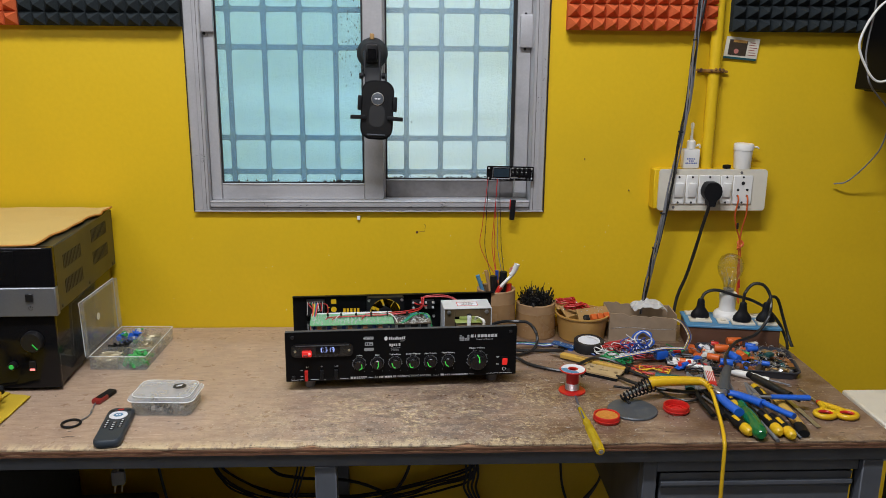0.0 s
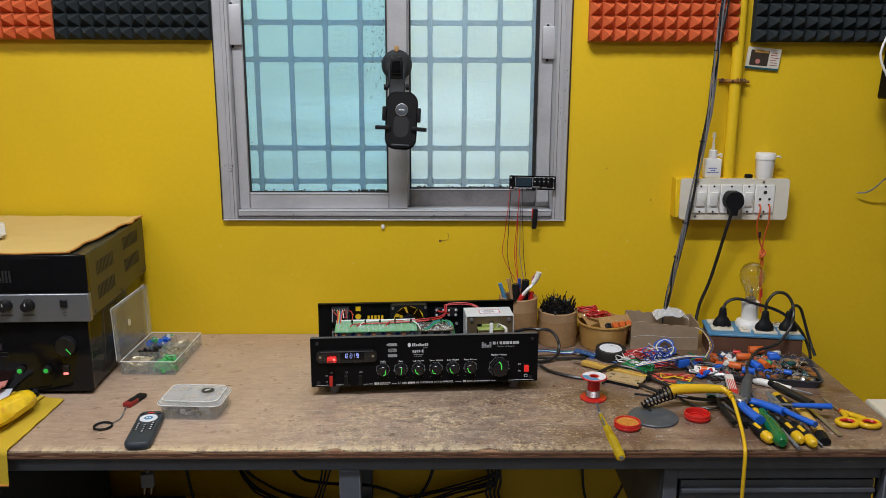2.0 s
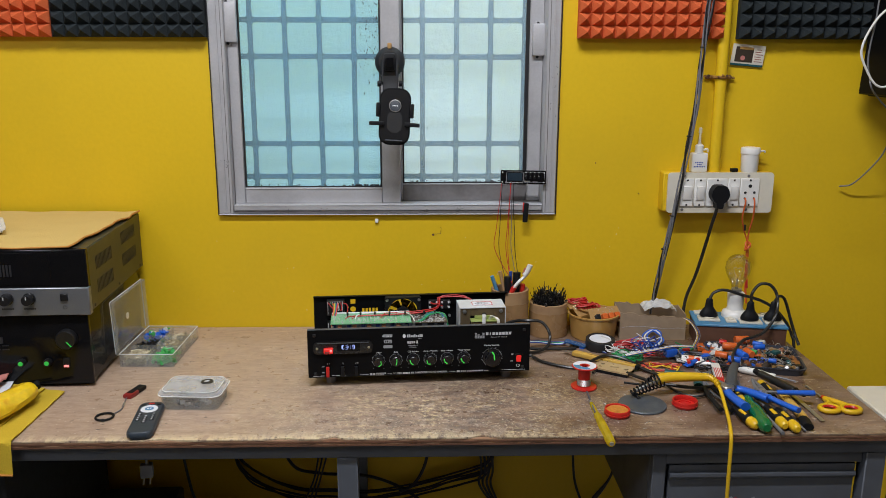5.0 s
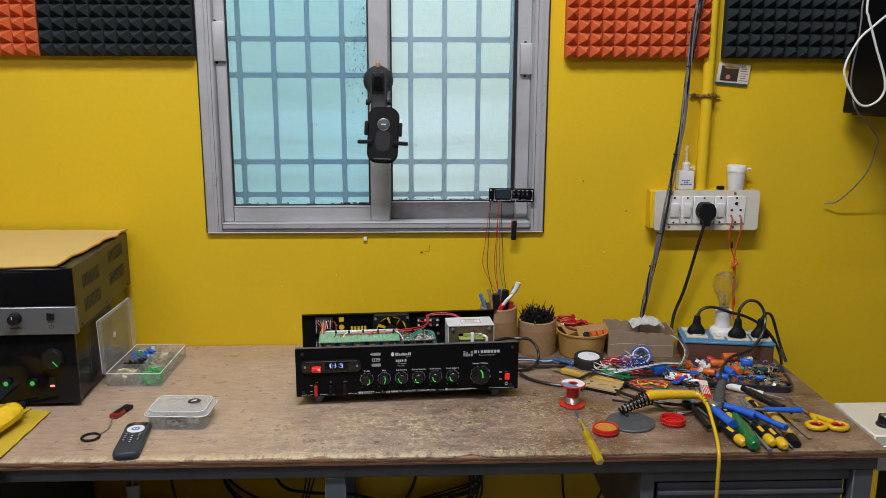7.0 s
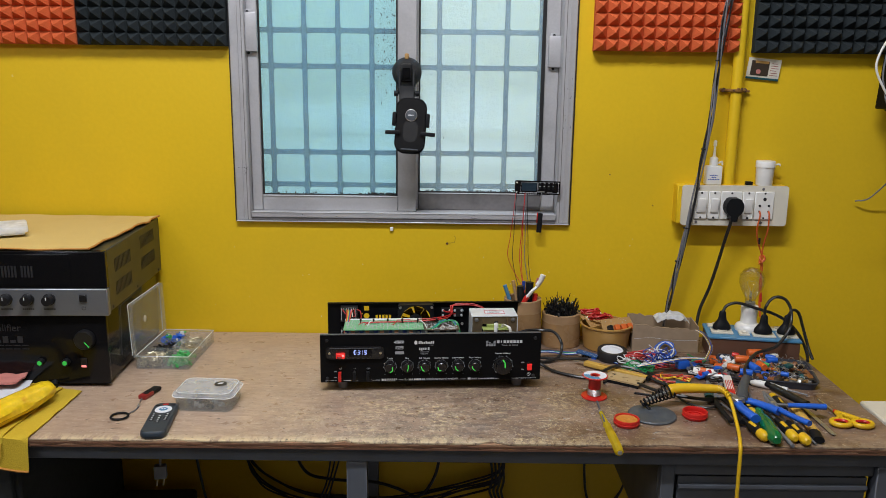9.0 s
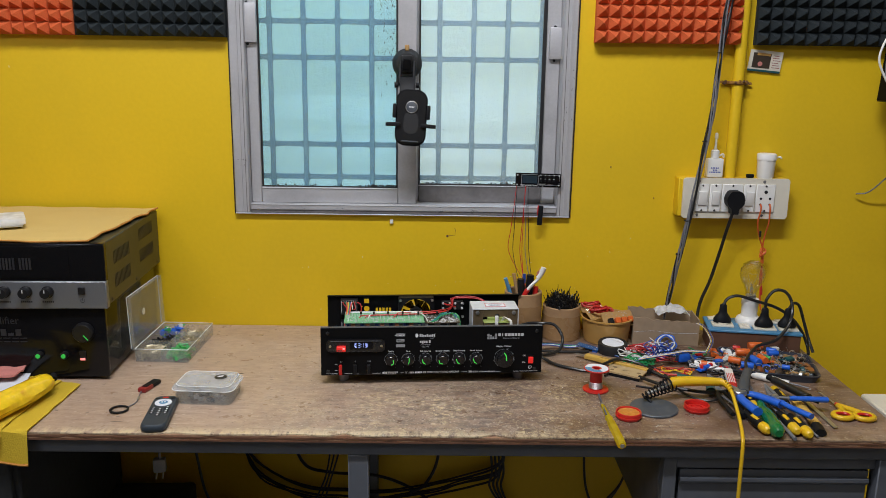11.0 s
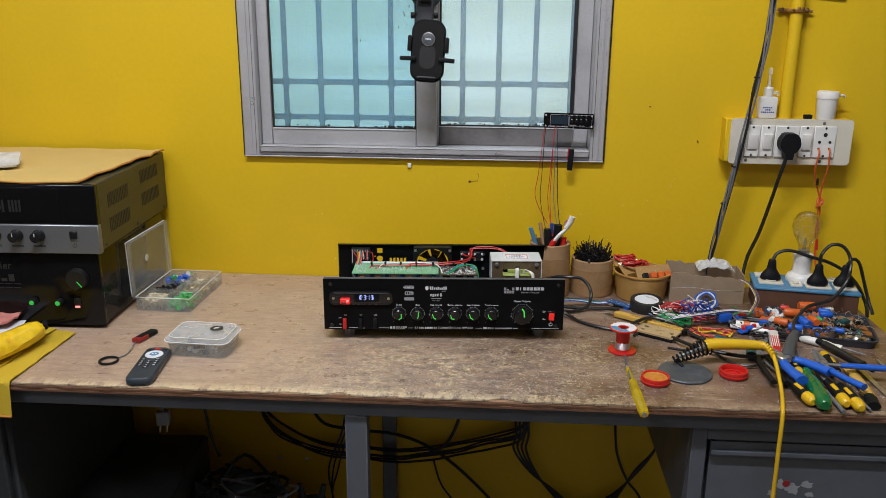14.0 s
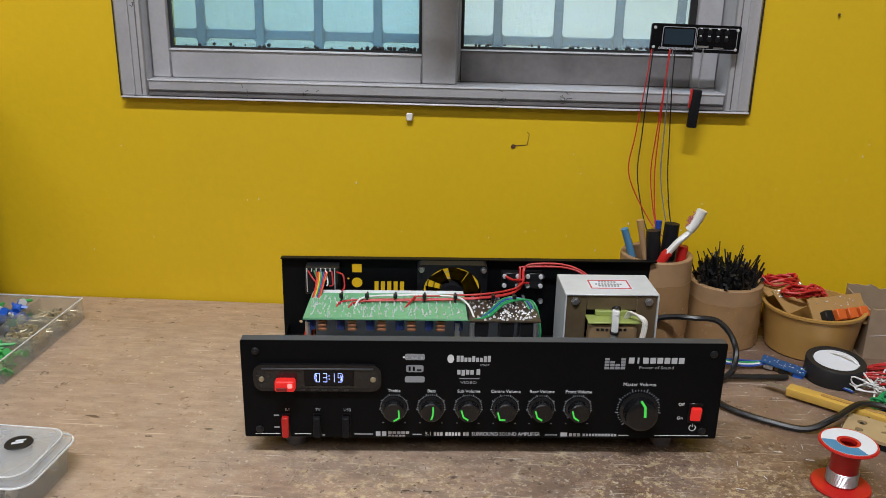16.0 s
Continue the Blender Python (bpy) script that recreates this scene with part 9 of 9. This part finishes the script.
def phone_mount():
    o = thing("phone_mount", "black suction phone holder stuck to the window", "phone holder", at(0.0065, 0, 0))
    part("suction_cup", lathe(B(), [(0.033, 0.0), (0.0355, 0.004), (0.032, 0.012), (0.025, 0.020), (0, 0.022)], 36, Matrix.Translation((0, 0.0115, 1.414)) @ FRONT), M["rubber"], o)
    part("cup_tab", bx(B(), -0.005, 0.005, -0.004, 0.008, 1.444, 1.458, 0.002), M["paxolin"], o, "yellowed pull tab")
    part("lever", bx(B(), -0.013, 0.013, -0.022, -0.010, 1.395, 1.434, 0.004, 2), M["black_plastic"], o)
    part("lever_pad", bx(B(), -0.009, 0.009, -0.0245, -0.0222, 1.401, 1.424, 0.003, 2), M["black_gloss"], o)
    for x in (-0.0165, 0.0165):
        part("arm", bx(B(), x - 0.0035, x + 0.0035, -0.006, 0.006, -0.032, 0.032, 0.002, 1, Matrix.Translation((0.001, -0.030, 1.392)) @ Matrix.Rotation(radians(-35), 4, "X")), M["soft_black"], o)
    part("neck", bx(B(), -0.018, 0.018, -0.010, 0.010, -0.020, 0.020, 0.004, 2, Matrix.Translation((0.003, -0.050, 1.363)) @ Matrix.Rotation(radians(-35), 4, "X")), M["soft_black"], o)
    for x in (-0.022, 0.027):
        part("hinge_knob", lathe(B(), [(0, 0.005), (0.006, 0.004), (0.007, -0.005), (0, -0.005)], 16, Matrix.Translation((x, -0.052, 1.366)) @ Matrix.Rotation(radians(90), 4, "Y")), M["soft_black"], o)
    cm = Matrix.Translation((0.0135, -0.088, 1.293)) @ Matrix.Rotation(radians(3), 4, "Y") @ Matrix.Rotation(radians(-6), 4, "X")
    def pill(w, h, r, d):
        return prism(B(), rounded(w, h, r, 7), 0, d, cm @ FRONT)
    part("back_shell", pill(0.071, 0.128, 0.024, 0.012), M["soft_black"], o)
    part("cradle", prism(B(), rounded(0.065, 0.120, 0.022, 7), 0.0121, 0.0165, cm @ FRONT), M["black_plastic"], o)
    part("recess", prism(B(), rounded(0.034, 0.050, 0.016, 6, 0, -0.012), 0.0166, 0.0174, cm @ FRONT), M["rubber"], o)
    b = part("badge", lathe(B(), [(0, 0.0192), (0.0115, 0.0192), (0.0132, 0.0185), (0.0138, 0.0166)], 28, cm @ Matrix.Translation((0, 0, 0.024)) @ FRONT), M["disc_grey"], o, "round grey badge")
    part("badge_rim", lathe(B(), [(0.0122, 0.0192), (0.0128, 0.0199), (0.0140, 0.0192), (0.0142, 0.0166)], 28, cm @ Matrix.Translation((0, 0, 0.024)) @ FRONT), M["zinc"], b)
    lg = B()
    for k in range(4):
        bx(lg, -0.0062 + k * 0.0032, -0.0038 + k * 0.0032, -0.0200, -0.0192, 0.0228, 0.0256, 0, 1, cm)
    part("badge_mark", lg, M["print_white"], b)
    for s in (-1, 1):
        part("side_clamp", bx(B(), s * 0.034, s * 0.043, -0.022, 0.004, -0.002, 0.030, 0.003, 2, cm), M["soft_black"], o)
        part("rest", bx(B(), s * 0.024, s * 0.058, -0.024, -0.010, -0.020, -0.011, 0.002, 2, cm @ Matrix.Rotation(radians(s * 2), 4, "Y")), M["soft_black"], o)
    part("foot", bx(B(), -0.020, 0.020, -0.0205, -0.016, -0.056, -0.052, 0.0015, 1, cm), M["disc_grey"], o)


phone_mount()


def corner_things():
    o = thing("loudspeaker", "black loudspeaker cabinet fixed high on the wall", "loudspeaker", at(1.262, -0.150, 1.347, 8, 0, 3.5))
    part("cabinet", bx(B(), -0.132, 0.17, -0.10, 0.13, -0.0115, 0.42, 0.003), M["black_metal"], o)
    # thin black plate draws the shade under the cabinet
    part("under_shade", bx(B(), -0.115, 0.155, -0.085, 0.115, -0.0145, -0.0118), M["rubber"], o)
    part("bracket", bx(B(), -0.02, 0.02, 0.10, 0.165, 0.15, 0.25, 0.002), M["rubber"], o)
    wire("wire_white", [(1.017, -0.300, 1.760)] + [(1.007, -0.300, 1.583), (1.012, -0.300, 1.550), (1.022, -0.300, 1.524), (1.036, -0.300, 1.487), (1.052, -0.300, 1.449), (1.061, -0.300, 1.423), (1.062, -0.300, 1.400), (1.049, -0.300, 1.380), (1.026, -0.300, 1.371), (1.007, -0.300, 1.380), (0.988, -0.300, 1.407), (0.975, -0.300, 1.434), (0.975, -0.300, 1.455), (0.985, -0.300, 1.483), (1.002, -0.300, 1.511), (1.023, -0.300, 1.530), (1.048, -0.300, 1.552), (1.076, -0.300, 1.576)], 0.0024, "white cord looped down in front of the loudspeaker", "looped_cable")
    wire("wire_grey", [(1.020, -0.290, 1.76)] + [(1.003, -0.290, 1.584), (1.003, -0.290, 1.547), (1.001, -0.290, 1.498), (0.996, -0.290, 1.457), (0.995, -0.290, 1.422), (1.002, -0.290, 1.392), (1.014, -0.290, 1.361)] + [(1.115, -0.20, 1.300), (1.160, -0.12, 1.262), (1.165, -0.08, 1.200), (1.135, -0.03, 1.130), (1.108, -0.012, 1.118)], 0.0018, "loose grey cable hanging from the loudspeaker", "loose_cable")
    # grey control box on a bracket at the bench end
    b = thing("control_box", "pale grey box with a black dial at the bench end", "control box", at(1.010, -0.500, 0.690, 0))
    part("case", bx(B(), -0.045, 0.15, -0.075, 0.085, 0.0, 0.074, 0.003), M["ivory"], b)
    part("face", bx(B(), -0.044, 0.149, -0.0775, -0.0752, 0.002, 0.052, 0.0005), M["zinc"], b)
    k = part("dial", lathe(B(), [(0.017, 0), (0.017, 0.004), (0.0145, 0.006), (0.0135, 0.020), (0, 0.021)], 28, Matrix.Translation((0.000, -0.030, 0.074))), M["black_plastic"], b, "black control dial")
    part("dial_cap", lathe(B(), [(0, 0.0216), (0.009, 0.0214), (0.0095, 0.0205)], 20, Matrix.Translation((0.000, -0.030, 0.074))), M["zinc"], k)
    part("bracket", bx(B(), -0.05, 0.15, -0.06, 0.06, -0.006, -0.001), M["steel"], b)
    part("post", bx(B(), 0.03, 0.06, -0.02, 0.02, -0.69, -0.0065), M["steel"], b)
    # small nails and chips on the wall
    for x, z in ((0.505, 1.175), (0.615, 1.10)):
        single("nail", lathe(B(), [(0, 0.003), (0.0014, 0.0028), (0.0018, 0.0015), (0.001, 0.0012), (0.001, -0.004)], 8, Matrix.Translation((x, -0.0005, z)) @ FRONT), M["brown"], "small rusty nail in the yellow wall", "nail")
    single("wall_hook", bx(B(), -0.004, 0.004, -0.006, 0.0, -0.006, 0.004, 0.001, 1, Matrix.Translation((-0.03, -0.0005, 1.034))), M["white_plastic"], "tiny white plastic clip under the window", "clip")
    sc = B()
    for k in range(26):
        x, z = rnd.uniform(-0.5, 0.62), rnd.uniform(0.80, 1.02)
        s = rnd.uniform(0.0004, 0.0011)
        bmesh.ops.create_icosphere(sc, subdivisions=1, radius=s, matrix=Matrix.Translation((x, -0.0002, z)) @ Matrix.Diagonal((1, 0.25, rnd.uniform(1, 2.4), 1)))
    single("paint_chips", sc, M["paper"], "tiny pale chips in the wall paint", "paint chips", kind="stuff")
    st = B()
    for x0, z0, x1, z1 in ((0.109, 0.998, 0.127, 0.9995), (0.127, 0.9995, 0.129, 1.014), (0.129, 1.014, 0.126, 1.0165)):
        ln = math.hypot(x1 - x0, z1 - z0)
        bx(st, 0, ln, -0.0004, 0.0, -0.00035, 0.00035, 0, 1, Matrix.Translation((x0, -0.0003, z0)) @ Matrix.Rotation(-math.atan2(z1 - z0, x1 - x0), 4, "Y"))
    for k in range(9):
        bx(st, -0.0030, 0.0030, -0.0004, 0.0, -0.0004, 0.0004, 0, 1, Matrix.Translation((0.1085, -0.0003 - 0.00005 * k, 0.997)) @ Matrix.Rotation(k * 0.7, 4, "Y"))
    single("wall_scuffs", st, M["brown"], "brown scuff marks on the yellow wall", "scuff", kind="stuff")


corner_things()

# ---- under the bench ----
def under_bench():
    def cab(pts, r, label, mat="wire_black"):
        wire(mat, pts, r, label, "power_cable")
    L = "black power cable sagging along the wall under the bench"
    for k in range(6):
        d, e = rnd.uniform(-0.02, 0.02), rnd.uniform(-0.020, 0.020)
        cab([(-0.42 + d, -0.03, 0.50), (-0.395, -0.030, 0.40 + e), (-0.335 + d, -0.030, 0.342 + e), (-0.24, -0.035, 0.308 + e), (-0.15 + d, -0.03, 0.300 + e), (-0.06, -0.065, 0.315 + e), (0.02 + d, -0.03, 0.306 + e), (0.09, -0.03, 0.322 + e), (0.17 + d, -0.03, 0.345 + e), (0.25, -0.03, 0.376 + e), (0.27, -0.03, 0.45)], rnd.choice((0.0022, 0.0030, 0.0025)), L)
    cab([(-0.30, -0.03, 0.52), (-0.26, -0.03, 0.395), (-0.19, -0.03, 0.367), (-0.07, -0.065, 0.378), (0.01, -0.03, 0.33), (0.08, -0.03, 0.28), (0.16, -0.03, 0.20), (0.24, -0.03, 0.10), (0.28, -0.04, 0.006)], 0.0042, L)
    cab([(0.10, -0.03, 0.50), (0.09, -0.03, 0.40), (0.06, -0.03, 0.335), (0.02, -0.03, 0.31)], 0.0042, L)
    for k in range(4):
        e = k * 0.010
        cab([(0.225 + e, -0.03, 0.47), (0.235 + e, -0.03, 0.375), (0.23 + e, -0.03, 0.33), (0.27 + e * 0.5, -0.03, 0.27), (0.325, -0.03, 0.225 - e * 0.4), (0.40, -0.03, 0.17 - e), (0.47, -0.03, 0.205 - e), (0.53, -0.03, 0.27 + e * 0.4), (0.575, -0.03, 0.345), (0.60, -0.03, 0.44)], 0.0032, L)
    cab([(0.474, -0.03, 0.46), (0.476, -0.03, 0.39), (0.485, -0.03, 0.325), (0.512, -0.03, 0.257), (0.555, -0.03, 0.19), (0.60, -0.03, 0.0045)], 0.0034, L)
    for k in range(3):
        cab([(-0.185 + k * 0.012, -0.04, 0.44), (-0.20 + k * 0.008, -0.04, 0.36), (-0.235 + k * 0.012, -0.04, 0.26), (-0.225, -0.04, 0.16), (-0.21 + k * 0.03, -0.05, 0.004)], 0.0024, "thin black cable hanging under the bench")
    cab([(0.03, -0.03, 0.29), (0.05, -0.03, 0.22), (0.10, -0.03, 0.14), (0.13, -0.03, 0.004)], 0.0026, L)
    # a plug top hanging from the frame on its cord
    p = thing("hanging_plug", "dull white two-pin plug hanging under the bench", "plug", at(-0.537, -0.300, 0.525, 10))
    part("body", bx(B(), -0.014, 0.014, -0.009, 0.009, -0.016, 0.016, 0.004, 2), M["print_grey"], p)
    for x in (-0.007, 0.007):
        part("pin", sweep(B(), [(x, 0, -0.016), (x - 0.003, 0, -0.034)], 0.0022, 8, 1), M["brass"], p)
    part("cord", sweep(B(), [(0, 0, 0.016), (0.002, 0, 0.06), (0, 0.0, 0.20)], 0.003, 8, 5), M["print_grey"], p)
    cab([(-0.49, -0.20, 0.72), (-0.488, -0.20, 0.55), (-0.475, -0.19, 0.42), (-0.46, -0.19, 0.37)], 0.0032, "black cable dropping behind the boxes under the bench")
    # dark stored things low under the bench; box and cabinet also block bounce light
    c = thing("storage_box", "dusty dark cardboard storage box under the bench, enlarged to block light", "storage box", at(-0.66, -0.26, 0.0, 3))
    part("body", bx(B(), -0.26, 0.145, -0.28, 0.17, 0.0, 0.366, 0.006), M["dark_bag"], c)
    part("flap", bx(B(), -0.26, 0.145, -0.284, 0.0, 0.367, 0.371, 0, 1, Matrix.Rotation(radians(1.5), 4, "X")), M["dark_bag"], c)
    k = thing("cabinet", "dark blue-black cabinet standing under the bench", "cabinet", at(-0.955, -0.31, 0.0))
    part("body", bx(B(), -0.215, 0.235, -0.24, 0.25, 0.03, 0.695, 0.004), M["dark_bag"], k)
    part("door", bx(B(), -0.205, 0.225, -0.255, -0.2405, 0.05, 0.685, 0.003), M["dark_bag"], k)
    part("plinth", bx(B(), -0.20, 0.22, -0.22, 0.23, 0.0, 0.0295), M["rubber"], k)
    for x, w in ((-0.371, 0.012), (-0.301, 0.009)):
        single("tape_scrap", bx(B(), -w / 2, w / 2, -0.0012, 0, -0.004, 0.004, 0.0005, 1, Matrix.Translation((x, -0.0006, 0.261)) @ Matrix.Rotation(radians(8), 4, "Y")), M["paper"], "scrap of white tape stuck low on the wall", "tape scrap")
    def bag(x, y, z0, sx, sy, sz, seed, label):
        bm = B()
        bmesh.ops.create_icosphere(bm, subdivisions=4, radius=1.0)
        for v in bm.verts:
            n = v.co.normalized()
            f = 1 + 0.22 * noise.noise(n * 2.2 + Vector((seed, 0, 0))) + 0.12 * noise.noise(n * 6 + Vector((0, seed, 0)))
            v.co = Vector((n.x * sx * f, n.y * sy * f, max(-0.0, (n.z + 0.75) * sz * f * 0.6)))
        single("dark_bag", bm, M["dark_bag"], label, "bag", at(x, y, z0))
    bag(-0.44, -0.22, 0.0, 0.13, 0.10, 0.30, 1, "crumpled black bag stored under the bench")
    bag(-0.33, -0.20, 0.0, 0.10, 0.09, 0.20, 2, "slumped black bag stored under the bench")
    # a heap of cords on top of the dark box
    tangle("wire_black", -0.40, -0.24, 14, 0.10, 0.08, 0.004, "heap of old black cords under the bench", z=0.29, h=0.05, seed=21)
    tangle("wire_grey", -0.36, -0.26, 3, 0.09, 0.06, 0.003, "pale cord lying over the heap under the bench", z=0.31, h=0.03, seed=22)
    s = thing("cable_spool", "small dark spool with two prongs under the bench", "spool", at(-0.265, -0.12, 0.0))
    part("body", lathe(B(), [(0, 0), (0.05, 0), (0.05, 0.20), (0.03, 0.215), (0, 0.215)], 24), M["dark_bag"], s)
    for x in (-0.018, 0.022):
        part("prong", sweep(B(), [(x, 0, 0.21), (x * 1.3, 0, 0.24), (x * 1.5, 0, 0.262)], (0.011, 0.006), 10, 4), M["dark_bag"], s)


under_bench()
